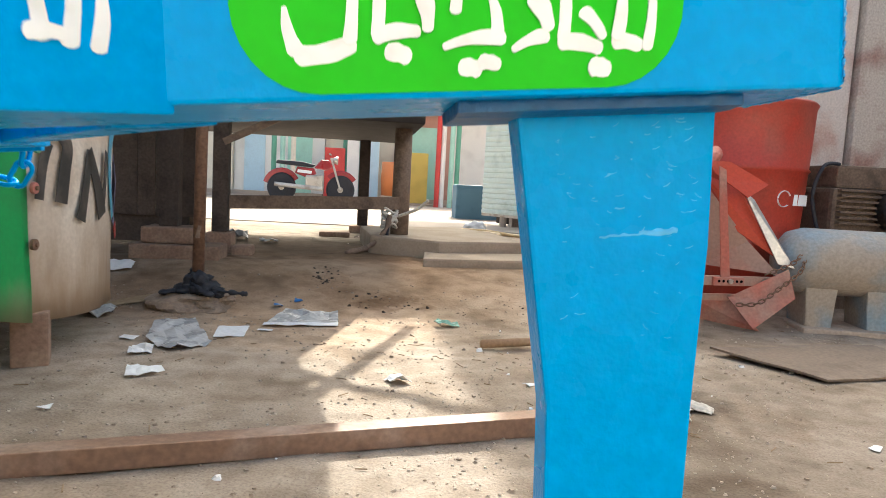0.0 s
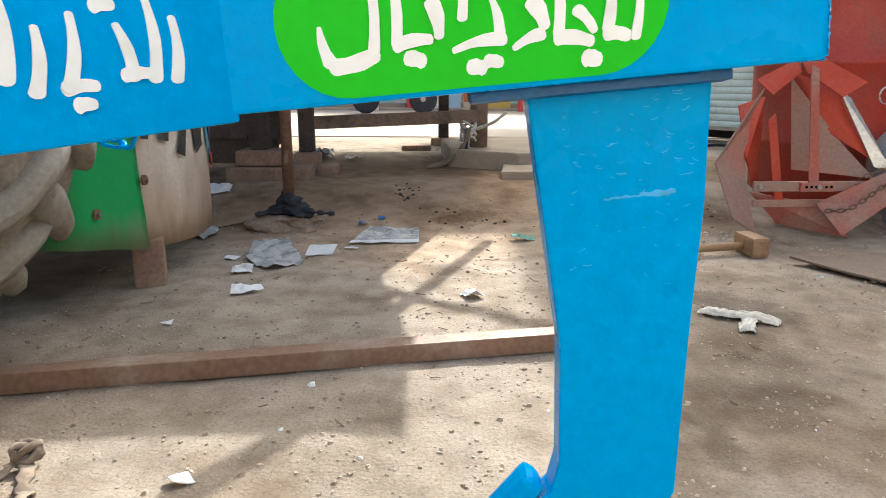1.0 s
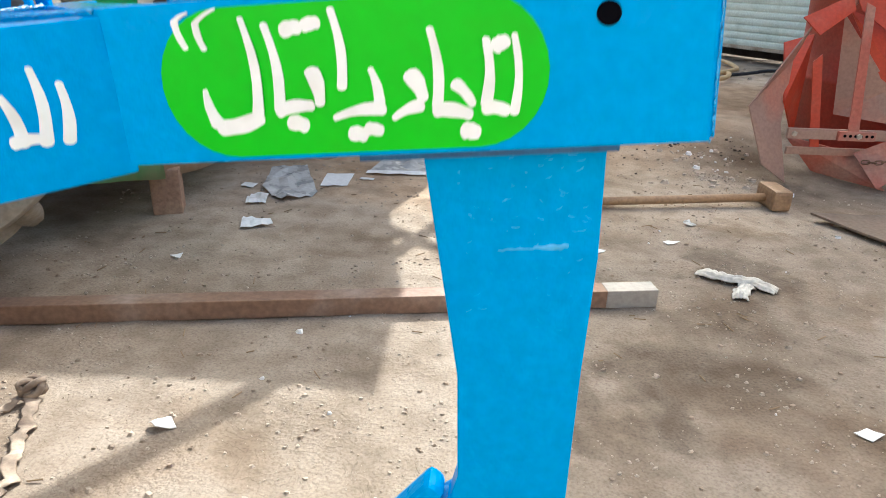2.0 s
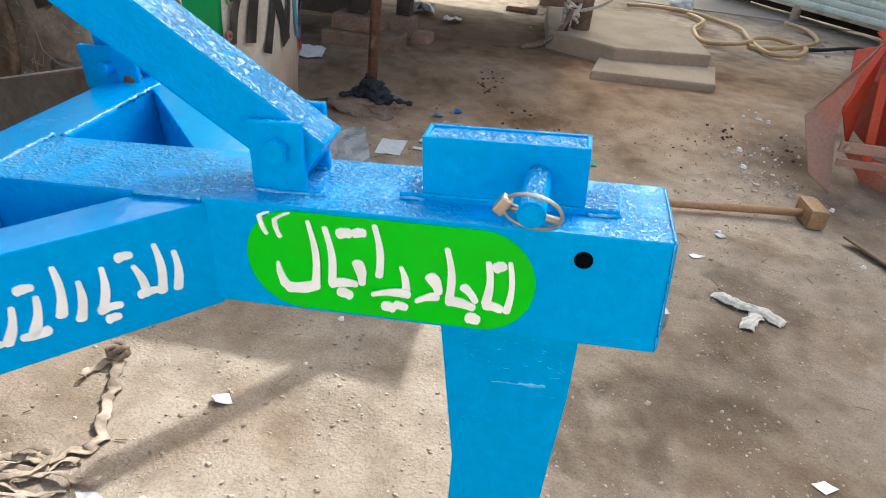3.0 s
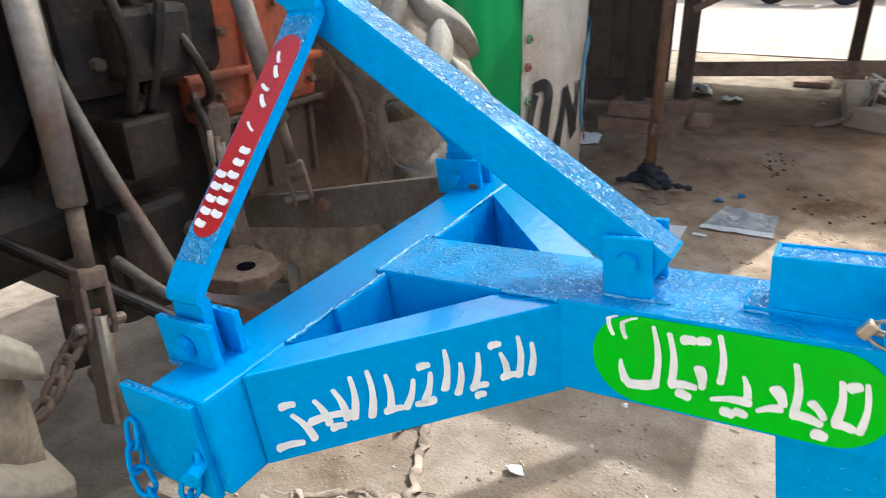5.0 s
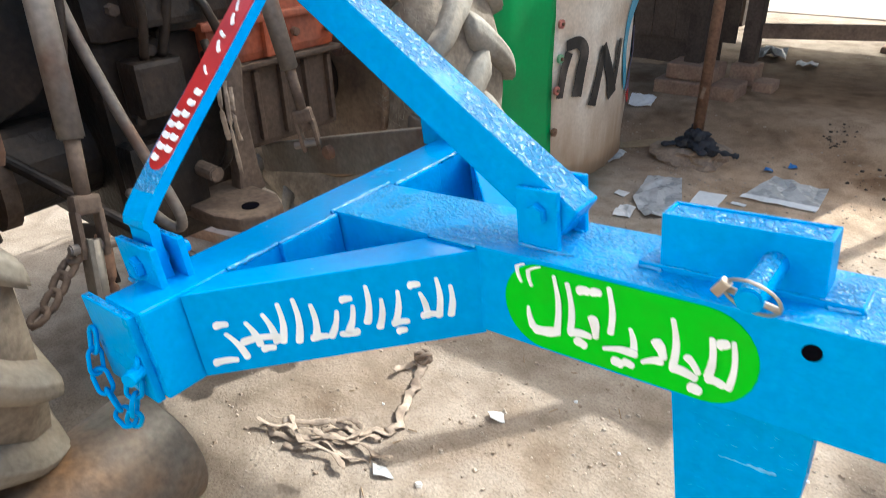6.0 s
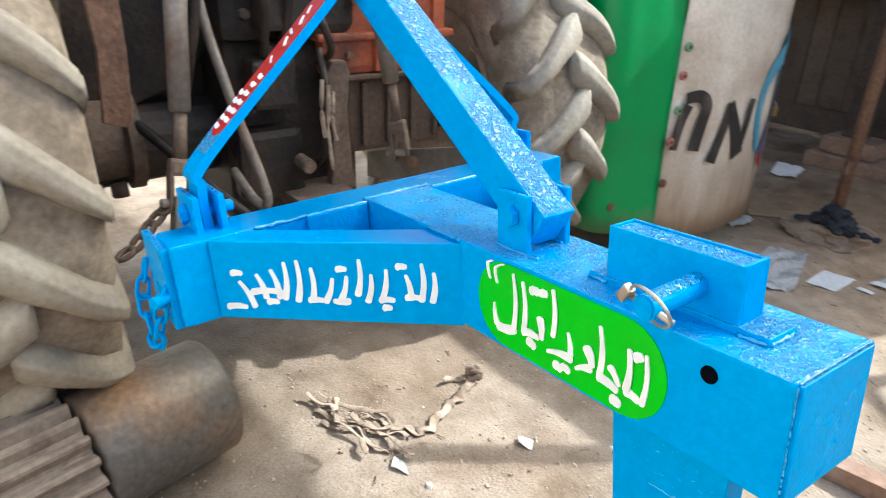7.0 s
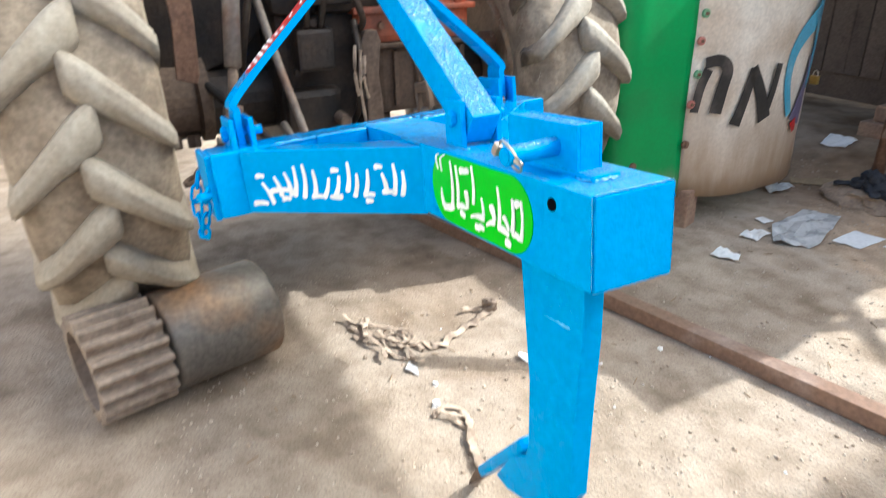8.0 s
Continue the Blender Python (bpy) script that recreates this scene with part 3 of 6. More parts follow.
ring = [(0.242 + 0.034 * math.cos(a), -0.036 - 0.016 * math.sin(a + 0.5), 0.947 + 0.027 * math.sin(a)) for a in np.linspace(0, math.tau, 26, endpoint=False)]
part("ring_clip", sweep(ring, 0.0024, 7, closed=True, side=(0, 1, 0)), STEEL, pin, "bare steel linch pin ring", smooth=True)
part("clip_head", box((-0.006, -0.006, -0.013), (0.008, 0.006, 0.011), 0.003, m=pose(0.209, -0.042, 0.957, 0, 35, 0)), STEEL, pin)
part("clip_bar", rod((0.207, -0.037, 0.954), (0.276, -0.037, 0.938), 0.0045, 10), STEEL, pin, smooth=True)
part("beam_hole", rod((0.306, -0.0015, 0.872), (0.306, 0.02, 0.872), 0.0115, 20), HOLE_SHADE, plough, "black disc painted in for the dark of a drilled hole")


# weld beads
def bead(a, c, r=0.0026, step=0.005):
    a, c = Vector(a), Vector(c)
    k = max(3, int((c - a).length / step))
    pts = [a.lerp(c, i / k) + Vector([random.uniform(-1, 1) * r * 0.3 for _ in range(3)]) for i in range(k + 1)]
    part("weld", sweep(pts, r, 7, jitter=0.4), BLUE_WELD, plough, smooth=True)


for a, c in (((0.407, 0.0, 0.752), (0.407, 0.0, 0.904)), ((0.407, 0.002, 0.907), (0.407, 0.163, 0.907)), ((0.407, 0.165, 0.752), (0.407, 0.165, 0.904)), ((0.407, 0.002, 0.747), (0.407, 0.163, 0.747)),
             ((-0.526, -0.002, 0.904), (-0.526, -0.14, 0.904)), ((-0.532, -0.14, 0.902), (-0.532, -0.25, 0.902)), ((-0.526, 0.167, 0.904), (-0.526, 0.3, 0.904)), ((-0.532, 0.3, 0.902), (-0.532, 0.42, 0.902)), ((-0.541, 0.0, 0.906), (-0.541, 0.165, 0.906)),
             ((-0.12, 0.12, 0.909), (-0.06, 0.12, 0.909)), ((-0.29, 0.0, 0.904), (-0.19, 0.0, 0.904)),
             ((0.066, 0.05, 0.909), (0.1, 0.05, 0.909)), ((0.303, 0.05, 0.909), (0.343, 0.05, 0.909)), ((0.345, 0.053, 0.909), (0.345, 0.107, 0.909)),
             ((-0.13, 0.035, 0.908), (-0.03, 0.035, 0.908)), ((-0.69, -0.346, 0.893), (-0.58, -0.346, 0.893))):
    bead(a, c, 0.0013 if a[0] > 0.35 else 0.0042 if a[0] < -0.5 else 0.003)


# painted panels: green oval on the beam, red oval on the mast, white marks
def stadium(cx, cz, hl, hh, n=14):
    pts = []
    for k in range(n + 1):
        a = -math.pi / 2 + math.pi * k / n
        pts.append((cx + hl - hh * 0.95 + hh * 0.95 * math.cos(a), cz + hh * math.sin(a)))
    for k in range(n + 1):
        a = math.pi / 2 + math.pi * k / n
        pts.append((cx - hl + hh * 0.95 + hh * 0.95 * math.cos(a), cz + hh * math.sin(a)))
    return pts


panel = part("name_panel", prism(stadium(0.058, 0.826, 0.194, 0.0735), 0.003, m=Matrix.Translation((0, -0.0016, 0))), GREEN, plough, "bright green oval painted panel")


def stroke(a, c, w0, w1):
    """A plain painted bar from a to c in (x, z), wider at one end, with brushed round ends."""
    a, c = Vector(a), Vector(c)
    d = (c - a).normalized()
    n = Vector((-d.y, d.x))
    bow = 0.06 * (c - a).length
    left, right = [], []
    for k in range(7):
        t = k / 6
        mid = a.lerp(c, t) + n * bow * math.sin(math.pi * t)
        w = (w0 + (w1 - w0) * t) / 2 * (1 + 0.06 * math.sin(9 * t + a.x * 200))
        left.append(mid + n * w)
        right.append(mid - n * w)
    cap_c = [c + (n * math.cos(q) + d * math.sin(q) * 0.7) * w1 / 2 for q in (0.5, 1.1, 1.7, 2.4)]
    cap_a = [a - (n * math.cos(q) + d * math.sin(q) * 0.7) * w0 / 2 for q in (0.5, 1.1, 1.7, 2.4)]
    return [tuple(p) for p in left + cap_c + right[::-1] + cap_a]


def marks(rows, m, parent, depth=0.002, name="painted_mark"):
    for k, (x0, z0, x1, z1, w0, w1) in enumerate(rows):
        lift = Matrix.Translation((0, -0.0005 * (k % 5), 0))
        part(name, prism(stroke((x0, z0), (x1, z1), w0, w1), depth, m=m @ lift), WHITE_PAINT, parent)


FIRST_BARS = [(-0.098, 0.868, -0.105, 0.893, 0.004, 0.006), (-0.105, 0.893, -0.09, 0.9, 0.003, 0.002), (-0.078, 0.866, -0.083, 0.89, 0.004, 0.006), (-0.083, 0.89, -0.06, 0.902, 0.003, 0.002),
        (-0.035, 0.892, -0.032, 0.8, 0.004, 0.01), (-0.032, 0.796, -0.075, 0.788, 0.012, 0.014), (-0.078, 0.792, -0.086, 0.826, 0.011, 0.004),
        (-0.012, 0.885, -0.008, 0.805, 0.005, 0.01), (-0.008, 0.803, 0.026, 0.806, 0.011, 0.009), (0.032, 0.838, 0.036, 0.808, 0.013, 0.008), (0.003, 0.79, 0.016, 0.786, 0.012, 0.012),
        (0.008, 0.879, 0.022, 0.881, 0.011, 0.011), (0.03, 0.882, 0.042, 0.884, 0.01, 0.01), (0.058, 0.895, 0.061, 0.823, 0.005, 0.009)]
LAST_BARS = [(0.05, 0.793, 0.1, 0.8, 0.004, 0.012), (0.092, 0.838, 0.098, 0.806, 0.004, 0.01), (0.067, 0.776, 0.078, 0.774, 0.012, 0.012), (0.084, 0.78, 0.096, 0.778, 0.01, 0.01),
        (0.112, 0.79, 0.14, 0.801, 0.004, 0.011), (0.134, 0.83, 0.144, 0.808, 0.014, 0.009),
        (0.155, 0.872, 0.158, 0.8, 0.005, 0.01), (0.158, 0.796, 0.19, 0.79, 0.012, 0.01), (0.178, 0.82, 0.194, 0.8, 0.009, 0.007), (0.186, 0.774, 0.196, 0.772, 0.013, 0.013),
        (0.21, 0.86, 0.208, 0.8, 0.005, 0.01), (0.208, 0.796, 0.228, 0.792, 0.011, 0.01), (0.22, 0.853, 0.229, 0.857, 0.011, 0.011), (0.238, 0.862, 0.236, 0.79, 0.004, 0.008)]
NAME = [(0.058 + (x0 - 0.07) * 0.96, z0 - 0.004, 0.058 + (x1 - 0.07) * 0.96, z1 - 0.004, w0, w1) for x0, z0, x1, z1, w0, w1 in FIRST_BARS + LAST_BARS]
NAME = [(a, b, c, d, e * 1.25 + 0.001, f * 1.2) for a, b, c, d, e, f in NAME]
marks(NAME, Matrix.Translation((0, -0.003, 0)), panel)

# white marks along the near arm: x runs along the arm's face from its joint
ARM_FACE = Matrix.Translation((-0.185, 0, 0)) @ Matrix.Rotation(radians(45), 4, "Z")
ARM_MARKS = []
for u, low, high, lean in ((-0.075, 0.79, 0.845, 0.004), (-0.093, 0.792, 0.862, 0.003), (-0.118, 0.795, 0.84, -0.006), (-0.148, 0.79, 0.85, 0.01), (-0.172, 0.788, 0.84, 0.008),
                           (-0.19, 0.8, 0.868, 0.006), (-0.212, 0.788, 0.835, 0.012), (-0.235, 0.784, 0.83, 0.014), (-0.268, 0.785, 0.85, 0.002), (-0.29, 0.785, 0.865, 0.004),
                           (-0.312, 0.788, 0.86, 0.004), (-0.335, 0.79, 0.845, -0.01), (-0.36, 0.79, 0.835, -0.012), (-0.39, 0.77, 0.82, -0.02)):
    ARM_MARKS.append((u, high, u - lean, low, 0.006, 0.012))
for u0, u1, z in ((-0.118, -0.1, 0.797), (-0.16, -0.14, 0.79), (-0.212, -0.235, 0.785), (-0.275, -0.255, 0.786), (-0.37, -0.32, 0.8), (-0.415, -0.385, 0.768), (-0.13, -0.118, 0.857), (-0.225, -0.213, 0.85), (-0.345, -0.33, 0.78), (-0.4, -0.385, 0.838), (-0.155, -0.145, 0.775)):
    ARM_MARKS.append((u0, z, u1, z, 0.012, 0.009))
ARM_MARKS = [(0.037 + a * 1.2, b, 0.037 + c * 1.2, d, e * 1.15, f * 1.1) for a, b, c, d, e, f in ARM_MARKS]
near_arm = [o for o in plough.children if o.name.startswith("side_arm")][0]
marks(ARM_MARKS, ARM_FACE @ Matrix.Translation((0, -0.0015, 0)), near_arm)

# red panel on the near upright: u along its slope, v across it
slope_a, slope_c = Vector((-0.638, -0.29, 1.04)), Vector((-0.638, 0.02, 1.325))
run = (slope_c - slope_a).normalized()
nrm = Vector((0, -run.z, run.y))
RED_M = Matrix(((run.x, -nrm.x, -1, slope_a.x), (run.y, -nrm.y, 0, slope_a.y), (run.z, -nrm.z, 0, slope_a.z), (0, 0, 0, 1)))
upright = [o for o in plough.children if o.name.startswith("mast_upright")][0]
red_panel = part("number_panel", prism(stadium(0.225, 0.0, 0.185, 0.031), 0.003, m=RED_M @ Matrix.Translation((0, -0.0106, 0))), RED_PAINT, upright, "red oval painted panel with white bars")
NUMBER = [(0.06 + 0.021 * k, 0.006, 0.064 + 0.021 * k, 0.022, 0.011, 0.011) for k in range(5)] + [(0.078 + 0.022 * k, -0.021, 0.082 + 0.022 * k, -0.004, 0.011, 0.011) for k in range(6)]
NUMBER += [(0.225, -0.01, 0.24, 0.008, 0.004, 0.004), (0.27, -0.012, 0.29, 0.004, 0.008, 0.006), (0.3, -0.005, 0.31, 0.012, 0.007, 0.006), (0.325, -0.012, 0.345, 0.0, 0.008, 0.006), (0.355, 0.0, 0.375, 0.01, 0.006, 0.005)]
marks(NUMBER, RED_M @ Matrix.Translation((0, -0.0122, 0)), red_panel)


# white bars on the far stub of the crossbar
FAR_FACE = Matrix(((0, 1, 0, -0.5515), (1, 0, 0, 0.0), (0, 0, 1, 0), (0, 0, 0, 1)))
crossbar = [o for o in plough.children if o.name.startswith("front_crossbar")][0]
marks([(0.518 + 0.014 * k, 0.79, 0.52 + 0.014 * k, 0.86 - 0.012 * (k % 2), 0.006, 0.009) for k in range(4)], FAR_FACE, crossbar)

# scrapes in the paint of the leg
def scrape(bm, a, c, r_):
    k = [Vector(a).lerp(Vector(c), i / 9) + Vector((0, 0, random.uniform(-1, 1) * 0.0012)) for i in range(10)]
    return sweep(k, r_, 5, flat=0.4, jitter=0.6, side=(0, 1, 0), bm=bm)


part("paint_scrape", scrape(None, (0.195, 0.0597, 0.614), (0.24, 0.0597, 0.616), 0.0012), WORN_BLUE, plough)
part("paint_scrape", scrape(None, (0.236, 0.0599, 0.616), (0.276, 0.0599, 0.617), 0.0027), WORN_BLUE, plough)
flecks = bmesh.new()
fr = random.Random(3)
for _ in range(70):
    x_, z_ = 0.15 + fr.random() * 0.145, 0.44 + 0.29 * fr.random() ** 0.4
    l_, a_ = fr.uniform(0.0015, 0.011), fr.gauss(-0.25, 0.4)
    p_ = Vector((x_, 0.0598, z_))
    sweep([p_, p_ + Vector((l_ * 0.5 * math.cos(a_), 0, l_ * 0.5 * math.sin(a_))), p_ + Vector((l_ * math.cos(a_ + 0.2), 0, l_ * math.sin(a_ + 0.2)))], fr.uniform(0.00015, 0.0005), 4, flat=0.4, side=(0, 1, 0), bm=flecks, jitter=0.4)
tagged(part("paint_flecks", flecks, WORN_BLUE, plough), "fine pale scuffs in the paint of the leg", kind="stuff")

# chains at both ends of the crossbar
def chain(points, parent, size, material, name="chain_link"):
    """Oval links along a line, every second one turned."""
    pts = [Vector(p) for p in points]
    total = sum((c - a).length for a, c in zip(pts, pts[1:]))
    count = max(2, int(total / (size * 1.45)))
    spots, acc = [], 0.0
    seg = 0
    for k in range(count + 1):
        want = total * k / count
        while seg < len(pts) - 2 and acc + (pts[seg + 1] - pts[seg]).length < want:
            acc += (pts[seg + 1] - pts[seg]).length
            seg += 1
        d = pts[seg + 1] - pts[seg]
        spots.append((pts[seg] + d * min(1, (want - acc) / d.length), d.normalized()))
    link = sweep([(size * (0.55 if abs(math.cos(a)) > 0.2 else 0.45) * math.cos(a) * 1.0 + size * 0.4 * (1 if math.cos(a) > 0 else -1), 0.5 * size * math.sin(a), 0) for a in np.linspace(0.01, math.tau + 0.01, 14, endpoint=False)], size * 0.17, 6, closed=True)
    me = finish(link, material, True)
    for k, (p, d) in enumerate(spots):
        ob = new(name, me)
        ob.parent = parent
        turn = d.to_track_quat("X", "Z").to_matrix().to_4x4()
        ob.matrix_local = Matrix.Translation(p) @ turn @ Matrix.Rotation(radians(90 * (k % 2) + 20), 4, "X")


for flip in (False, True):
    def fy(y):
        return mirrored(y) if flip else y
    eye_pts = [(-0.7, fy(-0.435), 0.815), (-0.69, fy(-0.45), 0.76), (-0.655, fy(-0.452), 0.7), (-0.625, fy(-0.452), 0.685), (-0.6, fy(-0.45), 0.7), (-0.575, fy(-0.44), 0.77), (-0.565, fy(-0.432), 0.8)]
    chain(smooth_line(eye_pts, 4), plough, 0.025, BLUE)
    part("chain_lug", rod((-0.56, fy(-0.425), 0.8), (-0.545, fy(-0.455), 0.8), 0.012, 12), BLUE, plough)

# the crossbar, with all that sits on it, is twisted a little against the beam
TWIST = Matrix.Translation((0, 0.0825, 0.9)) @ Matrix.Rotation(radians(1.9), 4, "X") @ Matrix.Translation((0, -0.0825, -0.9))
for ob in list(plough.children):
    left = min((ob.matrix_basis @ v.co).x for v in ob.data.vertices)
    if left < -0.5 and not ob.name.startswith(("main_beam", "diagonal_brace")):
        ob.matrix_basis = TWIST @ ob.matrix_basis

# ---- the tractor's back end ----
TX, TR = -1.7, 0.8
tractor = thing("tractor", "old dusty orange tractor, seen at its back end with hitch arms", "tractor", Matrix.Identity(4))


def tyre_mesh(width):
    h = width / 2
    prof = [(-h * 0.62, 0.4), (-h * 0.8, 0.44), (-h * 0.98, 0.54), (-h, 0.64), (-h * 0.93, 0.7), (-h * 0.7, 0.732), (0, 0.74), (h * 0.7, 0.732), (h * 0.93, 0.7), (h, 0.64), (h * 0.98, 0.54), (h * 0.8, 0.44), (h * 0.62, 0.4)]
    return lathe(prof, 64)


def lug_mesh(width):
    """One bar of the tread, from the middle slanting out over the shoulder."""
    b = bmesh.new()
    h = width / 2
    rings = []
    for k in range(9):
        t = k / 8
        y = -0.035 + (h * 1.03 + 0.035) * t
        ang = -0.3 * t ** 1.15
        top = TR - 0.004 - 0.05 * max(0, t - 0.6) ** 2 * 6 - 0.012 * (1 - t) ** 6
        base = 0.71 - 0.16 * max(0, t - 0.72) * 3
        wid = 0.08 - 0.03 * t + 0.012 * math.sin(math.pi * min(1, t * 2.2))
        ring = []
        for s, r in ((-0.85, base), (-0.5, top - 0.006), (0, top), (0.4, top - 0.004), (0.62, base)):
            a2 = ang + s * wid * 1.5 / TR
            ring.append(b.verts.new((r * math.cos(a2), y, r * math.sin(a2))))
        rings.append(ring)
    for q, s in zip(rings, rings[1:]):
        for k in range(5):
            b.faces.new((q[k], q[(k + 1) % 5], s[(k + 1) % 5], s[k]))
    b.faces.new(rings[0])
    b.faces.new(rings[-1])
    bmesh.ops.recalc_face_normals(b, faces=b.faces)
    bmesh.ops.bevel(b, geom=b.edges[:], offset=0.008, segments=2, affect="EDGES")
    return finish(b, RUBBER, True)


TAN_RIM = mat("dusty_tan_rim", (0.3, 0.215, 0.14), 0.8, spots=(0.16, 0.1, 0.065), spot_scale=6, spot_amount=0.6, grain=0.2)


def rear_wheel(name, yc):
    wheel = new(name)
    wheel.parent = tractor
    wheel.matrix_local = pose(TX - (0.16 if yc > 0 else 0), yc, TR * (0.97 if yc > 0 else 1)) @ Matrix.Diagonal((0.97, 1, 0.97, 1) if yc > 0 else (1, 1, 1, 1))
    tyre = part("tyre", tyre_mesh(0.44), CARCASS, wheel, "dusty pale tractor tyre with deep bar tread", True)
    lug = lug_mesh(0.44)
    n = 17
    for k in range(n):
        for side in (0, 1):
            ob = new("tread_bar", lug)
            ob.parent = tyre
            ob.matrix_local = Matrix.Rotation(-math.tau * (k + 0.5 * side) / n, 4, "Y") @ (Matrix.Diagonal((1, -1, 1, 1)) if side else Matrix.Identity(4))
    part("rim", lathe([(-0.14, 0.42), (-0.15, 0.4), (-0.12, 0.36), (-0.06, 0.34), (0.06, 0.34), (0.12, 0.36), (0.15, 0.4), (0.14, 0.42)], 40), DUSTY_IRON, wheel, smooth=True)
    part("rim_lip", lathe([(-0.158, 0.392), (-0.176, 0.4), (-0.18, 0.415), (-0.168, 0.428), (-0.15, 0.42)], 48), TAN_RIM, wheel, "dusty tan rolled lip of the rim", True)
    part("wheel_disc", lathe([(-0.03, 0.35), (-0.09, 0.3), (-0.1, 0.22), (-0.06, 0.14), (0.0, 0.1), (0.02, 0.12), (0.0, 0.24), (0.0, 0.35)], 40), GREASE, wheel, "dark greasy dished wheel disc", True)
    for k in range(4):
        a = k * math.tau / 4 + 0.5
        part("rim_lug", box((-0.03, -0.11, -0.045), (0.03, -0.06, 0.045), 0.012, m=Matrix.Rotation(-a, 4, "Y") @ Matrix.Translation((0.29, 0, 0))), RUST, wheel)
    for k in range(8):
        part("wheel_bolt", hexagon((0.2 * math.cos(k * 0.785), -0.045, 0.2 * math.sin(k * 0.785)), (0, -1, 0), 0.022, 0.03), RUST, wheel)
    part("hub_cap", lathe([(-0.13, 0.02), (-0.13, 0.07), (-0.1, 0.09), (-0.03, 0.1)], 20), DUSTY_IRON, wheel, smooth=True)
    return wheel


rear_wheel("rear_wheel", -0.67)
far_wheel = rear_wheel("rear_wheel", 1.18)
dry = bmesh.new()
dr = random.Random(21)
for _ in range(260):
    a_, r_ = radians(dr.uniform(-25, 95)), dr.uniform(0.44, 0.74)
    p_ = Vector((r_ * math.cos(a_), -0.222 + 0.12 * max(0, r_ - 0.66), r_ * math.sin(a_)))
    q_ = p_ + Vector((dr.gauss(0, 0.028), -dr.uniform(0.0, 0.012), dr.gauss(-0.015, 0.035)))
    sweep([p_, p_.lerp(q_, 0.5) + Vector((dr.gauss(0, 0.01), -0.01, dr.gauss(0, 0.01))), q_], dr.uniform(0.0005, 0.0011), 4, bm=dry)
tagged(part("dry_grass", dry, mat("dry_grass", (0.3, 0.265, 0.2), 0.9, grain=0.2), far_wheel), "dry grass strands caught on the sidewall", kind="stuff")
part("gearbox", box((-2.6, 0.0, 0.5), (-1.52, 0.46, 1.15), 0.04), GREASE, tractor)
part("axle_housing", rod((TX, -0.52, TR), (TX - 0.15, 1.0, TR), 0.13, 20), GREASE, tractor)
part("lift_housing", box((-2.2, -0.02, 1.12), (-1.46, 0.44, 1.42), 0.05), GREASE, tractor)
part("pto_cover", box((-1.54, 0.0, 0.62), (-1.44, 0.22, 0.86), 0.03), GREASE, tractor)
casing = part("orange_side_panel", box((-1.95, 0.31, 1.0), (-1.47, 0.8, 1.6), 0.03), ORANGE, tractor, "scuffed orange tractor panel")
part("casing_ledge", box((-1.9, 0.29, 1.115), (-1.45, 0.82, 1.14), 0.008), ORANGE, casing)
part("casing_rib", box((-1.475, 0.5, 1.01), (-1.452, 0.53, 1.58), 0.006), ORANGE, casing)
part("casing_rib", box((-1.475, 0.73, 1.14), (-1.452, 0.76, 1.58), 0.006), ORANGE, casing)
for y_, z_ in ((0.4, 1.07), (0.62, 1.07), (0.76, 1.06), (0.43, 1.24), (0.64, 1.3)):
    part("casing_bolt", hexagon((-1.465, y_, z_), (1, 0, 0), 0.014, 0.02), RUST, casing)
OILY = mat("oily_brown_casing", (0.075, 0.05, 0.035), 0.7, metal=0.1, spots=(0.15, 0.1, 0.07), spot_scale=6, spot_amount=0.6, grain=0.25, bump=0.3)
lower_case = part("lower_casing", box((-1.9, 0.4, 0.72), (-1.5, 0.8, 1.0), 0.02), OILY, tractor, "dusty brown lower casing")
for y_ in (0.46, 0.56, 0.66, 0.76):
    part("casing_fin", box((-1.505, y_, 0.75), (-1.48, y_ + 0.018, 0.97), 0.004), OILY, lower_case)
part("casing_flange", box((-1.52, 0.39, 0.985), (-1.455, 0.81, 1.003), 0.005), OILY, lower_case)
part("hub_boss", rod((-1.66, 1.06, 0.95), (-1.66, 0.96, 0.95), 0.045, 20, bevel=0.008), RUST, tractor, "rusty hub boss inside the wheel")
part("fender_side", prism([(-0.5, 0.95), (-0.46, 1.75), (0.02, 1.75), (0.02, 1.1), (-0.1, 0.98), (-0.3, 0.9)], 0.03, 0.006, m=Matrix.Translation((-1.68, 0, 0)) @ Matrix.Rotation(radians(90), 4, "Z")), GREASE, tractor)
part("axle_flange", lathe([(-0.56, 0.1), (-0.56, 0.17), (-0.5, 0.17), (-0.49, 0.14), (-0.3, 0.13), (-0.29, 0.16), (-0.25, 0.16), (-0.24, 0.1)], 24, m=pose(TX, 0, TR + 0.02)), DUSTY_IRON, tractor, smooth=False)
for yk in (-0.4, -0.33):
    part("drain_plug", hexagon((TX + 0.06, yk, TR - 0.1), (0.2, 0, -1), 0.028, 0.05), DUSTY_IRON, tractor)
part("swing_rod", rod((-1.72, -0.34, 0.98), (-1.1, 0.0, 0.6), 0.017, 12), GREASE, tractor)
part("stub_bracket", prism([(-0.05, 0.5), (0.03, 0.5), (0.02, 0.68), (-0.04, 0.7)], 0.02, 0.004, m=pose(-1.45, -0.14, 0, 0, 0, 70)), GREASE, tractor)
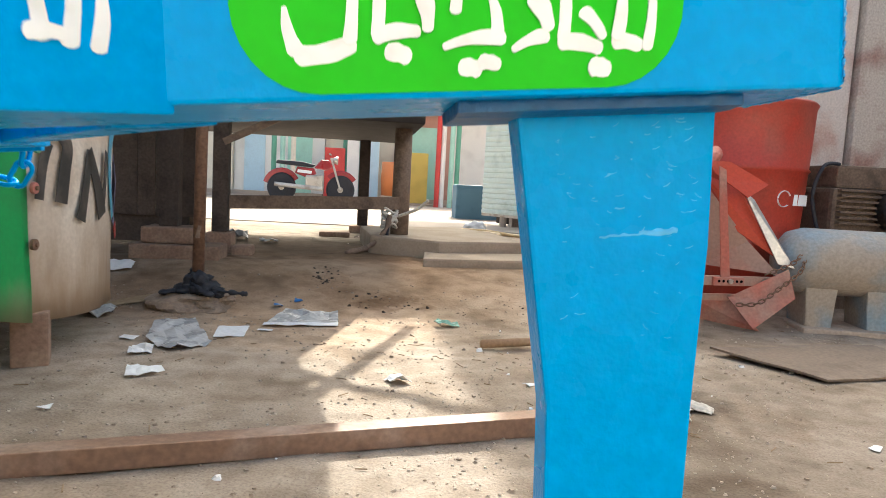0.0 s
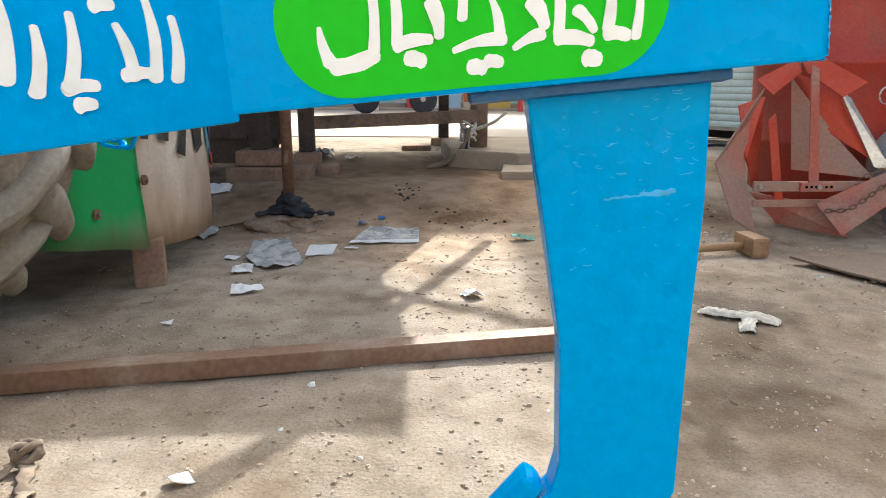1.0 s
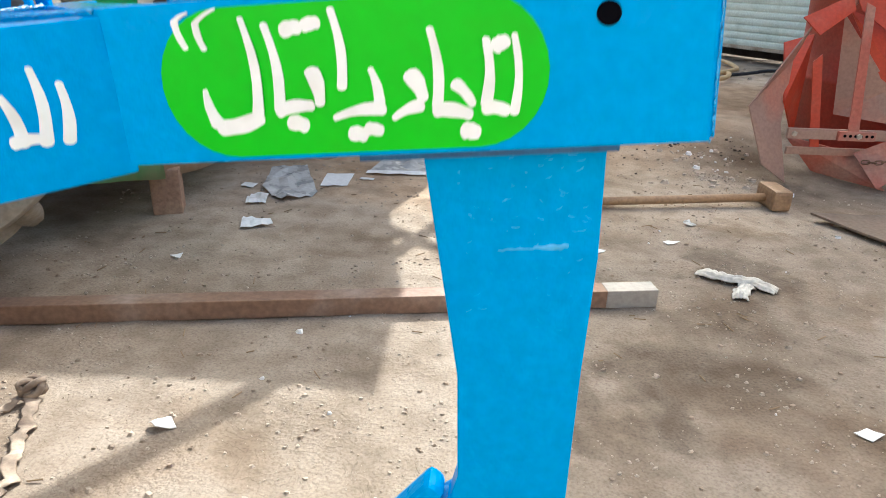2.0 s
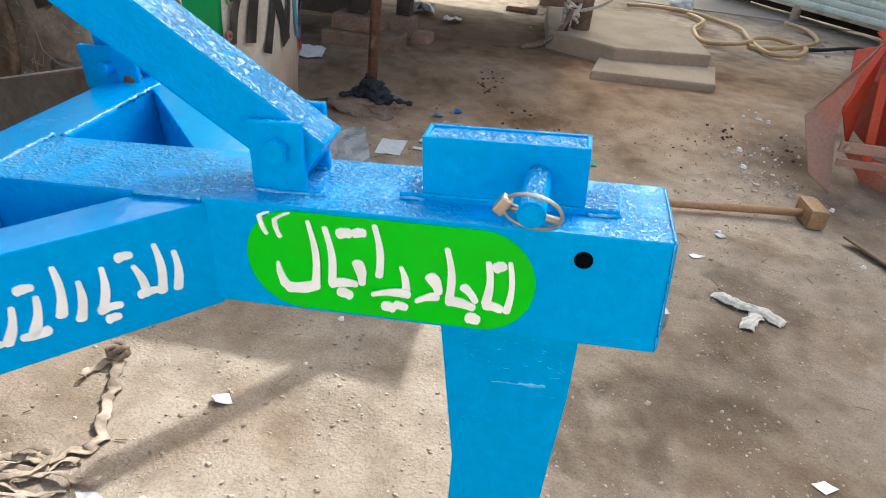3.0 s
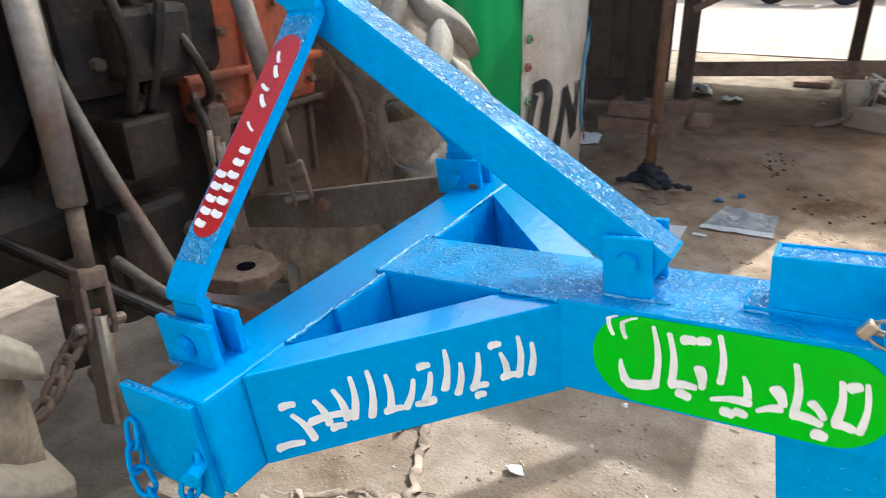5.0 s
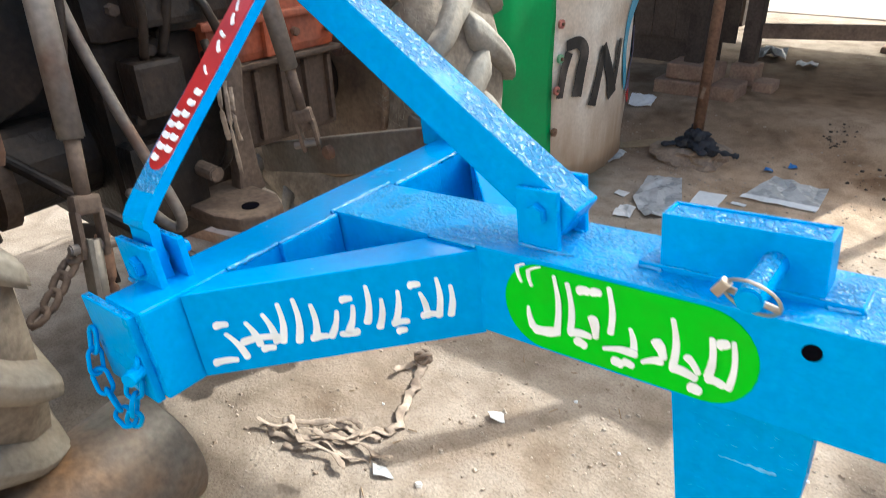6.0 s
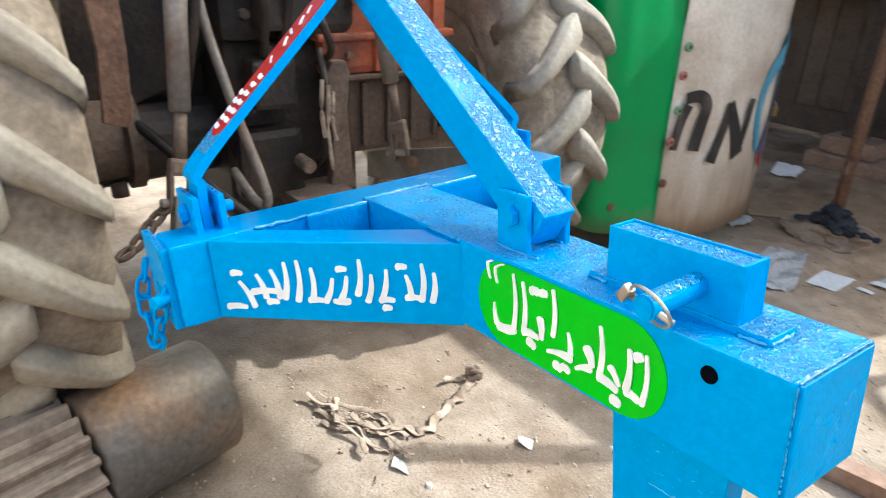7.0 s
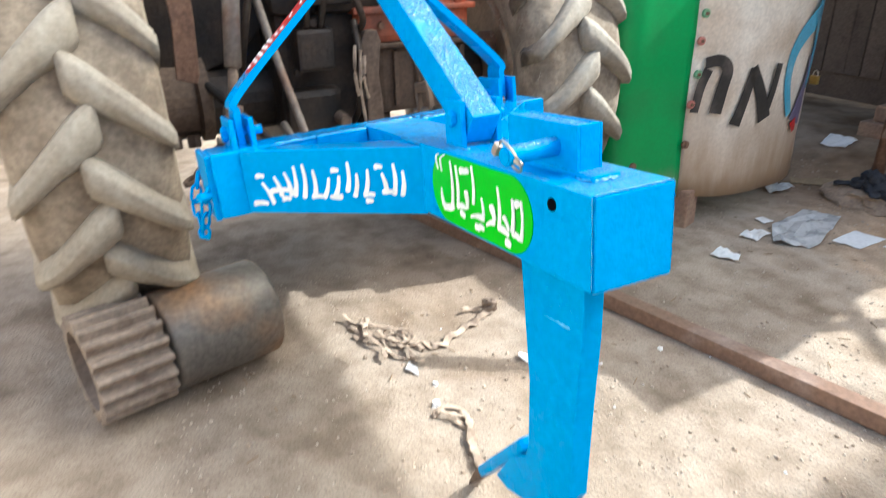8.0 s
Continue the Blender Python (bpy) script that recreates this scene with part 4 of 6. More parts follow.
part("drawbar_hanger", prism([(0.3, 0.62), (0.4, 0.62), (0.385, 0.7), (0.37, 0.9), (0.385, 1.02), (0.37, 1.06), (0.32, 1.06), (0.3, 1.02), (0.315, 0.9), (0.31, 0.7)], 0.05, 0.008, m=Matrix.Translation((-1.42, 0, 0)) @ Matrix.Rotation(radians(90), 4, "Z")), DUSTY_IRON, tractor, "dusty cast hanger plate")
part("pto_shaft", rod((-1.46, 0.2, 0.745), (-1.36, 0.2, 0.742), 0.024, 14, bevel=0.004), DUSTY_IRON, tractor)
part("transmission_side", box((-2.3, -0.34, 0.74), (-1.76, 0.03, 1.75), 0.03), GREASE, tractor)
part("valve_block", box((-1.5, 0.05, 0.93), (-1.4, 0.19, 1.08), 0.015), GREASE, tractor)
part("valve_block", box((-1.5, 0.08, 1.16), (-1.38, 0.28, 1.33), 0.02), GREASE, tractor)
for k, (y0, z0, y1, z1) in enumerate(((0.1, 1.08, 0.05, 1.5), (0.15, 1.08, 0.21, 1.55), (0.28, 1.1, 0.26, 0.7), (-0.08, 1.5, -0.14, 0.95), (0.24, 1.3, 0.3, 1.05))):
    part("hose", sweep(smooth_line([(-1.43, y0, z0), (-1.36, y0 * 0.7 + y1 * 0.3, z0 * 0.6 + z1 * 0.4), (-1.38, y1, z1 * 0.8 + z0 * 0.2), (-1.48, y1, z1)], 6), 0.013, 8), GREASE, tractor, smooth=True)
part("top_link_bracket", box((-1.47, 0.12, 1.36), (-1.38, 0.2, 1.56), 0.012), DUSTY_IRON, tractor)
part("lift_arm", rod((-1.56, -0.17, 1.5), (-1.46, -0.165, 1.4), 0.04, 12), DUSTY_IRON, tractor)
for k in range(12):
    rr_ = random.Random(k)
    y0, z0 = rr_.uniform(-0.02, 0.3), rr_.uniform(0.86, 1.5)
    part("bolt", hexagon((-1.465, y0, z0), (1, 0, 0), 0.016, 0.03), DUSTY_IRON if k % 2 else GREASE, tractor)
for k, (y0, z0, l) in enumerate(((0.27, 1.0, 0.28), (0.25, 1.02, 0.2), (0.285, 0.98, 0.16))):
    part("rag_strip", sweep(smooth_line([(-1.35, y0, z0), (-1.34, y0 - 0.01, z0 - l / 2), (-1.36, y0 + 0.01, z0 - l)], 5), 0.007, 6, flat=0.4, jitter=0.3), STRAP, tractor)
for yc, sgn in ((-0.67, -1), (1.18, 1)):
    f = bmesh.new()
    rows = []
    for k in range(13):
        a = radians(78 + 85 * k / 12)
        rows.append([f.verts.new((TX - (0.16 if sgn > 0 else 0) + r * math.cos(a), yc - sgn * 0.25 + sgn * w, TR + r * math.sin(a))) for r, w in ((0.9, 0.0), (0.91, 0.42), (0.9, 0.42), (0.88, 0.012))])
    for q, s in zip(rows, rows[1:]):
        for k in range(4):
            f.faces.new((q[k], q[(k + 1) % 4], s[(k + 1) % 4], s[k]))
    f.faces.new(rows[0])
    f.faces.new(rows[-1])
    part("fender", f, ORANGE, tractor, smooth=True)
for y0 in (0.42,):
    swing = pose(-1.6, 0.575, 0, 0, 0, -8)
    part("lower_link", prism([(-0.1, 0.55), (0.5, 0.7), (0.88, 0.835), (0.94, 0.86), (0.94, 0.92), (0.88, 0.935), (0.35, 0.785), (-0.1, 0.655)], 0.03, 0.006, m=swing), LINK_GREY, tractor)
    part("link_bolt", rod((-1.23, 0.5, 0.745), (-1.23, 0.6, 0.745), 0.022, 14, bevel=0.004), RUST, tractor)
drawbar = [(-1.7, 0.14), (-1.32, 0.14), (-1.24, 0.17), (-1.2, 0.23), (-1.22, 0.31), (-1.3, 0.35), (-1.7, 0.35)]
part("drawbar", slab(drawbar, 0.6, 0.645, 0.008), DUSTY_IRON, tractor, "dusty flat drawbar with a pin hole")
part("pin_hole", rod((-1.29, 0.245, 0.63), (-1.29, 0.245, 0.648), 0.026, 18), HOLE_SHADE, tractor)
for joint, top, fork in (((-1.171, -0.226, 1.005), (-1.3, -0.15, 1.5), (-1.139, -0.25, 0.881)), ((-1.345, 0.495, 0.99), (-1.41, 0.45, 1.42), (-1.328, 0.508, 0.855))):
    joint, fork = Vector(joint), Vector(fork)
    lr = part("lift_rod", rod(top, joint, 0.029, 24, r2=0.027, bevel=0.004), ROD_GREY, tractor, "dull grey lift rod", True)
    part("lift_screw", rod(joint + (joint - fork) * 0.1, fork, 0.0165, 18), DUSTY_IRON, lr, smooth=True)
    near = fork.y < 0
    lay = Matrix.Translation(fork) @ (joint - fork).to_track_quat("Z", "Y").to_matrix().to_4x4() @ Matrix.Rotation(radians(-50 if near else 0), 4, "Z")
    part("fork_head", box((-0.019, -0.03, -0.03), (0.019, 0.03, 0.014), 0.01, m=lay), DUSTY_IRON, lr)
    for y0 in (-0.031, 0.019):
        part("fork_prong", prism([(-0.017, -0.02), (0.017, -0.02), (0.019, -0.1), (0.011, -0.125), (-0.011, -0.125), (-0.019, -0.1)], 0.012, 0.004, m=lay @ Matrix.Translation((0, y0, 0))), DUSTY_IRON, lr)
    part("fork_pin", rod(lay @ Vector((0, -0.055, -0.1)), lay @ Vector((0, 0.05, -0.1)), 0.012, 12, bevel=0.003), ROD_GREY, lr)
    if near:
        part("eye_bolt", rod(lay @ Vector((0, -0.002, -0.085)), lay @ Vector((0.01, 0.0, -0.3)), 0.017, 12), LINK_GREY, lr, smooth=True)
        part("link_plate", prism([(-0.026, -0.08), (0.02, -0.08), (0.03, -0.3), (-0.016, -0.3)], 0.012, 0.003, m=lay @ Matrix.Translation((0.0, 0.008, 0))), LINK_GREY, lr)
part("hydraulic_pipe", sweep(smooth_line([(-1.4, -0.1, 1.6), (-1.39, -0.095, 1.3), (-1.34, -0.05, 1.02), (-1.27, 0.0, 0.78), (-1.255, 0.012, 0.7), (-1.275, 0.005, 0.675), (-1.3, -0.02, 0.7), (-1.45, -0.02, 0.74)], 7), 0.0145, 12), ROD_GREY, tractor, smooth=True)
part("check_link", sweep(smooth_line([(-1.26, -0.19, 0.74), (-1.22, -0.22, 0.62), (-1.3, -0.2, 0.52), (-1.42, -0.16, 0.5)], 5), 0.018, 8), RUST, tractor, smooth=True)
part("side_plank", prism([(-0.42, 1.02), (-0.355, 1.0), (-0.345, 1.03), (-0.335, 1.2), (-0.335, 1.6), (-0.43, 1.6), (-0.405, 1.2)], 0.02, 0.004, m=Matrix.Translation((-1.32, 0.035, -0.06)) @ Matrix.Rotation(radians(90), 4, "Z")), RUST, tractor, "rust-streaked hanging metal strip")
for a_, c_ in (((-1.12, -0.285, 0.785), (-1.125, -0.32, 0.765)), ((-1.125, -0.31, 0.77), (-1.12, -0.345, 0.74)), ((-1.12, -0.34, 0.75), (-1.115, -0.37, 0.71)), ((-1.115, -0.365, 0.72), (-1.11, -0.4, 0.685)), ((-1.11, -0.395, 0.69), (-1.11, -0.435, 0.67))):
    a_, c_ = Vector(a_), Vector(c_)
    w_ = (c_ - a_).cross(Vector((0.3, 0.2, 1))).normalized() * 0.012
    part("check_chain_link", sweep([a_ - w_ * 0.5, a_ + w_ * 0.5, a_.lerp(c_, 0.3) + w_, a_.lerp(c_, 0.7) + w_, c_ + w_ * 0.5, c_ - w_ * 0.5, a_.lerp(c_, 0.7) - w_, a_.lerp(c_, 0.3) - w_], 0.008, 7, closed=True), DUSTY_IRON, tractor, smooth=True)

# ---- gear roller on the ground ----
roller = thing("gear_roller", "worn iron roller with a toothed gear end lying on earth", "machine part", pose(-1.06, -0.53, 0.176, 0, 0, 15) @ Matrix.Diagonal((1.06, 1.06, 1.06, 1)))
roller_body = part("roller_body", lathe([(0.27, 0.02), (0.27, 0.15), (0.266, 0.158), (0.258, 0.163), (-0.068, 0.163), (-0.076, 0.16), (-0.08, 0.15)], 64), DRUM_IRON, roller, smooth=True)
roller_body.matrix_local = Matrix.Rotation(radians(150), 4, "Y")
teeth = []
TEETH = 19
for k in range(TEETH):
    for f, r in ((0.0, 0.139), (0.12, 0.137), (0.26, 0.141), (0.36, 0.153), (0.44, 0.165), (0.54, 0.171), (0.68, 0.171), (0.78, 0.166), (0.86, 0.155), (0.93, 0.144)):
        a = (k + f) * math.tau / TEETH
        teeth.append((r * math.cos(a), r * math.sin(a)))
gear = bmesh.new()
rings = []
inner = [(0.124 * math.cos(math.atan2(z, x)), 0.124 * math.sin(math.atan2(z, x))) for x, z in teeth]
for y, ring in ((-0.09, teeth), (-0.3, teeth), (-0.3, inner), (-0.12, inner)):
    rings.append([gear.verts.new((x, y, z)) for x, z in ring])
for q, s in zip(rings, rings[1:]):
    for k in range(len(q)):
        gear.faces.new((q[k], q[(k + 1) % len(q)], s[(k + 1) % len(q)], s[k]))
gear.faces.new(rings[0])
gear.faces.new(rings[-1])
part("gear", gear, GEAR_IRON, roller, "dusty toothed iron gear")

# ---- square steel bar ----
bar_a, bar_c = Vector((-2.6, 0.64, 0.0)), Vector((0.677, 1.33, 0.0))
bar_m = Matrix.Translation(bar_a) @ Matrix.Rotation(math.atan2(bar_c.y - bar_a.y, bar_c.x - bar_a.x), 4, "Z")
steel_bar = thing("steel_bar", "long square steel tube with mill scale lying on earth", "steel bar", bar_m)
bar_len = (bar_c - bar_a).length
part("tube", box((0, -0.005, 0.0), (bar_len - 0.17, 0.06, 0.06), 0.003), BAR_RUST, steel_bar)
part("tube_end", box((bar_len - 0.171, -0.006, -0.001), (bar_len, 0.061, 0.061), 0.003), mat("pale_grey_tube", (0.36, 0.35, 0.34), 0.5, metal=0.4, spots=(0.25, 0.2, 0.17), grain=0.12), steel_bar, "paler grey end of the tube")
part("end_hole", box((bar_len - 0.01, 0.001, 0.006), (bar_len + 0.0015, 0.054, 0.054), 0.002), HOLE_SHADE, steel_bar)

# ---- banner stall beside the tractor ----
stall = thing("banner_stall", "market stall wrapped in a green and white printed banner", "stall", Matrix.Identity(4))
PLAN = [(-1.6, 1.46), (-1.33, 1.5), (-1.27, 1.67), (-1.238, 1.86), (-1.192, 2.11), (-1.193, 2.37), (-1.27, 2.72), (-1.45, 3.02), (-1.72, 3.2), (-2.1, 3.28)]
LOW = [0.27, 0.25, 0.215, 0.17, 0.145, 0.125, 0.1, 0.075, 0.08, 0.09]
SEAM = 3


def sheet(first, last, z1, steps=6, rows=14, seed=0.0, off=0.0):
    """A hung piece of the banner between two corners of the plan, softly creased."""
    pts = smooth_line([(x, y, z) for (x, y), z in zip(PLAN, LOW)], steps)[first * steps:last * steps + 1]
    b = bmesh.new()
    grid = []
    for i, p in enumerate(pts):
        d = (pts[min(i + 1, len(pts) - 1)] - pts[max(i - 1, 0)]).normalized()
        side = Vector((d.y, -d.x, 0))
        col = []
        for k in range(rows + 1):
            z = p.z + (z1 - p.z) * k / rows
            crease = 0.016 * noise.noise((p.y * 3 + seed, z * 2.2, seed)) + 0.007 * noise.noise((p.y * 9 + z * 5, z * 2.0, seed + 7)) + 0.02 * max(0, 0.5 - z) * noise.noise((p.y * 9, z * 7, seed + 3))
            col.append(b.verts.new(Vector((p.x, p.y, z)) + side * (off + crease)))
        grid.append(col)
    for q, s in zip(grid, grid[1:]):
        for k in range(rows):
            b.faces.new((q[k], s[k], s[k + 1], q[k + 1]))
    bmesh.ops.recalc_face_normals(b, faces=b.faces)
    bmesh.ops.solidify(b, geom=b.faces[:], thickness=0.004)
    return b


part("green_banner", sheet(0, SEAM, 1.75), BANNER_GREEN, stall, "plain green banner cloth", True)
white = part("white_banner", sheet(SEAM, 9, 1.75, seed=2.0), BANNER_WHITE, stall, "dirty white printed banner cloth", True)
part("stall_body", box((-2.5, 1.66, 0.3), (-1.5, 2.8, 1.7), 0.01), WOOD_DARK, stall)


def on_banner(y, z, off=0.02):
    """A place on the white banner's face."""
    for (x0, y0), (x1, y1) in zip(PLAN, PLAN[1:]):
        if y0 <= y <= y1:
            t = (y - y0) / (y1 - y0)
            d = Vector((x1 - x0, y1 - y0, 0)).normalized()
            return Vector((x0 + (x1 - x0) * t, y, z)) + Vector((d.y, -d.x, 0)) * off
    return Vector((PLAN[-1][0], y, z))


def print_band(line, w0, w1, material, steps=8):
    """A printed stroke along (y, z) points on the banner."""
    pts = smooth_line([(0, y, z) for y, z in line], steps)
    b = bmesh.new()
    prev = None
    for i, p in enumerate(pts):
        d = (pts[min(i + 1, len(pts) - 1)] - pts[max(i - 1, 0)]).normalized()
        w = (w0 + (w1 - w0) * i / (len(pts) - 1)) / 2
        s = Vector((0, -d.z, d.y)) * w
        pair = [b.verts.new(on_banner(q.y, q.z)) for q in (p + s, p - s)]
        if prev:
            b.faces.new((prev[0], prev[1], pair[1], pair[0]))
        prev = pair
    bmesh.ops.recalc_face_normals(b, faces=b.faces)
    bmesh.ops.solidify(b, geom=b.faces[:], thickness=0.002)
    part("printed_stroke", b, material, white)


print_band([(1.89, 0.6), (1.91, 0.72), (1.94, 0.8)], 0.045, 0.05, BLACK_PRINT)
print_band([(1.92, 0.83), (2.0, 0.835), (2.045, 0.79), (2.03, 0.7), (2.01, 0.585)], 0.05, 0.07, BLACK_PRINT)
print_band([(2.215, 0.785), (2.18, 0.65), (2.135, 0.515)], 0.05, 0.075, BLACK_PRINT)
print_band([(2.205, 0.785), (2.29, 0.65), (2.345, 0.52)], 0.06, 0.085, BLACK_PRINT)
print_band([(2.4, 0.79), (2.38, 0.67), (2.35, 0.57)], 0.055, 0.04, BLACK_PRINT)
print_band([(2.95, 1.03), (2.75, 0.99), (2.56, 0.86), (2.52, 0.7), (2.6, 0.5)], 0.12, 0.05, BLUE_PRINT)
print_band([(2.86, 1.0), (2.9, 0.8), (2.8, 0.62)], 0.14, 0.08, BLUE_PRINT)
print_band([(2.8, 0.78), (2.74, 0.6), (2.68, 0.45)], 0.05, 0.13, VIOLET_PRINT)
print_band([(2.66, 0.46), (2.69, 0.4)], 0.06, 0.03, RED_PAINT)
for y, z, m in ((1.885, 1.05, GREEN_STUD), (1.88, 0.93, RED_STUD), (1.885, 0.78, GREEN_STUD), (1.87, 0.64, RED_STUD), (1.868, 0.444, RUST), (1.6, 0.36, RUST)):
    p = on_banner(y, z, 0.012)
    stud = part("banner_bolt", rod(p, p + Vector((0.012, -0.001, 0)), 0.02, 14), m, stall)
    part("bolt_core", rod(p, p + Vector((0.02, -0.001, 0)), 0.008, 8), RUST, stud)
lock = thing("padlock", "small brass padlock hanging on the stall", "padlock", pose(-1.47, 3.13, 0.62))
part("lock_body", box((-0.025, -0.012, -0.05), (0.025, 0.012, 0.0), 0.005), mat("brass", (0.5, 0.35, 0.1), 0.4, metal=0.7), lock)
part("shackle", sweep([(0.016 * math.cos(a), 0, 0.03 * math.sin(a)) for a in np.linspace(0, math.pi, 9)], 0.004, 6), STEEL, lock)
for x, y in ((-1.27, 1.95), (-2.3, 1.6), (-2.3, 2.7)):
    solo("brick_leg", box((-0.06, -0.06, 0), (0.06, 0.06, 0.27 if x < -2 else 0.2), 0.008), BRICK, "dusty brick standing upright under the stall", "brick", group="stall legs", at=pose(x, y, -0.005, 0, 0, 20))

# ---- rusty post with a black tie ----
hump = bmesh.new()
bmesh.ops.create_icosphere(hump, subdivisions=4, radius=1)
for v in hump.verts:
    q = Vector(v.co)
    k = 1 + 0.35 * noise.noise(q * 1.6) + 0.12 * noise.noise(q * 6)
    v.co = Vector((-0.96 + 0.24 * q.x * k, 3.1 + 0.2 * q.y * k, earth(-0.96, 3.1) + (min(q.z, 0.75) * 0.1 - 0.01) * (1 + 0.2 * noise.noise(q * 5))))
solo("earth_hump", hump, mat("trodden_mud", (0.3, 0.225, 0.165), 0.95, spots=(0.22, 0.16, 0.115), spot_scale=6, spot_amount=0.6, grain=0.2, bump=0.4), "trodden hump of earth and brick at a post", "earth mound", smooth=False)
post = thing("awning_post", "rusty round steel post tied with a black rag", "post", pose(-0.95, 3.06, 0.08))
part("pole", rod((0, 0, -0.08), (0.015, 0.02, 2.24), 0.031, 18), RUST, post, smooth=True)
part("bare_patch", sweep([(0.002, -0.0325, 0.3), (0.006, -0.0325, 0.33), (0.014, -0.031, 0.365)], 0.009, 6, flat=0.15, side=(0, 1, 0), jitter=0.4), WOOD, post)
knot = bmesh.new()
for cx, cy, cz, rx, rz in ((0.0, 0.0, 0.05, 0.07, 0.055), (0.05, -0.03, 0.03, 0.075, 0.04), (-0.05, -0.02, 0.025, 0.065, 0.032), (0.02, -0.045, 0.075, 0.04, 0.045), (0.1, -0.05, 0.015, 0.05, 0.024), (-0.02, 0.03, 0.1, 0.03, 0.035)):
    lump = bmesh.new()
    bmesh.ops.create_icosphere(lump, subdivisions=3, radius=1)
    for v in lump.verts:
        q = Vector(v.co)
        k = 1 + 0.55 * noise.noise(q * 2.3 + Vector((cx * 40, cy * 40, 1))) + 0.25 * abs(noise.noise(q * 6 + Vector((cz * 90, 0, 0))))
        v.co = Vector((cx + rx * q.x * k, cy + rx * 0.8 * q.y * k, cz + rz * q.z * k))
    join(knot, lump)
for line in ([(0.06, -0.03, 0.05), (0.13, -0.07, 0.03), (0.21, -0.06, 0.018), (0.27, -0.05, 0.012)], [(-0.03, -0.03, 0.04), (-0.1, -0.04, 0.02), (-0.17, -0.09, 0.012)], [(0.0, -0.04, 0.06), (0.05, -0.11, 0.03), (0.11, -0.13, 0.012)]):
    sweep(smooth_line(line, 6), 0.024, 9, bm=knot, flat=0.45, jitter=0.5)
part("black_tie", knot, BLACK_CLOTH, post, "black rag knotted round the foot", True)

# ---- raised wooden cabin with rails ----
cabin = thing("raised_cabin", "dark raised plank cabin on wooden posts with rails", "cabin", Matrix.Identity(4))


def plank_box(a, c, w, h, mat_=WOOD, name="rail", label=""):
    """A squared timber from a to c."""
    a, c = Vector(a), Vector(c)
    turn = (c - a).to_track_quat("X", "Z").to_matrix().to_4x4()
    return part(name, box((0, -w / 2, -h / 2), ((c - a).length, w / 2, h / 2), 0.005, m=Matrix.Translation(a) @ turn), mat_, cabin, label)


plank_box((-1.14, 4.47, 0.515), (0.2, 4.79, 0.56), 0.05, 0.1)
for x, y, w, z0 in ((-1.35, 4.0, 0.12, 0.36), (-1.12, 4.45, 0.11, 0.3), (-0.08, 6.7, 0.115, 0.24), (-1.9, 6.7, 0.12, 0.16)):
    part("timber_post", box((x - w / 2, y - w / 2, z0), (x + w / 2, y + w / 2, 1.2), 0.008), WOOD_DARK, cabin)
part("round_post", rod((0.22, 4.86, 0.17), (0.22, 4.86, 1.2), 0.075, 16, r2=0.07), WOOD, cabin, smooth=True)
part("post_base", rod((0.22, 4.86, 0.15), (0.22, 4.86, 0.2), 0.12, 16), CEMENT, cabin)
part("floor_frame", box((-3.2, 4.3, 1.16), (0.34, 6.85, 1.26), 0.01), FRAME_WOOD, cabin)
plank_box((-1.1, 4.4, 0.95), (-0.7, 4.45, 1.16), 0.04, 0.05)
part("cabin_wall", box((-3.2, 4.34, 1.26), (0.3, 4.4, 2.7), 0.005), WOOD_DARK, cabin)
part("cabin_wall", box((0.24, 4.4, 1.26), (0.3, 6.8, 2.7), 0.005), WOOD_DARK, cabin)
part("cabin_roof", box((-3.3, 4.3, 2.7), (0.4, 6.9, 2.76), 0.005), TIN, cabin)
x = -3.2
k = 0
while x < -1.42:
    w = 0.13 + 0.03 * ((k * 7) % 3)
    part("wall_plank", box((x, 4.62 + 0.004 * (k % 3), 0.38), (x + w - 0.006, 4.65, 1.15), 0.003), WOOD_DARK, cabin)
    x += w
    k += 1
part("skirt_board", box((-3.2, 4.66, 0.18), (-1.4, 4.7, 0.4), 0.004), WOOD_DARK, cabin)
for x0, x1, y0, y1, z0, z1 in ((-1.56, -1.0, 3.82, 4.12, 0.12, 0.25), (-1.5, -1.16, 3.86, 4.12, 0.252, 0.36), (-1.2, -1.02, 4.32, 4.52, 0.14, 0.3), (-1.0, -0.86, 4.2, 4.4, 0.12, 0.22), (-0.22, 0.05, 6.58, 6.82, 0.13, 0.24)):
    solo("pad_brick", box((x0, y0, z0), (x1, y1, z1), 0.018), BRICK, "worn mud brick block under a cabin post", "brick", group="post bricks")
solo("broken_brick", box((-0.5, 6.0, 0.15), (-0.2, 6.18, 0.21), 0.02), BRICK, "flat broken brick on the earth", "brick")

# ropes on the round post
rope = thing("tether_rope", "frayed pale rope knotted round the cabin rail", "rope", Matrix.Identity(4))
kn = bmesh.new()
for k in range(5):
    sweep([(0.13 + 0.06 * math.cos(a), 4.78 + 0.05 * math.sin(a), 0.5 - 0.03 * k + 0.02 * math.sin(a * 2 + k)) for a in np.linspace(0, math.tau, 14, endpoint=False)], 0.012, 6, closed=True, bm=kn, jitter=0.3)
part("knot", kn, CLOTH, rope, smooth=True)
part("strand", sweep(smooth_line([(0.13, 4.72, 0.46), (0.1, 4.68, 0.35), (-0.02, 4.62, 0.22), (-0.2, 4.5, 0.17)], 6), 0.02, 7, jitter=0.4), WOOD, rope, smooth=True)
part("strand", sweep(smooth_line([(0.12, 4.72, 0.44), (0.11, 4.7, 0.3), (0.12, 4.66, 0.18)], 5), 0.018, 7, jitter=0.3), BLACK_CLOTH, rope, smooth=True)
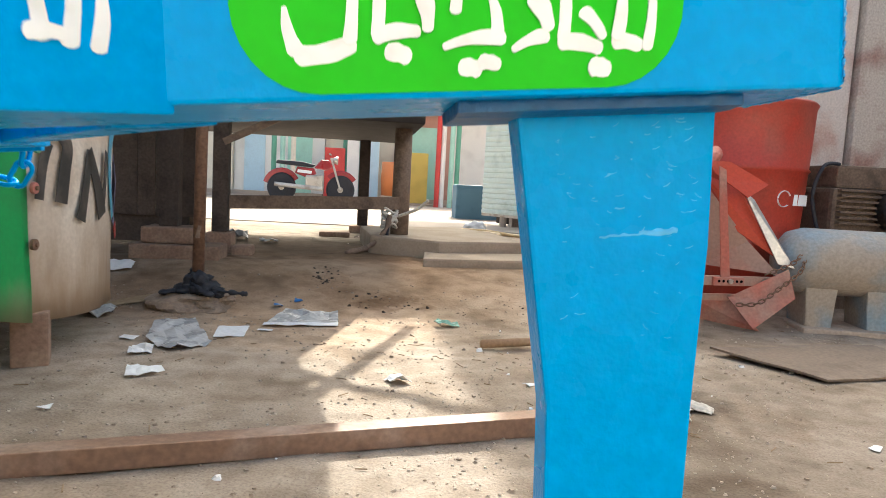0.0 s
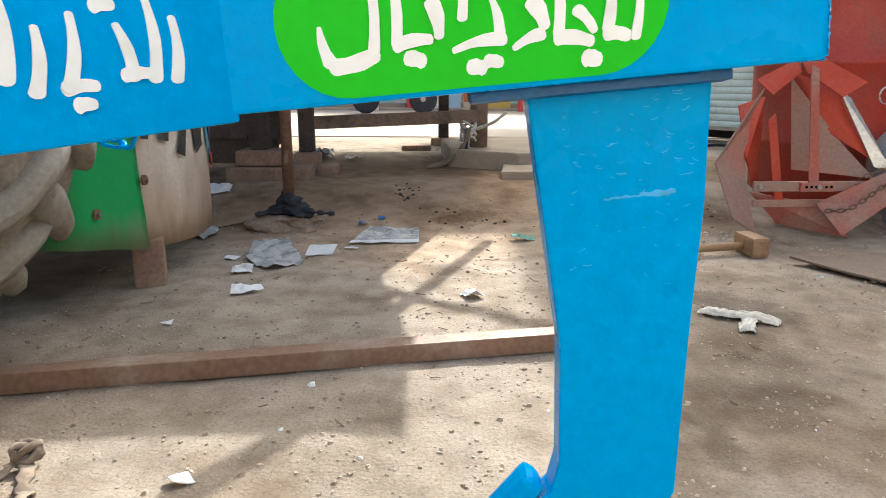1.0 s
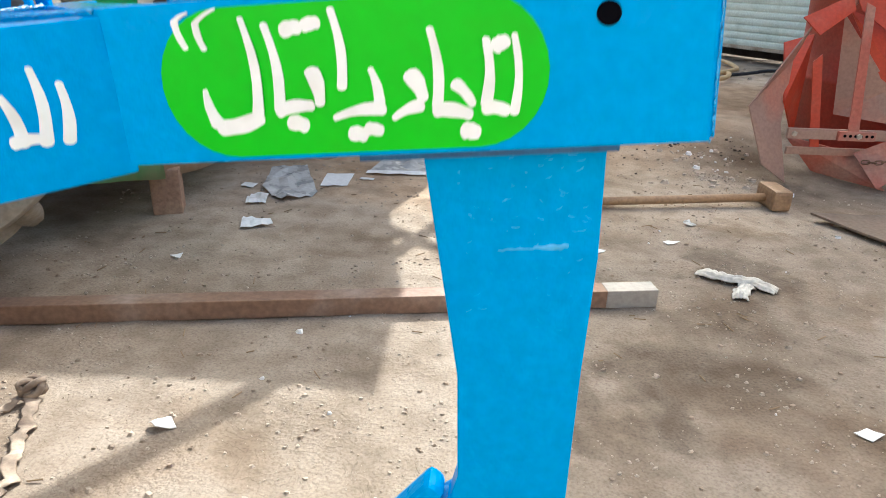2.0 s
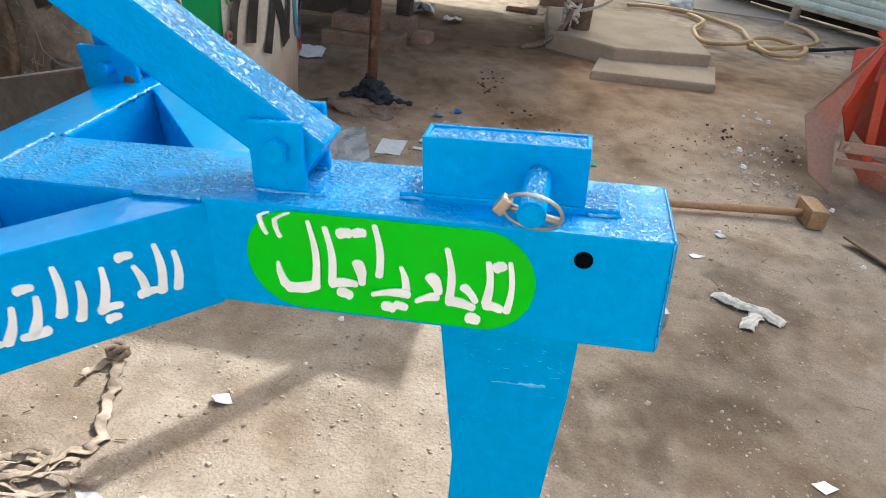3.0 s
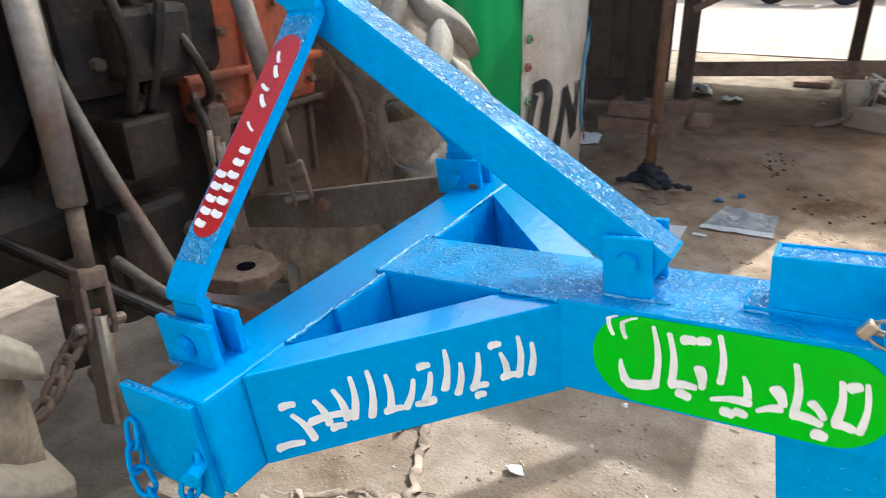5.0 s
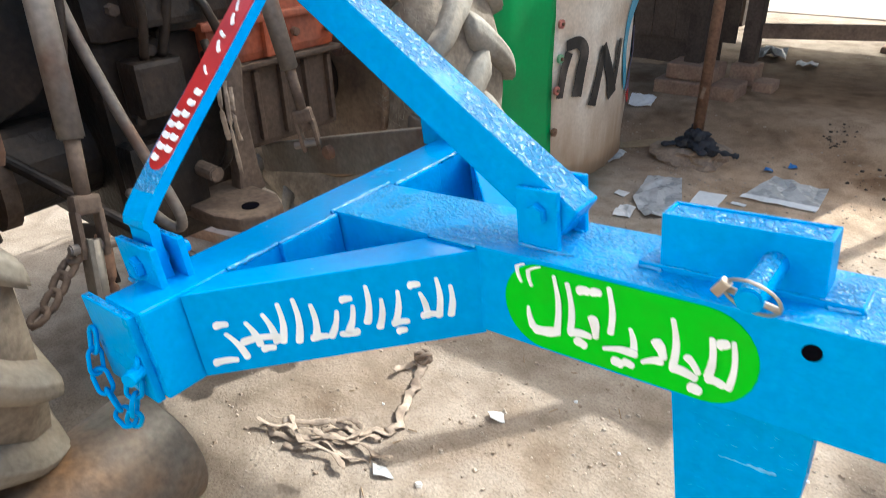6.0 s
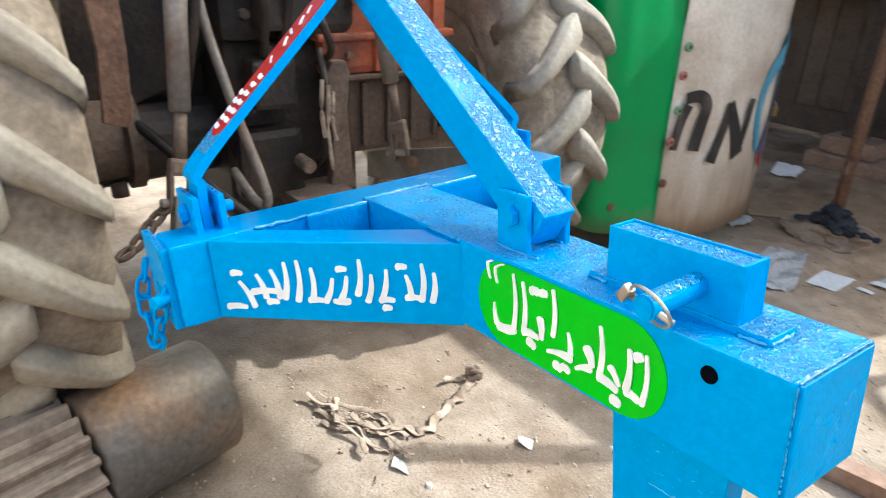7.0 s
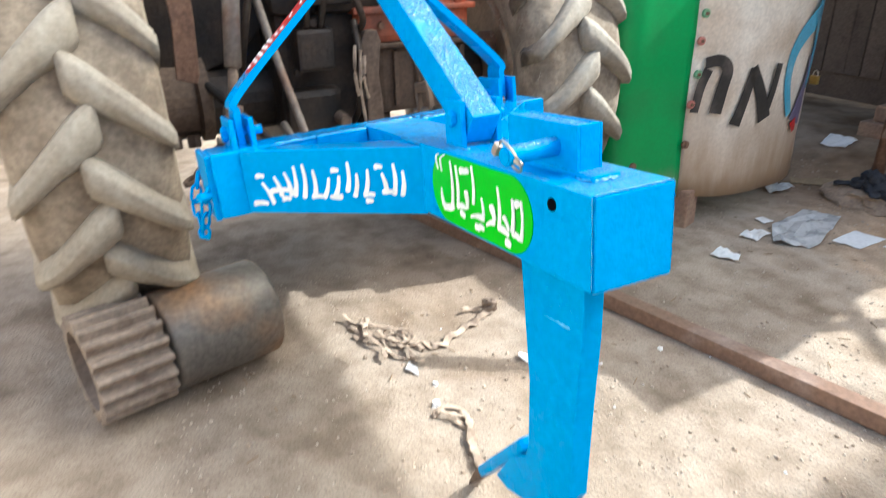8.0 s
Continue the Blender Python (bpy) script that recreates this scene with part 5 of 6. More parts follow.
part("strand", sweep(smooth_line([(0.2, 4.74, 0.46), (0.33, 4.66, 0.52), (0.42, 4.6, 0.6)], 5), 0.012, 7, jitter=0.2), CLOTH, rope, smooth=True)

# ---- unseen awning and poles, shaped to cast the yard's shade ----
AWN = [(-3.4, 2.95), (0.48, 2.98), (0.46, 3.6), (0.3, 4.32), (-3.4, 4.32)]
awning = thing("tin_awning", "unseen weathered tin awning shading the stall front", "awning", Matrix.Identity(4))
part("tin_sheet", slab(AWN, 2.3, 2.312), TIN, awning)
# Poles added out of view to draw two slanting shadow lines.
part("bamboo_pole", rod((0.8, 5.0, 2.31), (0.33, 3.72, 2.31), 0.035, 10), WOOD, awning)
part("bamboo_pole", rod((0.3, 3.1, 2.27), (-0.16, 2.4, 2.27), 0.04, 10), WOOD, awning)

# a long board high over the cabin, its lower edge ends the sunlit strip of the yard
# Invented and out of view; keeps direct sun off the plough.
hoarding = thing("shade_hoarding", "long unseen tin board added high over the cabin for shade", "hoarding", Matrix.Identity(4))
part("board", box((-3.5, 4.36, 4.6), (2.1, 4.39, 6.5), 0.004), TIN, hoarding)
for z in (4.64, 5.55, 6.46):
    part("rail", box((-3.5, 4.392, z - 0.03), (2.1, 4.44, z + 0.03), 0.004), WOOD_DARK, hoarding)
for x in (-3.15, -2.7):
    part("post", rod((x, 4.48, 2.76), (x, 4.48, 6.5), 0.04, 10), WOOD_DARK, hoarding)
part("strut", rod((0.3, 4.7, 2.78), (2.0, 4.48, 3.6), 0.035, 10), WOOD_DARK, hoarding)
part("post", rod((2.0, 4.48, 3.56), (2.0, 4.48, 6.5), 0.035, 10), WOOD_DARK, hoarding)

# ---- concrete slabs by the cabin ----
solo("step_slab", slab([(0.34, 3.95), (1.19, 4.08), (1.27, 4.62), (0.4, 4.5)], 0.08, 0.215, 0.015), STEP_EARTH, "worn low concrete step on the earth", "step", group="steps")
solo("step_slab", slab([(-0.02, 4.66), (0.5, 4.36), (1.21, 4.58), (1.14, 5.6), (0.86, 6.1), (-0.1, 5.7)], 0.1, 0.305, 0.018), STEP_EARTH, "worn concrete step under the post, the upper of two", "step", group="steps")

# ---- garden hose ----
hose = bmesh.new()
def laid(points, lift=0.0):
    return smooth_line([(x, y, lie(x, y) + 0.03 + lift + 0.012 * (k % 3)) for k, (x, y) in enumerate(points)], 7)


main_run = [(0.7, 7.2), (1.03, 7.25), (1.34, 7.1), (1.64, 6.94), (1.8, 6.55), (1.77, 6.0), (1.85, 5.6), (2.08, 5.57), (2.23, 5.83), (2.25, 6.15), (2.03, 6.27), (1.82, 6.06), (1.75, 5.78), (1.97, 5.78), (2.35, 6.14), (2.54, 6.6), (2.55, 7.05), (2.37, 7.25)]
sweep(laid(main_run), 0.021, 8, bm=hose)
sweep(laid([(1.34, 7.1), (1.45, 6.69), (1.28, 6.08), (1.32, 5.68), (1.59, 5.7), (1.76, 5.86)], 0.004), 0.021, 8, bm=hose)
solo("hose", hose, HOSE, "coiled cream rubber hose lying on damp earth", "hose", smooth=True)

solo("black_pipe", sweep(laid([(2.31, 6.06), (2.48, 6.11), (2.75, 6.3), (3.0, 6.5)], -0.01), 0.017, 8), BLACK_CLOTH, "black rubber pipe end beside the cream hose", "pipe", smooth=True)

# ---- sledge hammer ----
hammer = thing("hammer", "long wooden handled mallet lying on the earth", "hammer", pose(1.46, 2.5, 0.06, 0, 0, 6))
part("handle", rod((-1.02, -0.11, -0.03), (0.0, 0.0, -0.015), 0.02, 12, bevel=0.004), HANDLE, hammer, smooth=True)
part("head", box((-0.045, -0.1, -0.058), (0.045, 0.085, 0.042), 0.018), HANDLE, hammer, "square worn wooden mallet head")

# ---- red ridger frame ----
ridger = thing("ridger", "dismantled red primer ridger plough of folded steel plates", "farm implement", pose(1.86, 3.14, 0.0, 0, 0, 4))


def plate(pts, material, name="steel_plate", label="", t=0.008):
    """A folded steel plate through corners in space."""
    b = bmesh.new()
    b.faces.new([b.verts.new(p) for p in pts])
    bmesh.ops.recalc_face_normals(b, faces=b.faces)
    bmesh.ops.solidify(b, geom=b.faces[:], thickness=t)
    return part(name, b, material, ridger, label)


plate([(-0.46, -0.18, 0.4), (-0.22, -0.16, 0.8), (-0.2, 0.0, 0.62), (-0.24, -0.1, 0.3)], RIDGER_DUST)
plate([(-0.46, -0.18, 0.4), (-0.24, -0.1, 0.3), (-0.19, -0.19, 0.0), (-0.34, -0.2, 0.1)], RIDGER_DUST)
plate([(-0.24, -0.1, 0.42), (-0.2, 0.12, 0.7), (-0.06, 0.1, 0.75), (-0.08, 0.05, 0.2)], RIDGER_BRIGHT)
plate([(0.02, 0.0, 0.86), (0.3, -0.1, 0.5), (0.42, -0.24, 0.32), (0.1, 0.02, 0.34)], RIDGER_DUST)
plate([(0.05, 0.02, 0.88), (0.26, -0.02, 0.8), (0.42, -0.18, 0.42), (0.24, -0.08, 0.55)], RIDGER_BRIGHT)
plate([(0.26, -0.06, 0.8), (0.33, -0.08, 0.74), (0.5, -0.26, 0.36), (0.42, -0.22, 0.38)], STEEL)
plate([(-0.02, -0.1, 0.95), (-0.27, -0.16, 0.84), (-0.19, -0.2, 0.76), (0.0, -0.12, 0.88)], RIDGER_BRIGHT)
plate([(0.0, -0.1, 0.95), (0.12, -0.12, 0.95), (0.34, -0.18, 0.83), (0.2, -0.2, 0.75), (0.03, -0.12, 0.88)], RIDGER_BRIGHT)
plate([(0.12, -0.22, 0.18), (0.43, -0.3, 0.36), (0.46, -0.34, 0.2), (0.22, -0.33, 0.02)], RIDGER)
plate([(-0.1, 0.08, 0.2), (0.2, -0.16, 0.16), (0.3, -0.28, 0.0), (0.05, 0.0, 0.02)], RIDGER)
for lo, hi, m in (((-0.25, -0.235, 0.25), (0.38, -0.215, 0.305), RIDGER_DUST), ((-0.2, -0.16, 0.15), (0.24, -0.14, 0.19), RIDGER_DUST), ((0.0, -0.26, 0.252), (0.19, -0.236, 0.3), RIDGER)):
    part("strap", box(lo, hi, 0.003), m, ridger)
plate([(0.0, -0.2, 0.92), (0.045, -0.2, 0.9), (0.1, -0.245, 0.3), (0.045, -0.245, 0.3)], RIDGER)
plate([(-0.12, -0.06, 0.62), (-0.08, -0.06, 0.66), (-0.02, -0.14, 0.16), (-0.07, -0.14, 0.16)], RIDGER_BRIGHT)
for k in range(6):
    part("adjuster_hole", rod((0.03 + 0.028 * k, -0.262, 0.278), (0.03 + 0.028 * k, -0.255, 0.278), 0.008, 10), HOLE_SHADE, ridger)
for x in (-0.22, 0.1, 0.33):
    part("bolt", hexagon((x, -0.235 if x < 0 or x > 0.2 else -0.26, 0.278), (0, -1, 0), 0.015, 0.012), STEEL, ridger)
chain(smooth_line([(0.56, -0.26, 0.46), (0.5, -0.32, 0.36), (0.36, -0.34, 0.26), (0.24, -0.33, 0.17), (0.16, -0.28, 0.15)], 5), ridger, 0.02, RUST)
chain(smooth_line([(0.58, -0.24, 0.48), (0.46, -0.3, 0.4), (0.32, -0.28, 0.33)], 5), ridger, 0.02, RUST)
part("tow_tube", sweep(smooth_line([(-0.02, -0.06, 0.9), (0.06, -0.08, 0.98), (0.1, 0.0, 1.02)], 4), 0.03, 10), RIDGER, ridger)

# ---- oil drum, motor, engine, sheet ----
drum = thing("oil_drum", "dented red oil drum with white printed ring", "drum", pose(2.42, 3.72, 0.0))
part("drum_shell", lathe([(0.0, 0.02), (0.0, 0.39), (0.03, 0.41), (0.45, 0.43), (0.465, 0.445), (0.48, 0.435), (0.93, 0.455), (0.945, 0.47), (0.96, 0.457), (1.34, 0.47), (1.365, 0.482), (1.38, 0.47), (1.37, 0.45), (1.34, 0.43), (1.34, 0.02)], 56, "Z"), OIL_DRUM, drum, smooth=True)
part("dust_cover", lathe([(1.345, 0.43), (1.4, 0.2), (1.41, 0.02)], 32, "Z"), CEMENT, drum, smooth=True)


def on_drum(a, z, r=0.447):
    return (r * math.cos(a), r * math.sin(a), z)


ringp = [on_drum(-1.35 + 0.11 * math.cos(t) * 1.0, 0.76 + 0.05 * math.sin(t)) for t in np.linspace(0.4, 5.4, 18)]
part("printed_ring", sweep(ringp, 0.012, 5, flat=0.3), WHITE_PAINT, drum)
for k in range(4):
    a = -1.12 + 0.13 * k
    part("printed_bar", sweep([on_drum(a, 0.72), on_drum(a, 0.79)], 0.022, 5, flat=0.3, side=(0, 1, 0)), WHITE_PAINT, drum)
motor = thing("motor", "paint-spattered old electric motor on cast feet", "motor", pose(2.72, 3.0, 0.0, 0, 0, -12))
part("motor_body", lathe([(-0.36, 0.03), (-0.36, 0.1), (-0.3, 0.17), (-0.22, 0.195), (0.3, 0.195), (0.36, 0.16), (0.38, 0.04)], 36, "X", m=pose(0, 0, 0.4)), MOTOR, motor, smooth=True)
part("motor_vent", box((-0.315, -0.13, 0.38), (-0.29, -0.02, 0.47), 0.005, m=pose(0, 0, 0, 0, 0, 0)), HOLE_SHADE, motor)
for x in (-0.14, 0.2):
    part("foot", prism([(-0.07, 0.0), (0.07, 0.0), (0.09, 0.26), (-0.09, 0.26)], 0.26, 0.01, m=pose(x, -0.13, 0)), MOTOR, motor)
part("base_stone", box((-0.25, -0.2, -0.01), (0.45, 0.2, 0.03), 0.01), CEMENT, motor)
engine = thing("engine_block", "grimy grey engine block with a pulley", "engine", pose(3.1, 3.55, 0.0))
part("block", box((-0.2, -0.2, 0.0), (0.35, 0.2, 0.85), 0.03), DUSTY_IRON, engine)
part("head", box((-0.16, -0.17, 0.85), (0.3, 0.17, 1.0), 0.02), DUSTY_IRON, engine)
for k in range(7):
    part("fin", box((-0.17, -0.24, 0.62 + 0.035 * k), (0.2, -0.2, 0.635 + 0.035 * k)), DUSTY_IRON, engine)
part("pulley", lathe([(-0.04, 0.03), (-0.04, 0.14), (0.0, 0.12), (0.04, 0.14), (0.04, 0.03)], 28, m=pose(0.22, -0.27, 0.72)), GREASE, engine, smooth=True)
part("cable", sweep(smooth_line([(-0.18, -0.2, 1.0), (-0.32, -0.25, 0.98), (-0.38, -0.25, 0.8), (-0.33, -0.25, 0.6), (-0.3, -0.3, 0.48)], 6), 0.012, 7), BLACK_CLOTH, engine, smooth=True)
tin_pts = [(1.56, 2.31), (1.83, 1.86), (2.62, 2.02), (2.5, 2.42)]
tin = bmesh.new()
tin.faces.new([tin.verts.new((x, y, z)) for (x, y), z in zip(tin_pts, (0.035, 0.02, 0.02, 0.05))])
bmesh.ops.subdivide_edges(tin, edges=tin.edges[:], cuts=7, use_grid_fill=True)
for v in tin.verts:
    v.co.z += 0.012 * noise.noise((v.co.x * 3, v.co.y * 3, 0))
bmesh.ops.solidify(tin, geom=tin.faces[:], thickness=0.01)
solo("metal_sheet", tin, mat("rusty_sheet", (0.17, 0.13, 0.1), 0.6, metal=0.3, spots=(0.11, 0.075, 0.055), spot_scale=4, grain=0.2), "bent rusty sheet of steel lying on the earth", "metal sheet", smooth=False)

# ---- right-hand building with a corrugated shutter ----
def corrugated(a, c, z0, z1, pitch=0.075, depth=0.018):
    """A wall sheet from a to c with ribs that run level."""
    a, c = Vector((*a, 0)), Vector((*c, 0))
    d = (c - a).normalized()
    out = Vector((d.y, -d.x, 0))
    b = bmesh.new()
    prev = None
    n = int((z1 - z0) / pitch * 4)
    for k in range(n + 1):
        z = z0 + (z1 - z0) * k / n
        o = out * depth * (0, 0.85, 1, 0.85)[k % 4]
        row = [b.verts.new(a.lerp(c, t) + o + Vector((0, 0, z))) for t in (0, 0.25, 0.5, 0.75, 1)]
        if prev:
            for i in range(4):
                b.faces.new((prev[i], prev[i + 1], row[i + 1], row[i]))
        prev = row
    bmesh.ops.recalc_face_normals(b, faces=b.faces)
    bmesh.ops.solidify(b, geom=b.faces[:], thickness=0.01)
    return b


shed = thing("shutter_shed", "long shed of pale green corrugated sheets on stub feet", "shed", Matrix.Identity(4))
part("corrugated_wall", corrugated((1.7, 9.15), (4.7, 4.6), 0.34, 2.9), SHUTTER, shed)
part("base_rail", box((0, -0.02, 0.31), (5.45, 0.03, 0.36), 0.004, m=Matrix.Translation((1.7, 9.15, 0)) @ Matrix.Rotation(math.atan2(-4.55, 3.0), 4, "Z")), STEEL, shed)
for t in (0.08, 0.3, 0.55, 0.8):
    p = Vector((1.7, 9.15, 0)).lerp(Vector((4.7, 4.6, 0)), t)
    part("stub_foot", rod((p.x, p.y, 0.1), (p.x, p.y, 0.33), 0.05, 10), CEMENT, shed)
part("shed_back", box((0, 0.3, 0.2), (5.45, 0.4, 2.9), 0.0, m=Matrix.Translation((1.7, 9.15, 0)) @ Matrix.Rotation(math.atan2(-4.55, 3.0), 4, "Z")), WOOD_DARK, shed)
wall = bmesh.new()
box((3.35, 4.35, 0.0), (3.72, 4.75, 3.0), 0.02, bm=wall)
solo("wall_pillar", wall, mat("whitewashed_plaster", (0.55, 0.5, 0.47), 0.9, spots=(0.42, 0.25, 0.2), spot_scale=3, grain=0.15, bump=0.3), "whitewashed plaster pillar with flaking paint", "pillar", kind="structure")
# Unseen wall, added to cut low sky light on the beam's end.
solo("wall_side", box((5.6, -5.1, 0.0), (5.85, 4.29, 3.4), 0.02), PLASTER, "unseen stained side wall added to block sky light", "wall", kind="structure")
# Unseen wall added behind the camera to bounce sunlight into the shade.
solo("wall_south", box((-14.0, -5.4, 0.0), (9.0, -5.1, 3.6), 0.02), mat("pale_bounce_lime", (0.6, 0.55, 0.48), 0.95, spots=(0.45, 0.36, 0.28), spot_scale=1.5, grain=0.12, bump=0.3), "unseen limewashed wall added to bounce sunlight", "wall", kind="structure")
solo("wall_east", box((3.74, 4.3, 0.0), (8.5, 4.6, 3.0), 0.01), PLASTER, "stained workshop wall with peeling plaster", "wall", kind="structure")
solo("door_frame", box((3.2, 4.7, 0.0), (3.34, 4.8, 2.9), 0.005), SHUTTER, "narrow pale green painted jamb", "jamb", kind="structure")
# Invented building, out of view, placed to shade the right of the yard.
storey = thing("added_shade_storey", "unseen plastered upper storey added above the shed for shade", "building", Matrix.Identity(4))
part("storey_wall", box((2.79, 7.84, 5.96), (5.6, 11.64, 8.95), 0.02), PLASTER, storey)
part("storey_wall", box((1.35, 8.72, 2.95), (5.2, 12.0, 5.95), 0.02), PLASTER, storey)
part("flat_roof", slab([(2.74, 7.79), (5.65, 7.79), (5.65, 11.7), (2.74, 11.7)], 8.96, 9.08), CEMENT, storey)
for x in (2.1, 4.9):
    part("storey_column", box((x, 8.9, 0.1), (x + 0.25, 9.15, 2.96), 0.01), PLASTER, storey)

# ---- litter ----
def scrap(name, outline, material, label, category, crease=0.012, z=0.004, group=""):
    """A creased flat scrap lying on the earth."""
    b = bmesh.new()
    b.faces.new([b.verts.new((x, y, 0)) for x, y in outline])
    bmesh.ops.triangulate(b, faces=b.faces[:])
    bmesh.ops.subdivide_edges(b, edges=b.edges[:], cuts=5, use_grid_fill=True)
    for v in b.verts:
        v.co.z = earth(v.co.x, v.co.y) + z + crease * (0.5 + noise.noise((v.co.x * 14, v.co.y * 14, len(outline)))) + crease * 0.5 * noise.noise((v.co.x * 40, v.co.y * 40, 2))
    bmesh.ops.recalc_face_normals(b, faces=b.faces)
    bmesh.ops.solidify(b, geom=b.faces[:], thickness=0.002)
    return solo(name, b, material, label, category, group)


scrap("wrapper_sheet", [(-0.54, 2.72), (-0.19, 2.76), (-0.2, 2.99), (-0.48, 3.03)], FOIL, "silvery clear plastic wrapper spread on the earth", "wrapper", 0.02)
scrap("paper_strip", [(-0.55, 2.66), (-0.19, 2.69), (-0.19, 2.76), (-0.54, 2.73)], PAPER, "white paper edge folded beside a plastic wrapper", "paper", 0.012, 0.006)
scrap("paper_chip", [(-0.56, 2.55), (-0.49, 2.55), (-0.49, 2.59), (-0.56, 2.59)], PAPER, "small torn white paper", "paper", 0.005)
scrap("plastic_bag", [(-1.04, 2.62), (-0.87, 2.69), (-0.7, 2.26), (-0.83, 2.12), (-0.98, 2.3)], FOIL, "crumpled grey plastic bag flat on the earth", "bag", 0.03)
scrap("paper_square", [(-0.745, 2.62), (-0.61, 2.66), (-0.6, 2.44), (-0.73, 2.42)], PAPER, "square white paper scrap", "paper", 0.006)
scrap("paper_piece", [(-1.0, 2.2), (-0.92, 2.22), (-0.89, 2.08), (-0.97, 2.05)], PAPER, "small crumpled white paper", "paper", 0.02)
scrap("paper_chip", [(-1.09, 2.37), (-1.03, 2.38), (-1.03, 2.31), (-1.09, 2.31)], PAPER, "small torn white paper", "paper", 0.006)
scrap("paper_piece", [(-0.9, 1.84), (-0.8, 1.86), (-0.76, 1.8), (-0.88, 1.75)], PAPER, "torn paper scraps in a small heap", "paper", 0.02)
scrap("paper_chip", [(-1.03, 1.46), (-0.99, 1.48), (-0.98, 1.43)], PAPER, "small torn white paper", "paper", 0.008)
scrap("paper_piece", [(0.01, 1.82), (0.07, 1.85), (0.11, 1.77), (0.04, 1.74)], PAPER, "crumpled white paper ball on sunlit earth", "paper", 0.03)
scrap("paper_piece", [(-0.63, 0.53), (-0.585, 0.552), (-0.562, 0.527), (-0.6, 0.505)], PAPER, "crumpled white paper on sunlit earth", "paper", 0.014)
scrap("plastic_bag", [(-1.5, 2.88), (-1.3, 2.9), (-1.28, 2.74), (-1.44, 2.72)], FOIL, "clear plastic wrapper crumpled by the stall", "bag", 0.04)
scrap("paper_piece", [(-1.66, 3.7), (-1.48, 3.72), (-1.45, 3.56), (-1.6, 3.52)], PAPER, "folded white paper near the cabin bricks", "paper", 0.02)
scrap("plastic_bag", [(-1.35, 5.45), (-1.1, 5.5), (-1.05, 5.25), (-1.3, 5.2)], FOIL, "crumpled clear plastic bag under the cabin", "bag", 0.09)
scrap("paper_piece", [(-0.95, 5.2), (-0.8, 5.25), (-0.78, 5.1), (-0.93, 5.08)], PAPER, "small torn white paper under the cabin", "paper", 0.04)
scrap("cardboard_strip", [(-1.45, 3.05), (-1.15, 3.25), (-1.08, 3.19), (-1.38, 2.98)], mat("old_cardboard", (0.3, 0.22, 0.13), 0.9), "flattened brown cardboard strip", "cardboard", 0.008)
for x, y in ((-0.45, 3.15), (-0.55, 3.06)):
    scrap("blue_wrapper", [(x, y), (x + 0.05, y + 0.01), (x + 0.04, y + 0.04), (x, y + 0.05)], mat("blue_wrapper", (0.03, 0.15, 0.4), 0.4), "tiny bright blue wrapper", "wrapper", 0.02)
scrap("green_wrapper", [(0.3, 2.78), (0.42, 2.8), (0.43, 2.74), (0.32, 2.72)], mat("green_wrapper", (0.08, 0.25, 0.2), 0.4), "small green torn wrapper", "wrapper", 0.03)
for x, y in ((1.0, 2.15), (0.85, 1.9), (0.55, 1.75), (1.05, 0.7), (1.5, 1.2), (-0.72, 0.15)):
    r = random.Random(int(x * 100 + y * 10))
    pts = [(x + 0.022 * (1 + r.random()) * math.cos(a), y + 0.016 * (1 + r.random()) * math.sin(a)) for a in (0.3, 1.6, 2.9, 4.4)]
    scrap("paper_chip", pts, PAPER if r.random() < 0.7 else FOIL, "small torn pale scrap", "paper", 0.008)

bag = bmesh.new()
bmesh.ops.create_icosphere(bag, subdivisions=4, radius=1.0)
for v in bag.verts:
    k = 1 + 0.3 * noise.noise(v.co * 1.7) + 0.12 * noise.noise(v.co * 5.5)
    v.co = Vector((1.31 + 0.14 * k * v.co.x, 7.45 + 0.11 * k * v.co.y, earth(1.31, 7.45) + 0.06 + 0.09 * k * max(v.co.z, -0.7)))
solo("plastic_bag", bag, PAPER, "crumpled white plastic bag lying beyond the hose", "bag", smooth=True)


def pleated(bm, line, width, seed):
    """A twisted band of cloth with long pleats along a line on the earth."""
    pts = smooth_line([(x, y, 0) for x, y in line], 9)
    rows = []
    for i, p in enumerate(pts):
        u = i / (len(pts) - 1)
        d = (pts[min(i + 1, len(pts) - 1)] - pts[max(i - 1, 0)]).normalized()
        side = Vector((-d.y, d.x, 0))
        w = width * (1 + 0.35 * noise.noise((u * 6, seed, 2)))
        row = []
        for j in range(17):
            v = j / 8 - 1
            q = p + side * v * w
            hump = (1 - v * v) * 0.018 + 0.007 * abs(math.sin(7 * v + 2.5 * u + seed)) + 0.01 * abs(noise.noise((u * 9, v * 2.5, seed)))
            row.append(bm.verts.new((q.x, q.y, earth(q.x, q.y) + 0.003 + hump * (0.35 + 0.65 * min(1, 5 * u, 5 * (1 - u))))))
        rows.append(row)
    for a, c in zip(rows, rows[1:]):
        for j in range(16):
            bm.faces.new((a[j], c[j], c[j + 1], a[j + 1]))


cloth = bmesh.new()
pleated(cloth, [(0.88, 1.605), (0.92, 1.575), (0.975, 1.545), (1.04, 1.525), (1.12, 1.485)], 0.023, 1.0)
pleated(cloth, [(1.0, 1.53), (1.05, 1.512), (1.11, 1.475)], 0.024, 4.0)
pleated(cloth, [(1.03, 1.505), (0.995, 1.462), (0.975, 1.425), (0.97, 1.4)], 0.026, 7.0)
bmesh.ops.recalc_face_normals(cloth, faces=cloth.faces)
bmesh.ops.solidify(cloth, geom=cloth.faces[:], thickness=0.003)
solo("cloth_rag", cloth, CLOTH, "twisted dirty white cloth rag on the earth", "rag", smooth=True)

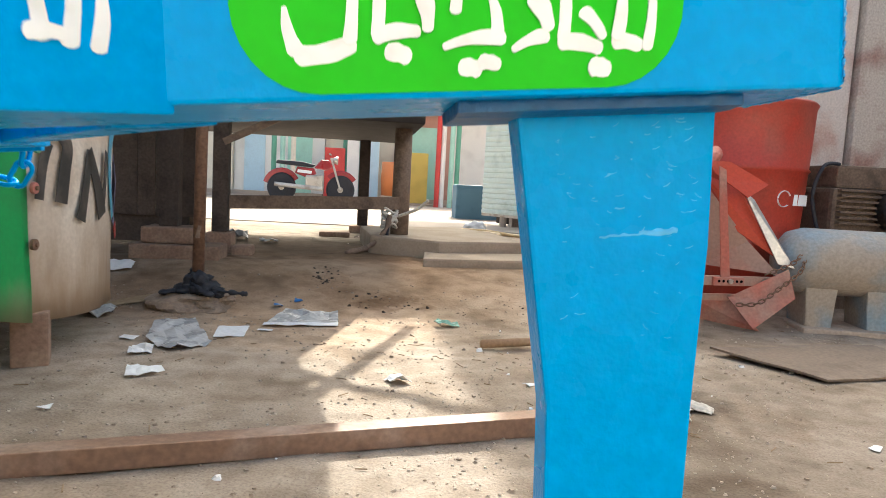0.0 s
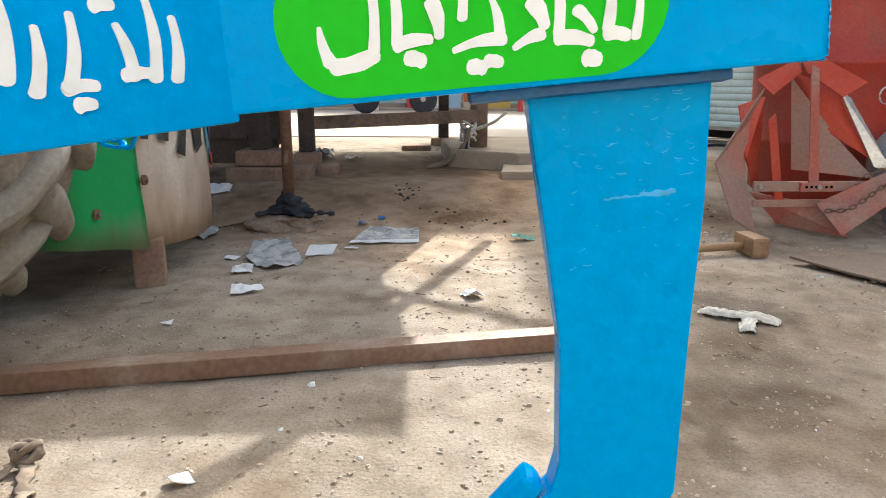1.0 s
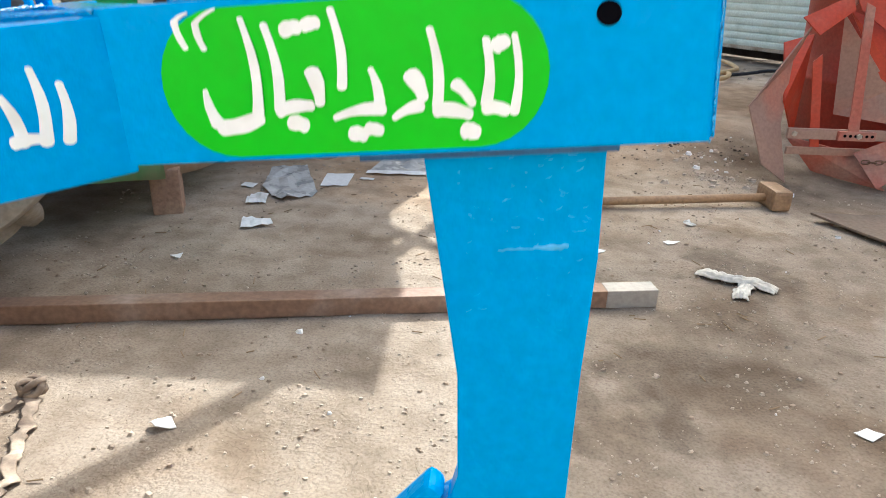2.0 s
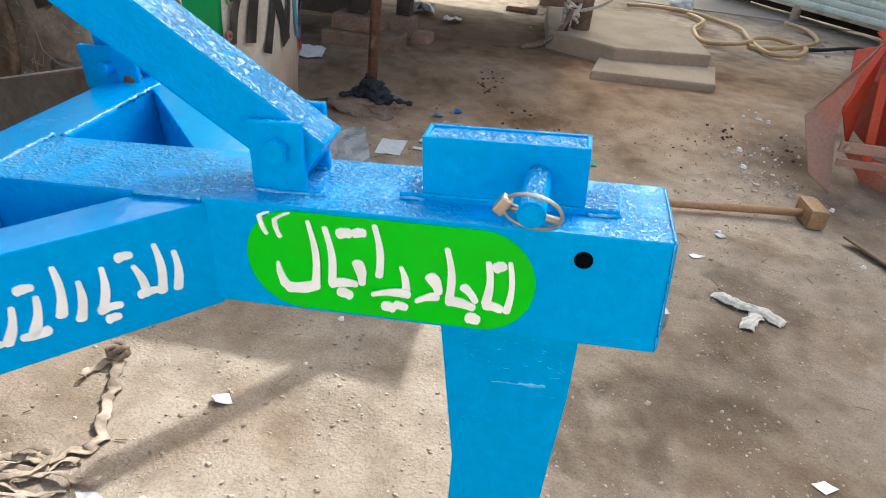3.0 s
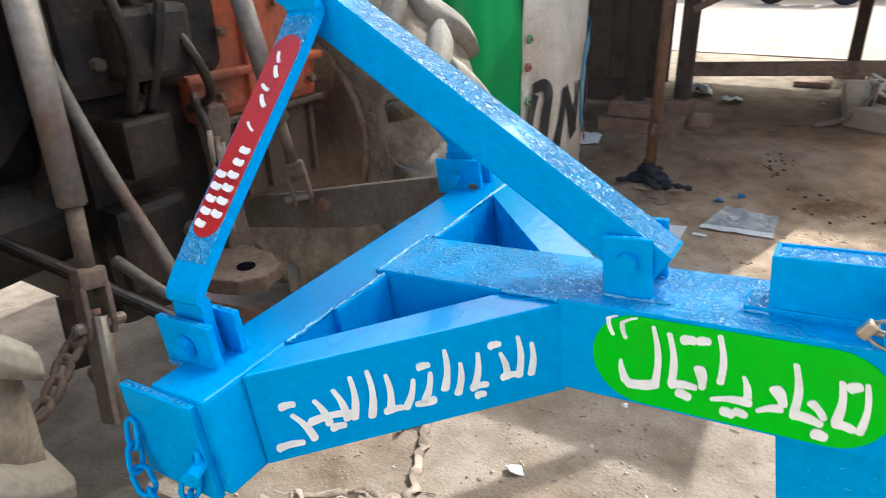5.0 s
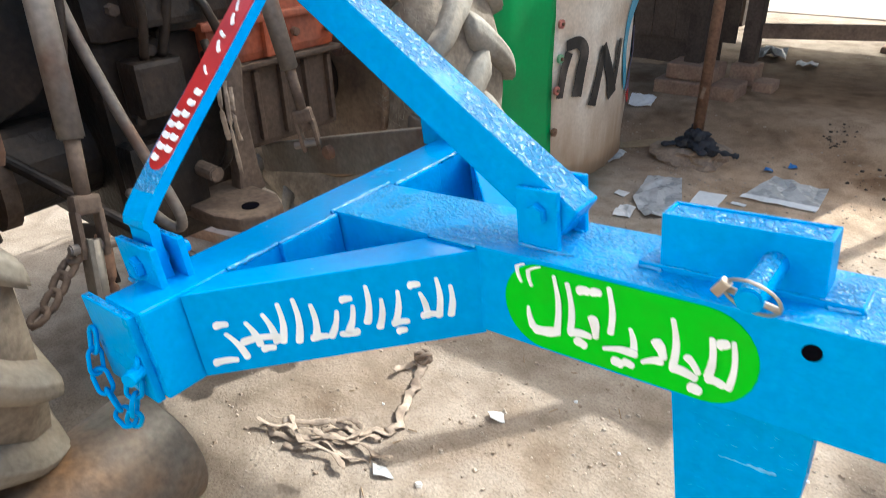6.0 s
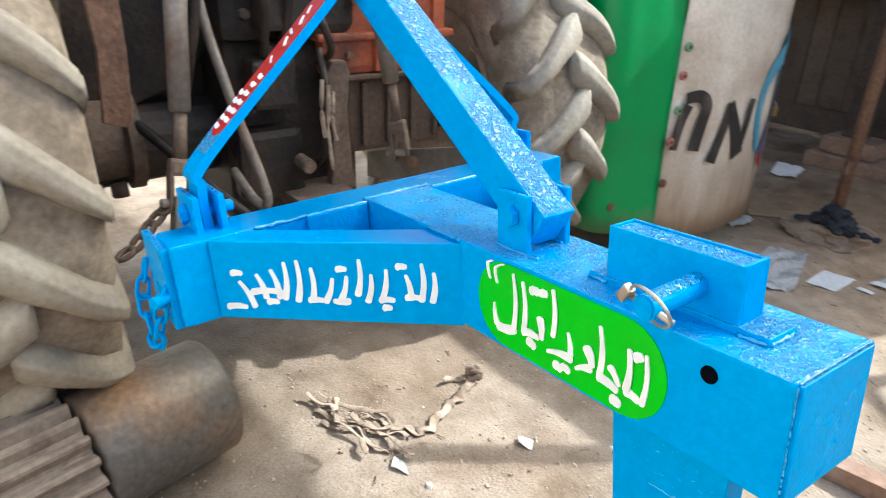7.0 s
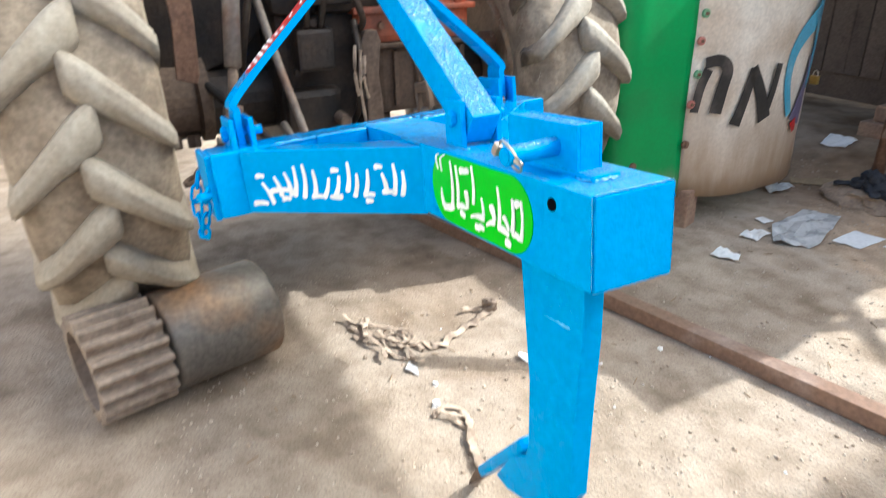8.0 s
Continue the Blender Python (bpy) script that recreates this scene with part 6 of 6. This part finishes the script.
strap = thing("strap_bundle", "tangled dusty cloth strap lying on the earth", "strap", Matrix.Identity(4))
LONG_STRAPS = [[(-0.96, 0.59), (-0.9, 0.5), (-0.87, 0.42), (-0.82, 0.33), (-0.81, 0.28), (-0.86, 0.24), (-0.93, 0.2)], [(-1.0, 0.5), (-0.98, 0.56), (-0.955, 0.6)],
               [(-1.14, 0.09), (-1.08, 0.12), (-1.02, 0.1), (-0.97, 0.16), (-0.93, 0.18)], [(-1.12, 0.06), (-1.05, 0.06), (-0.99, 0.1), (-0.95, 0.17), (-0.86, 0.19)]]
SHORT_STRAPS = [[(-0.97, 0.15), (-0.88, 0.17), (-0.8, 0.18), (-0.73, 0.19)], [(-0.96, 0.2), (-0.9, 0.24), (-0.87, 0.2), (-0.91, 0.14), (-0.98, 0.13)], [(-0.95, 0.13), (-0.86, 0.12), (-0.78, 0.15)],
                [(-1.1, 0.1), (-1.0, 0.17), (-0.92, 0.22)], [(-1.16, 0.05), (-1.06, 0.09), (-0.97, 0.08), (-0.86, 0.1), (-0.8, 0.08)], [(-1.02, 0.04), (-0.95, 0.09), (-0.9, 0.15), (-0.84, 0.22), (-0.8, 0.24)]]
for k, line in enumerate(LONG_STRAPS + SHORT_STRAPS):
    pts = smooth_line([(x, y, earth(x, y) + 0.01 + 0.008 * (k % 3)) for x, y in line], 7)
    for i, p in enumerate(pts):
        p.z += 0.006 * math.sin(i * 0.8 + k)
        p.x += 0.006 * math.sin(i * 0.9 + 2 * k)
        p.y += 0.005 * math.sin(i * 0.63 + 5 * k)
    part("strap", sweep(pts, 0.016 if k == 0 else 0.0085, 8, flat=0.18, jitter=0.4, side=(0.7 * math.sin(2 * k), 0.5 * math.cos(3 * k), 1)), STRAP, strap, smooth=True)
kn = bmesh.new()
for k in range(3):
    sweep([(-0.955 + 0.022 * math.cos(a), 0.6 + 0.016 * math.sin(a + k), 0.03 + 0.016 * math.sin(a * 1.0 + 2 * k)) for a in np.linspace(0, math.tau, 12, endpoint=False)], 0.009, 6, closed=True, bm=kn)
part("knot", kn, STRAP, strap, smooth=True)

loose = thing("loose_strap", "short pale cloth strap end lying by the blue leg", "strap", Matrix.Identity(4))
for n_, line in enumerate(([(-0.46, 0.1), (-0.487, 0.15), (-0.45, 0.19), (-0.39, 0.187), (-0.36, 0.17), (-0.41, 0.15)], [(-0.39, 0.187), (-0.34, 0.165), (-0.29, 0.143), (-0.23, 0.125), (-0.17, 0.11)], [(-0.47, 0.12), (-0.43, 0.15), (-0.4, 0.185)])):
    pts = smooth_line([(x, y, earth(x, y) + 0.009 + 0.006 * n_) for x, y in line], 6)
    part("strap", sweep(pts, 0.014 if n_ == 1 else 0.009, 8, flat=0.22, jitter=0.35, side=(0.2, 0.1, 1)), STRAP, loose, smooth=True)

# crumbs of earth, chips and droppings
def crumbs(name, count, area, size, material, label, seed, clump=None):
    r = random.Random(seed)
    verts, faces = [], []
    for _ in range(count):
        if clump:
            cx, cy, cr = clump[r.randrange(len(clump))]
            x, y = r.gauss(cx, cr), r.gauss(cy, cr)
        else:
            x, y = r.uniform(area[0], area[1]), r.uniform(area[2], area[3])
            if noise.noise((x * 2.6, y * 2.6, seed)) + 0.5 * noise.noise((x * 8, y * 8, seed)) < r.uniform(-0.35, 0.3):
                continue
        s = size * (0.35 + r.random() ** 3 * 1.6)
        z = earth(x, y) + s * 0.12
        base = len(verts)
        a0 = r.random() * 6
        for k in range(5):
            a = a0 + k * math.tau / 5
            q = s * r.uniform(0.6, 1.15)
            verts.append((x + q * math.cos(a), y + q * math.sin(a) * 0.8, z - s * 0.2))
        for k in range(5):
            a = a0 + 0.5 + k * math.tau / 5
            q = s * r.uniform(0.3, 0.75)
            verts.append((x + q * math.cos(a), y + q * math.sin(a) * 0.8, z + s * r.uniform(0.25, 0.6)))
        for k in range(5):
            faces.append((base + k, base + (k + 1) % 5, base + 5 + (k + 1) % 5, base + 5 + k))
        faces.append(tuple(base + 5 + k for k in range(5)))
    me = bpy.data.meshes.new(name)
    me.from_pydata(verts, [], faces)
    me.materials.append(material)
    return tagged(new(name, me), label, "debris", kind="stuff")


CRUMB = mat("earth_crumb", (0.46, 0.385, 0.31), 0.95, spots=(0.37, 0.295, 0.23), spot_scale=3, spot_amount=0.7, grain=0.2, bump=0.3)
FLAKE = mat("earth_flake", (0.36, 0.285, 0.22), 0.95, spots=(0.24, 0.18, 0.13), spot_scale=3, spot_amount=0.9, grain=0.2, bump=0.3)
DUNG = mat("dark_droppings", (0.05, 0.035, 0.025), 0.9, grain=0.2)
crumbs("earth_flakes", 5200, (-1.6, 2.6, -0.7, 3.6), 0.0065, FLAKE, "darker flakes of trodden earth scattered in patches", 9)
crumbs("earth_crumbs", 14000, (-1.6, 2.6, -0.7, 2.9), 0.0045, CRUMB, "loose crumbs of dry earth on the yard", 5)
crumbs("earth_lumps", 190, None, 0.0078, CRUMB, "clods of dry earth in small heaps", 6, [(-0.33, 0.62, 0.06), (0.2, 0.7, 0.2), (-0.7, 0.3, 0.2), (0.9, 1.9, 0.4), (-0.3, 0.75, 0.08), (-0.85, 1.6, 0.15), (0.7, 1.0, 0.35), (1.2, 0.9, 0.4), (1.0, 2.6, 0.4), (-0.4, 0.35, 0.12)])
crumbs("droppings", 240, None, 0.0085, DUNG, "scattered dark goat droppings", 7, [(-0.3, 3.5, 0.04), (-0.31, 3.68, 0.05), (0.0, 3.24, 0.12), (0.15, 3.14, 0.1), (1.17, 3.42, 0.05), (1.3, 3.2, 0.14), (1.5, 3.33, 0.07), (0.85, 3.25, 0.15)])
crumbs("stone_chips", 240, None, 0.016, CRUMB, "pale stone chips and rubble along the shed", 8, [(1.2, 3.0, 0.12), (1.35, 2.9, 0.1), (2.2, 6.4, 0.5), (1.9, 6.9, 0.4), (1.25, 3.3, 0.15), (0.5, 5.9, 0.4)])
crumbs("plaster_bits", 60, None, 0.014, PAPER, "white plaster bits and torn scraps in the dirt", 12, [(1.33, 3.05, 0.07), (1.3, 3.3, 0.1), (1.45, 3.5, 0.15), (0.3, 0.75, 0.5), (0.9, 2.0, 0.6)])
twigs = bmesh.new()
r = random.Random(11)
for _ in range(150):
    x, y, a, l = r.uniform(-1.5, 2.3), r.uniform(-0.5, 2.9), r.random() * 6.28, r.uniform(0.015, 0.05)
    p = Vector((x, y, earth(x, y) + 0.004))
    rod(p, p + Vector((l * math.cos(a), l * math.sin(a), 0.003)), 0.0018, 5, bm=twigs)
solo("straw_bits", twigs, mat("straw", (0.25, 0.17, 0.1), 0.9), "bits of straw and twigs on the earth", "debris", kind="stuff")

# ---- street beyond: motorbike and shop fronts ----
bike = thing("motorbike", "parked red motorbike with a black seat", "motorbike", pose(-1.2, 14.2, 0.172) @ Matrix.Diagonal((1.02, 1.02, 1.06, 1)))
for x, nm in ((-0.62, "rear_wheel"), (0.62, "front_wheel")):
    w = new(nm)
    w.parent = bike
    w.matrix_local = pose(x, 0, 0.3)
    part("tyre", lathe([(-0.04, 0.25), (-0.045, 0.28), (0, 0.305), (0.045, 0.28), (0.04, 0.25)], 28), BLACK_CLOTH, w, smooth=True)
    part("rim", lathe([(-0.02, 0.22), (-0.03, 0.255), (0.03, 0.255), (0.02, 0.22)], 28), STEEL, w, smooth=True)
    part("hub", rod((0, -0.06, 0), (0, 0.06, 0), 0.06, 14), STEEL, w)
    for k in range(8):
        part("spoke", rod((0, 0, 0), (0.23 * math.cos(k * 0.785), 0, 0.23 * math.sin(k * 0.785)), 0.006, 5), STEEL, w)
MRED = mat("motorbike_red", (0.3, 0.012, 0.02), 0.3, coat=0.4, spots=(0.2, 0.015, 0.02))
part("tank", prism([(0.05, 0.72), (0.2, 0.9), (0.36, 0.9), (0.46, 0.76), (0.3, 0.68)], 0.22, 0.03, m=pose(0, -0.11, 0)), MRED, bike)
part("side_panel", prism([(-0.35, 0.6), (-0.3, 0.74), (0.05, 0.72), (0.1, 0.6), (-0.1, 0.52)], 0.2, 0.02, m=pose(0, -0.1, 0)), MRED, bike)
part("panel_stripe", prism([(-0.3, 0.62), (-0.28, 0.68), (0.02, 0.66), (0.0, 0.6)], 0.005, m=pose(0, -0.106, 0)), WHITE_PAINT, bike)
part("seat", prism([(-0.75, 0.78), (-0.72, 0.85), (-0.2, 0.84), (0.08, 0.79), (0.02, 0.73), (-0.5, 0.76)], 0.24, 0.03, m=pose(0, -0.12, 0)), BLACK_CLOTH, bike)
part("rear_fender", sweep([(-0.62 + 0.34 * math.cos(a), 0, 0.3 + 0.34 * math.sin(a)) for a in np.linspace(0.5, 2.9, 10)], 0.06, 6, flat=0.2, side=(0, 1, 0)), MRED, bike)
part("front_fender", sweep([(0.62 + 0.34 * math.cos(a), 0, 0.3 + 0.34 * math.sin(a)) for a in np.linspace(0.6, 2.4, 8)], 0.06, 6, flat=0.2, side=(0, 1, 0)), MRED, bike)
part("engine", box((-0.12, -0.13, 0.28), (0.25, 0.13, 0.58), 0.04), STEEL, bike)
part("exhaust", rod((0.25, -0.15, 0.3), (-0.75, -0.17, 0.36), 0.045, 12), STEEL, bike)
for y in (-0.08, 0.08):
    part("fork", rod((0.62, y, 0.3), (0.4, y, 0.95), 0.022, 10), STEEL, bike)
part("handlebar", rod((0.38, -0.33, 1.02), (0.38, 0.33, 1.02), 0.016, 8), STEEL, bike)
part("headlight", lathe([(0.0, 0.02), (0.0, 0.09), (-0.1, 0.06), (-0.12, 0.02)], 18, "X", m=pose(0.55, 0, 0.9)), STEEL, bike, smooth=True)

paints = {"grey_white": (0.8, 0.79, 0.76), "shop_red": (0.65, 0.07, 0.06), "pale_blue": (0.5, 0.68, 0.8), "shop_yellow": (0.7, 0.52, 0.12), "shop_green": (0.12, 0.35, 0.25), "rose_brick": (0.45, 0.25, 0.2), "cream": (0.75, 0.69, 0.57), "barrel_orange": (0.6, 0.2, 0.06), "mint": (0.4, 0.68, 0.58)}
PM = {k: mat(k, v, 0.6, grain=0.12, spot_scale=2) for k, v in paints.items()}
for x0, x1, z1, key, y in ((-7.0, -3.4, 3.2, "cream", 16.9), (-3.39, -2.35, 2.7, "grey_white", 17.1), (-2.34, -1.1, 2.6, "grey_white", 17.0), (-1.09, 0.75, 2.7, "cream", 17.2), (0.76, 2.2, 2.6, "rose_brick", 17.0), (2.21, 6.0, 3.0, "grey_white", 17.1), (6.02, 12.0, 3.4, "cream", 17.0), (-14.0, -7.02, 3.3, "rose_brick", 17.1)):
    shop = thing("shop_front", "small painted roadside shop across the street", "shop", Matrix.Identity(4), group="shops across the street")
    part("shop_wall", box((x0, y, 0.1), (x1, y + 2.5, z1), 0.01), PM[key], shop)
    part("shop_roof", box((x0 - 0.05, y - 0.5, z1), (x1 + 0.05, y + 2.6, z1 + 0.1), 0.01), CEMENT, shop)
    mid = (x0 + x1) / 2
    wd = min(0.5, (x1 - x0) / 4)
    part("shop_door", box((mid - wd, y - 0.04, 0.2), (mid + wd, y - 0.005, 2.2), 0.005), PM[("shop_red", "pale_blue", "shop_green", "mint")[int(abs(x0) * 10) % 4]], shop)
    part("shop_sill", box((x0, y - 0.35, 0.1), (x1, y - 0.01, 0.32), 0.01), CEMENT, shop)
for x0, x1, z0, z1, key, nm, lab in ((-1.05, -0.55, 0.22, 1.5, "shop_red", "door_leaf", "plain red door leaf standing open"), (-0.5, -0.2, 0.22, 1.8, "grey_white", "door_leaf", "pale door leaf standing open"), (-0.19, 0.3, 0.22, 1.8, "pale_blue", "door_leaf", "pale blue door leaf standing open"), (1.0, 1.55, 0.22, 1.5, "shop_yellow", "cabinet", "yellow metal cabinet on the pavement")):
    solo(nm, box((x0, 16.3, z0), (x1, 16.55, z1), 0.02), PM[key], lab, nm.split("_")[0])
for k, (x, key) in enumerate(((1.72, "shop_red"), (1.84, "grey_white"), (2.05, "mint"), (2.2, "shop_green"), (-2.2, "shop_green"), (-2.0, "mint"), (-1.75, "cream"))):
    solo("painted_pipe", rod((x, 15.6, 0.14), (x, 15.6, 2.6), 0.06, 12), PM[key], "tall painted pipe standing before the shops", "pipe", group="painted pipes")
barrel = lathe([(0.0, 0.02), (0.0, 0.24), (0.4, 0.26), (0.8, 0.24), (0.8, 0.02)], 24, "Z")
solo("water_barrel", barrel, PM["barrel_orange"], "orange plastic barrel before the shops", "barrel", at=pose(0.6, 15.4, 0.4), smooth=True)
solo("barrel_stand", box((0.35, 15.15, 0.12), (0.85, 15.65, 0.4), 0.01), CEMENT, "cement block under a barrel", "block")
solo("blue_chest", box((1.5, 10.6, 0.14), (2.4, 11.1, 0.75), 0.02), mat("faded_blue_chest", (0.08, 0.18, 0.25), 0.6), "faded blue metal chest behind the steps", "chest")
solo("street", box((-30.0, 7.7, 0.0), (30.0, 15.98, 0.172), 0.01), mat("dusty_pale_road", (0.36, 0.3, 0.25), 0.95, spots=(0.3, 0.24, 0.19), spot_scale=1.5, grain=0.12, bump=0.3), "dusty pale street in full sun", "street", kind="structure")
solo("plinth", box((-8.0, 16.0, 0.05), (8.0, 16.62, 0.22), 0.02), CEMENT, "low cement plinth along the shops", "plinth", kind="structure")
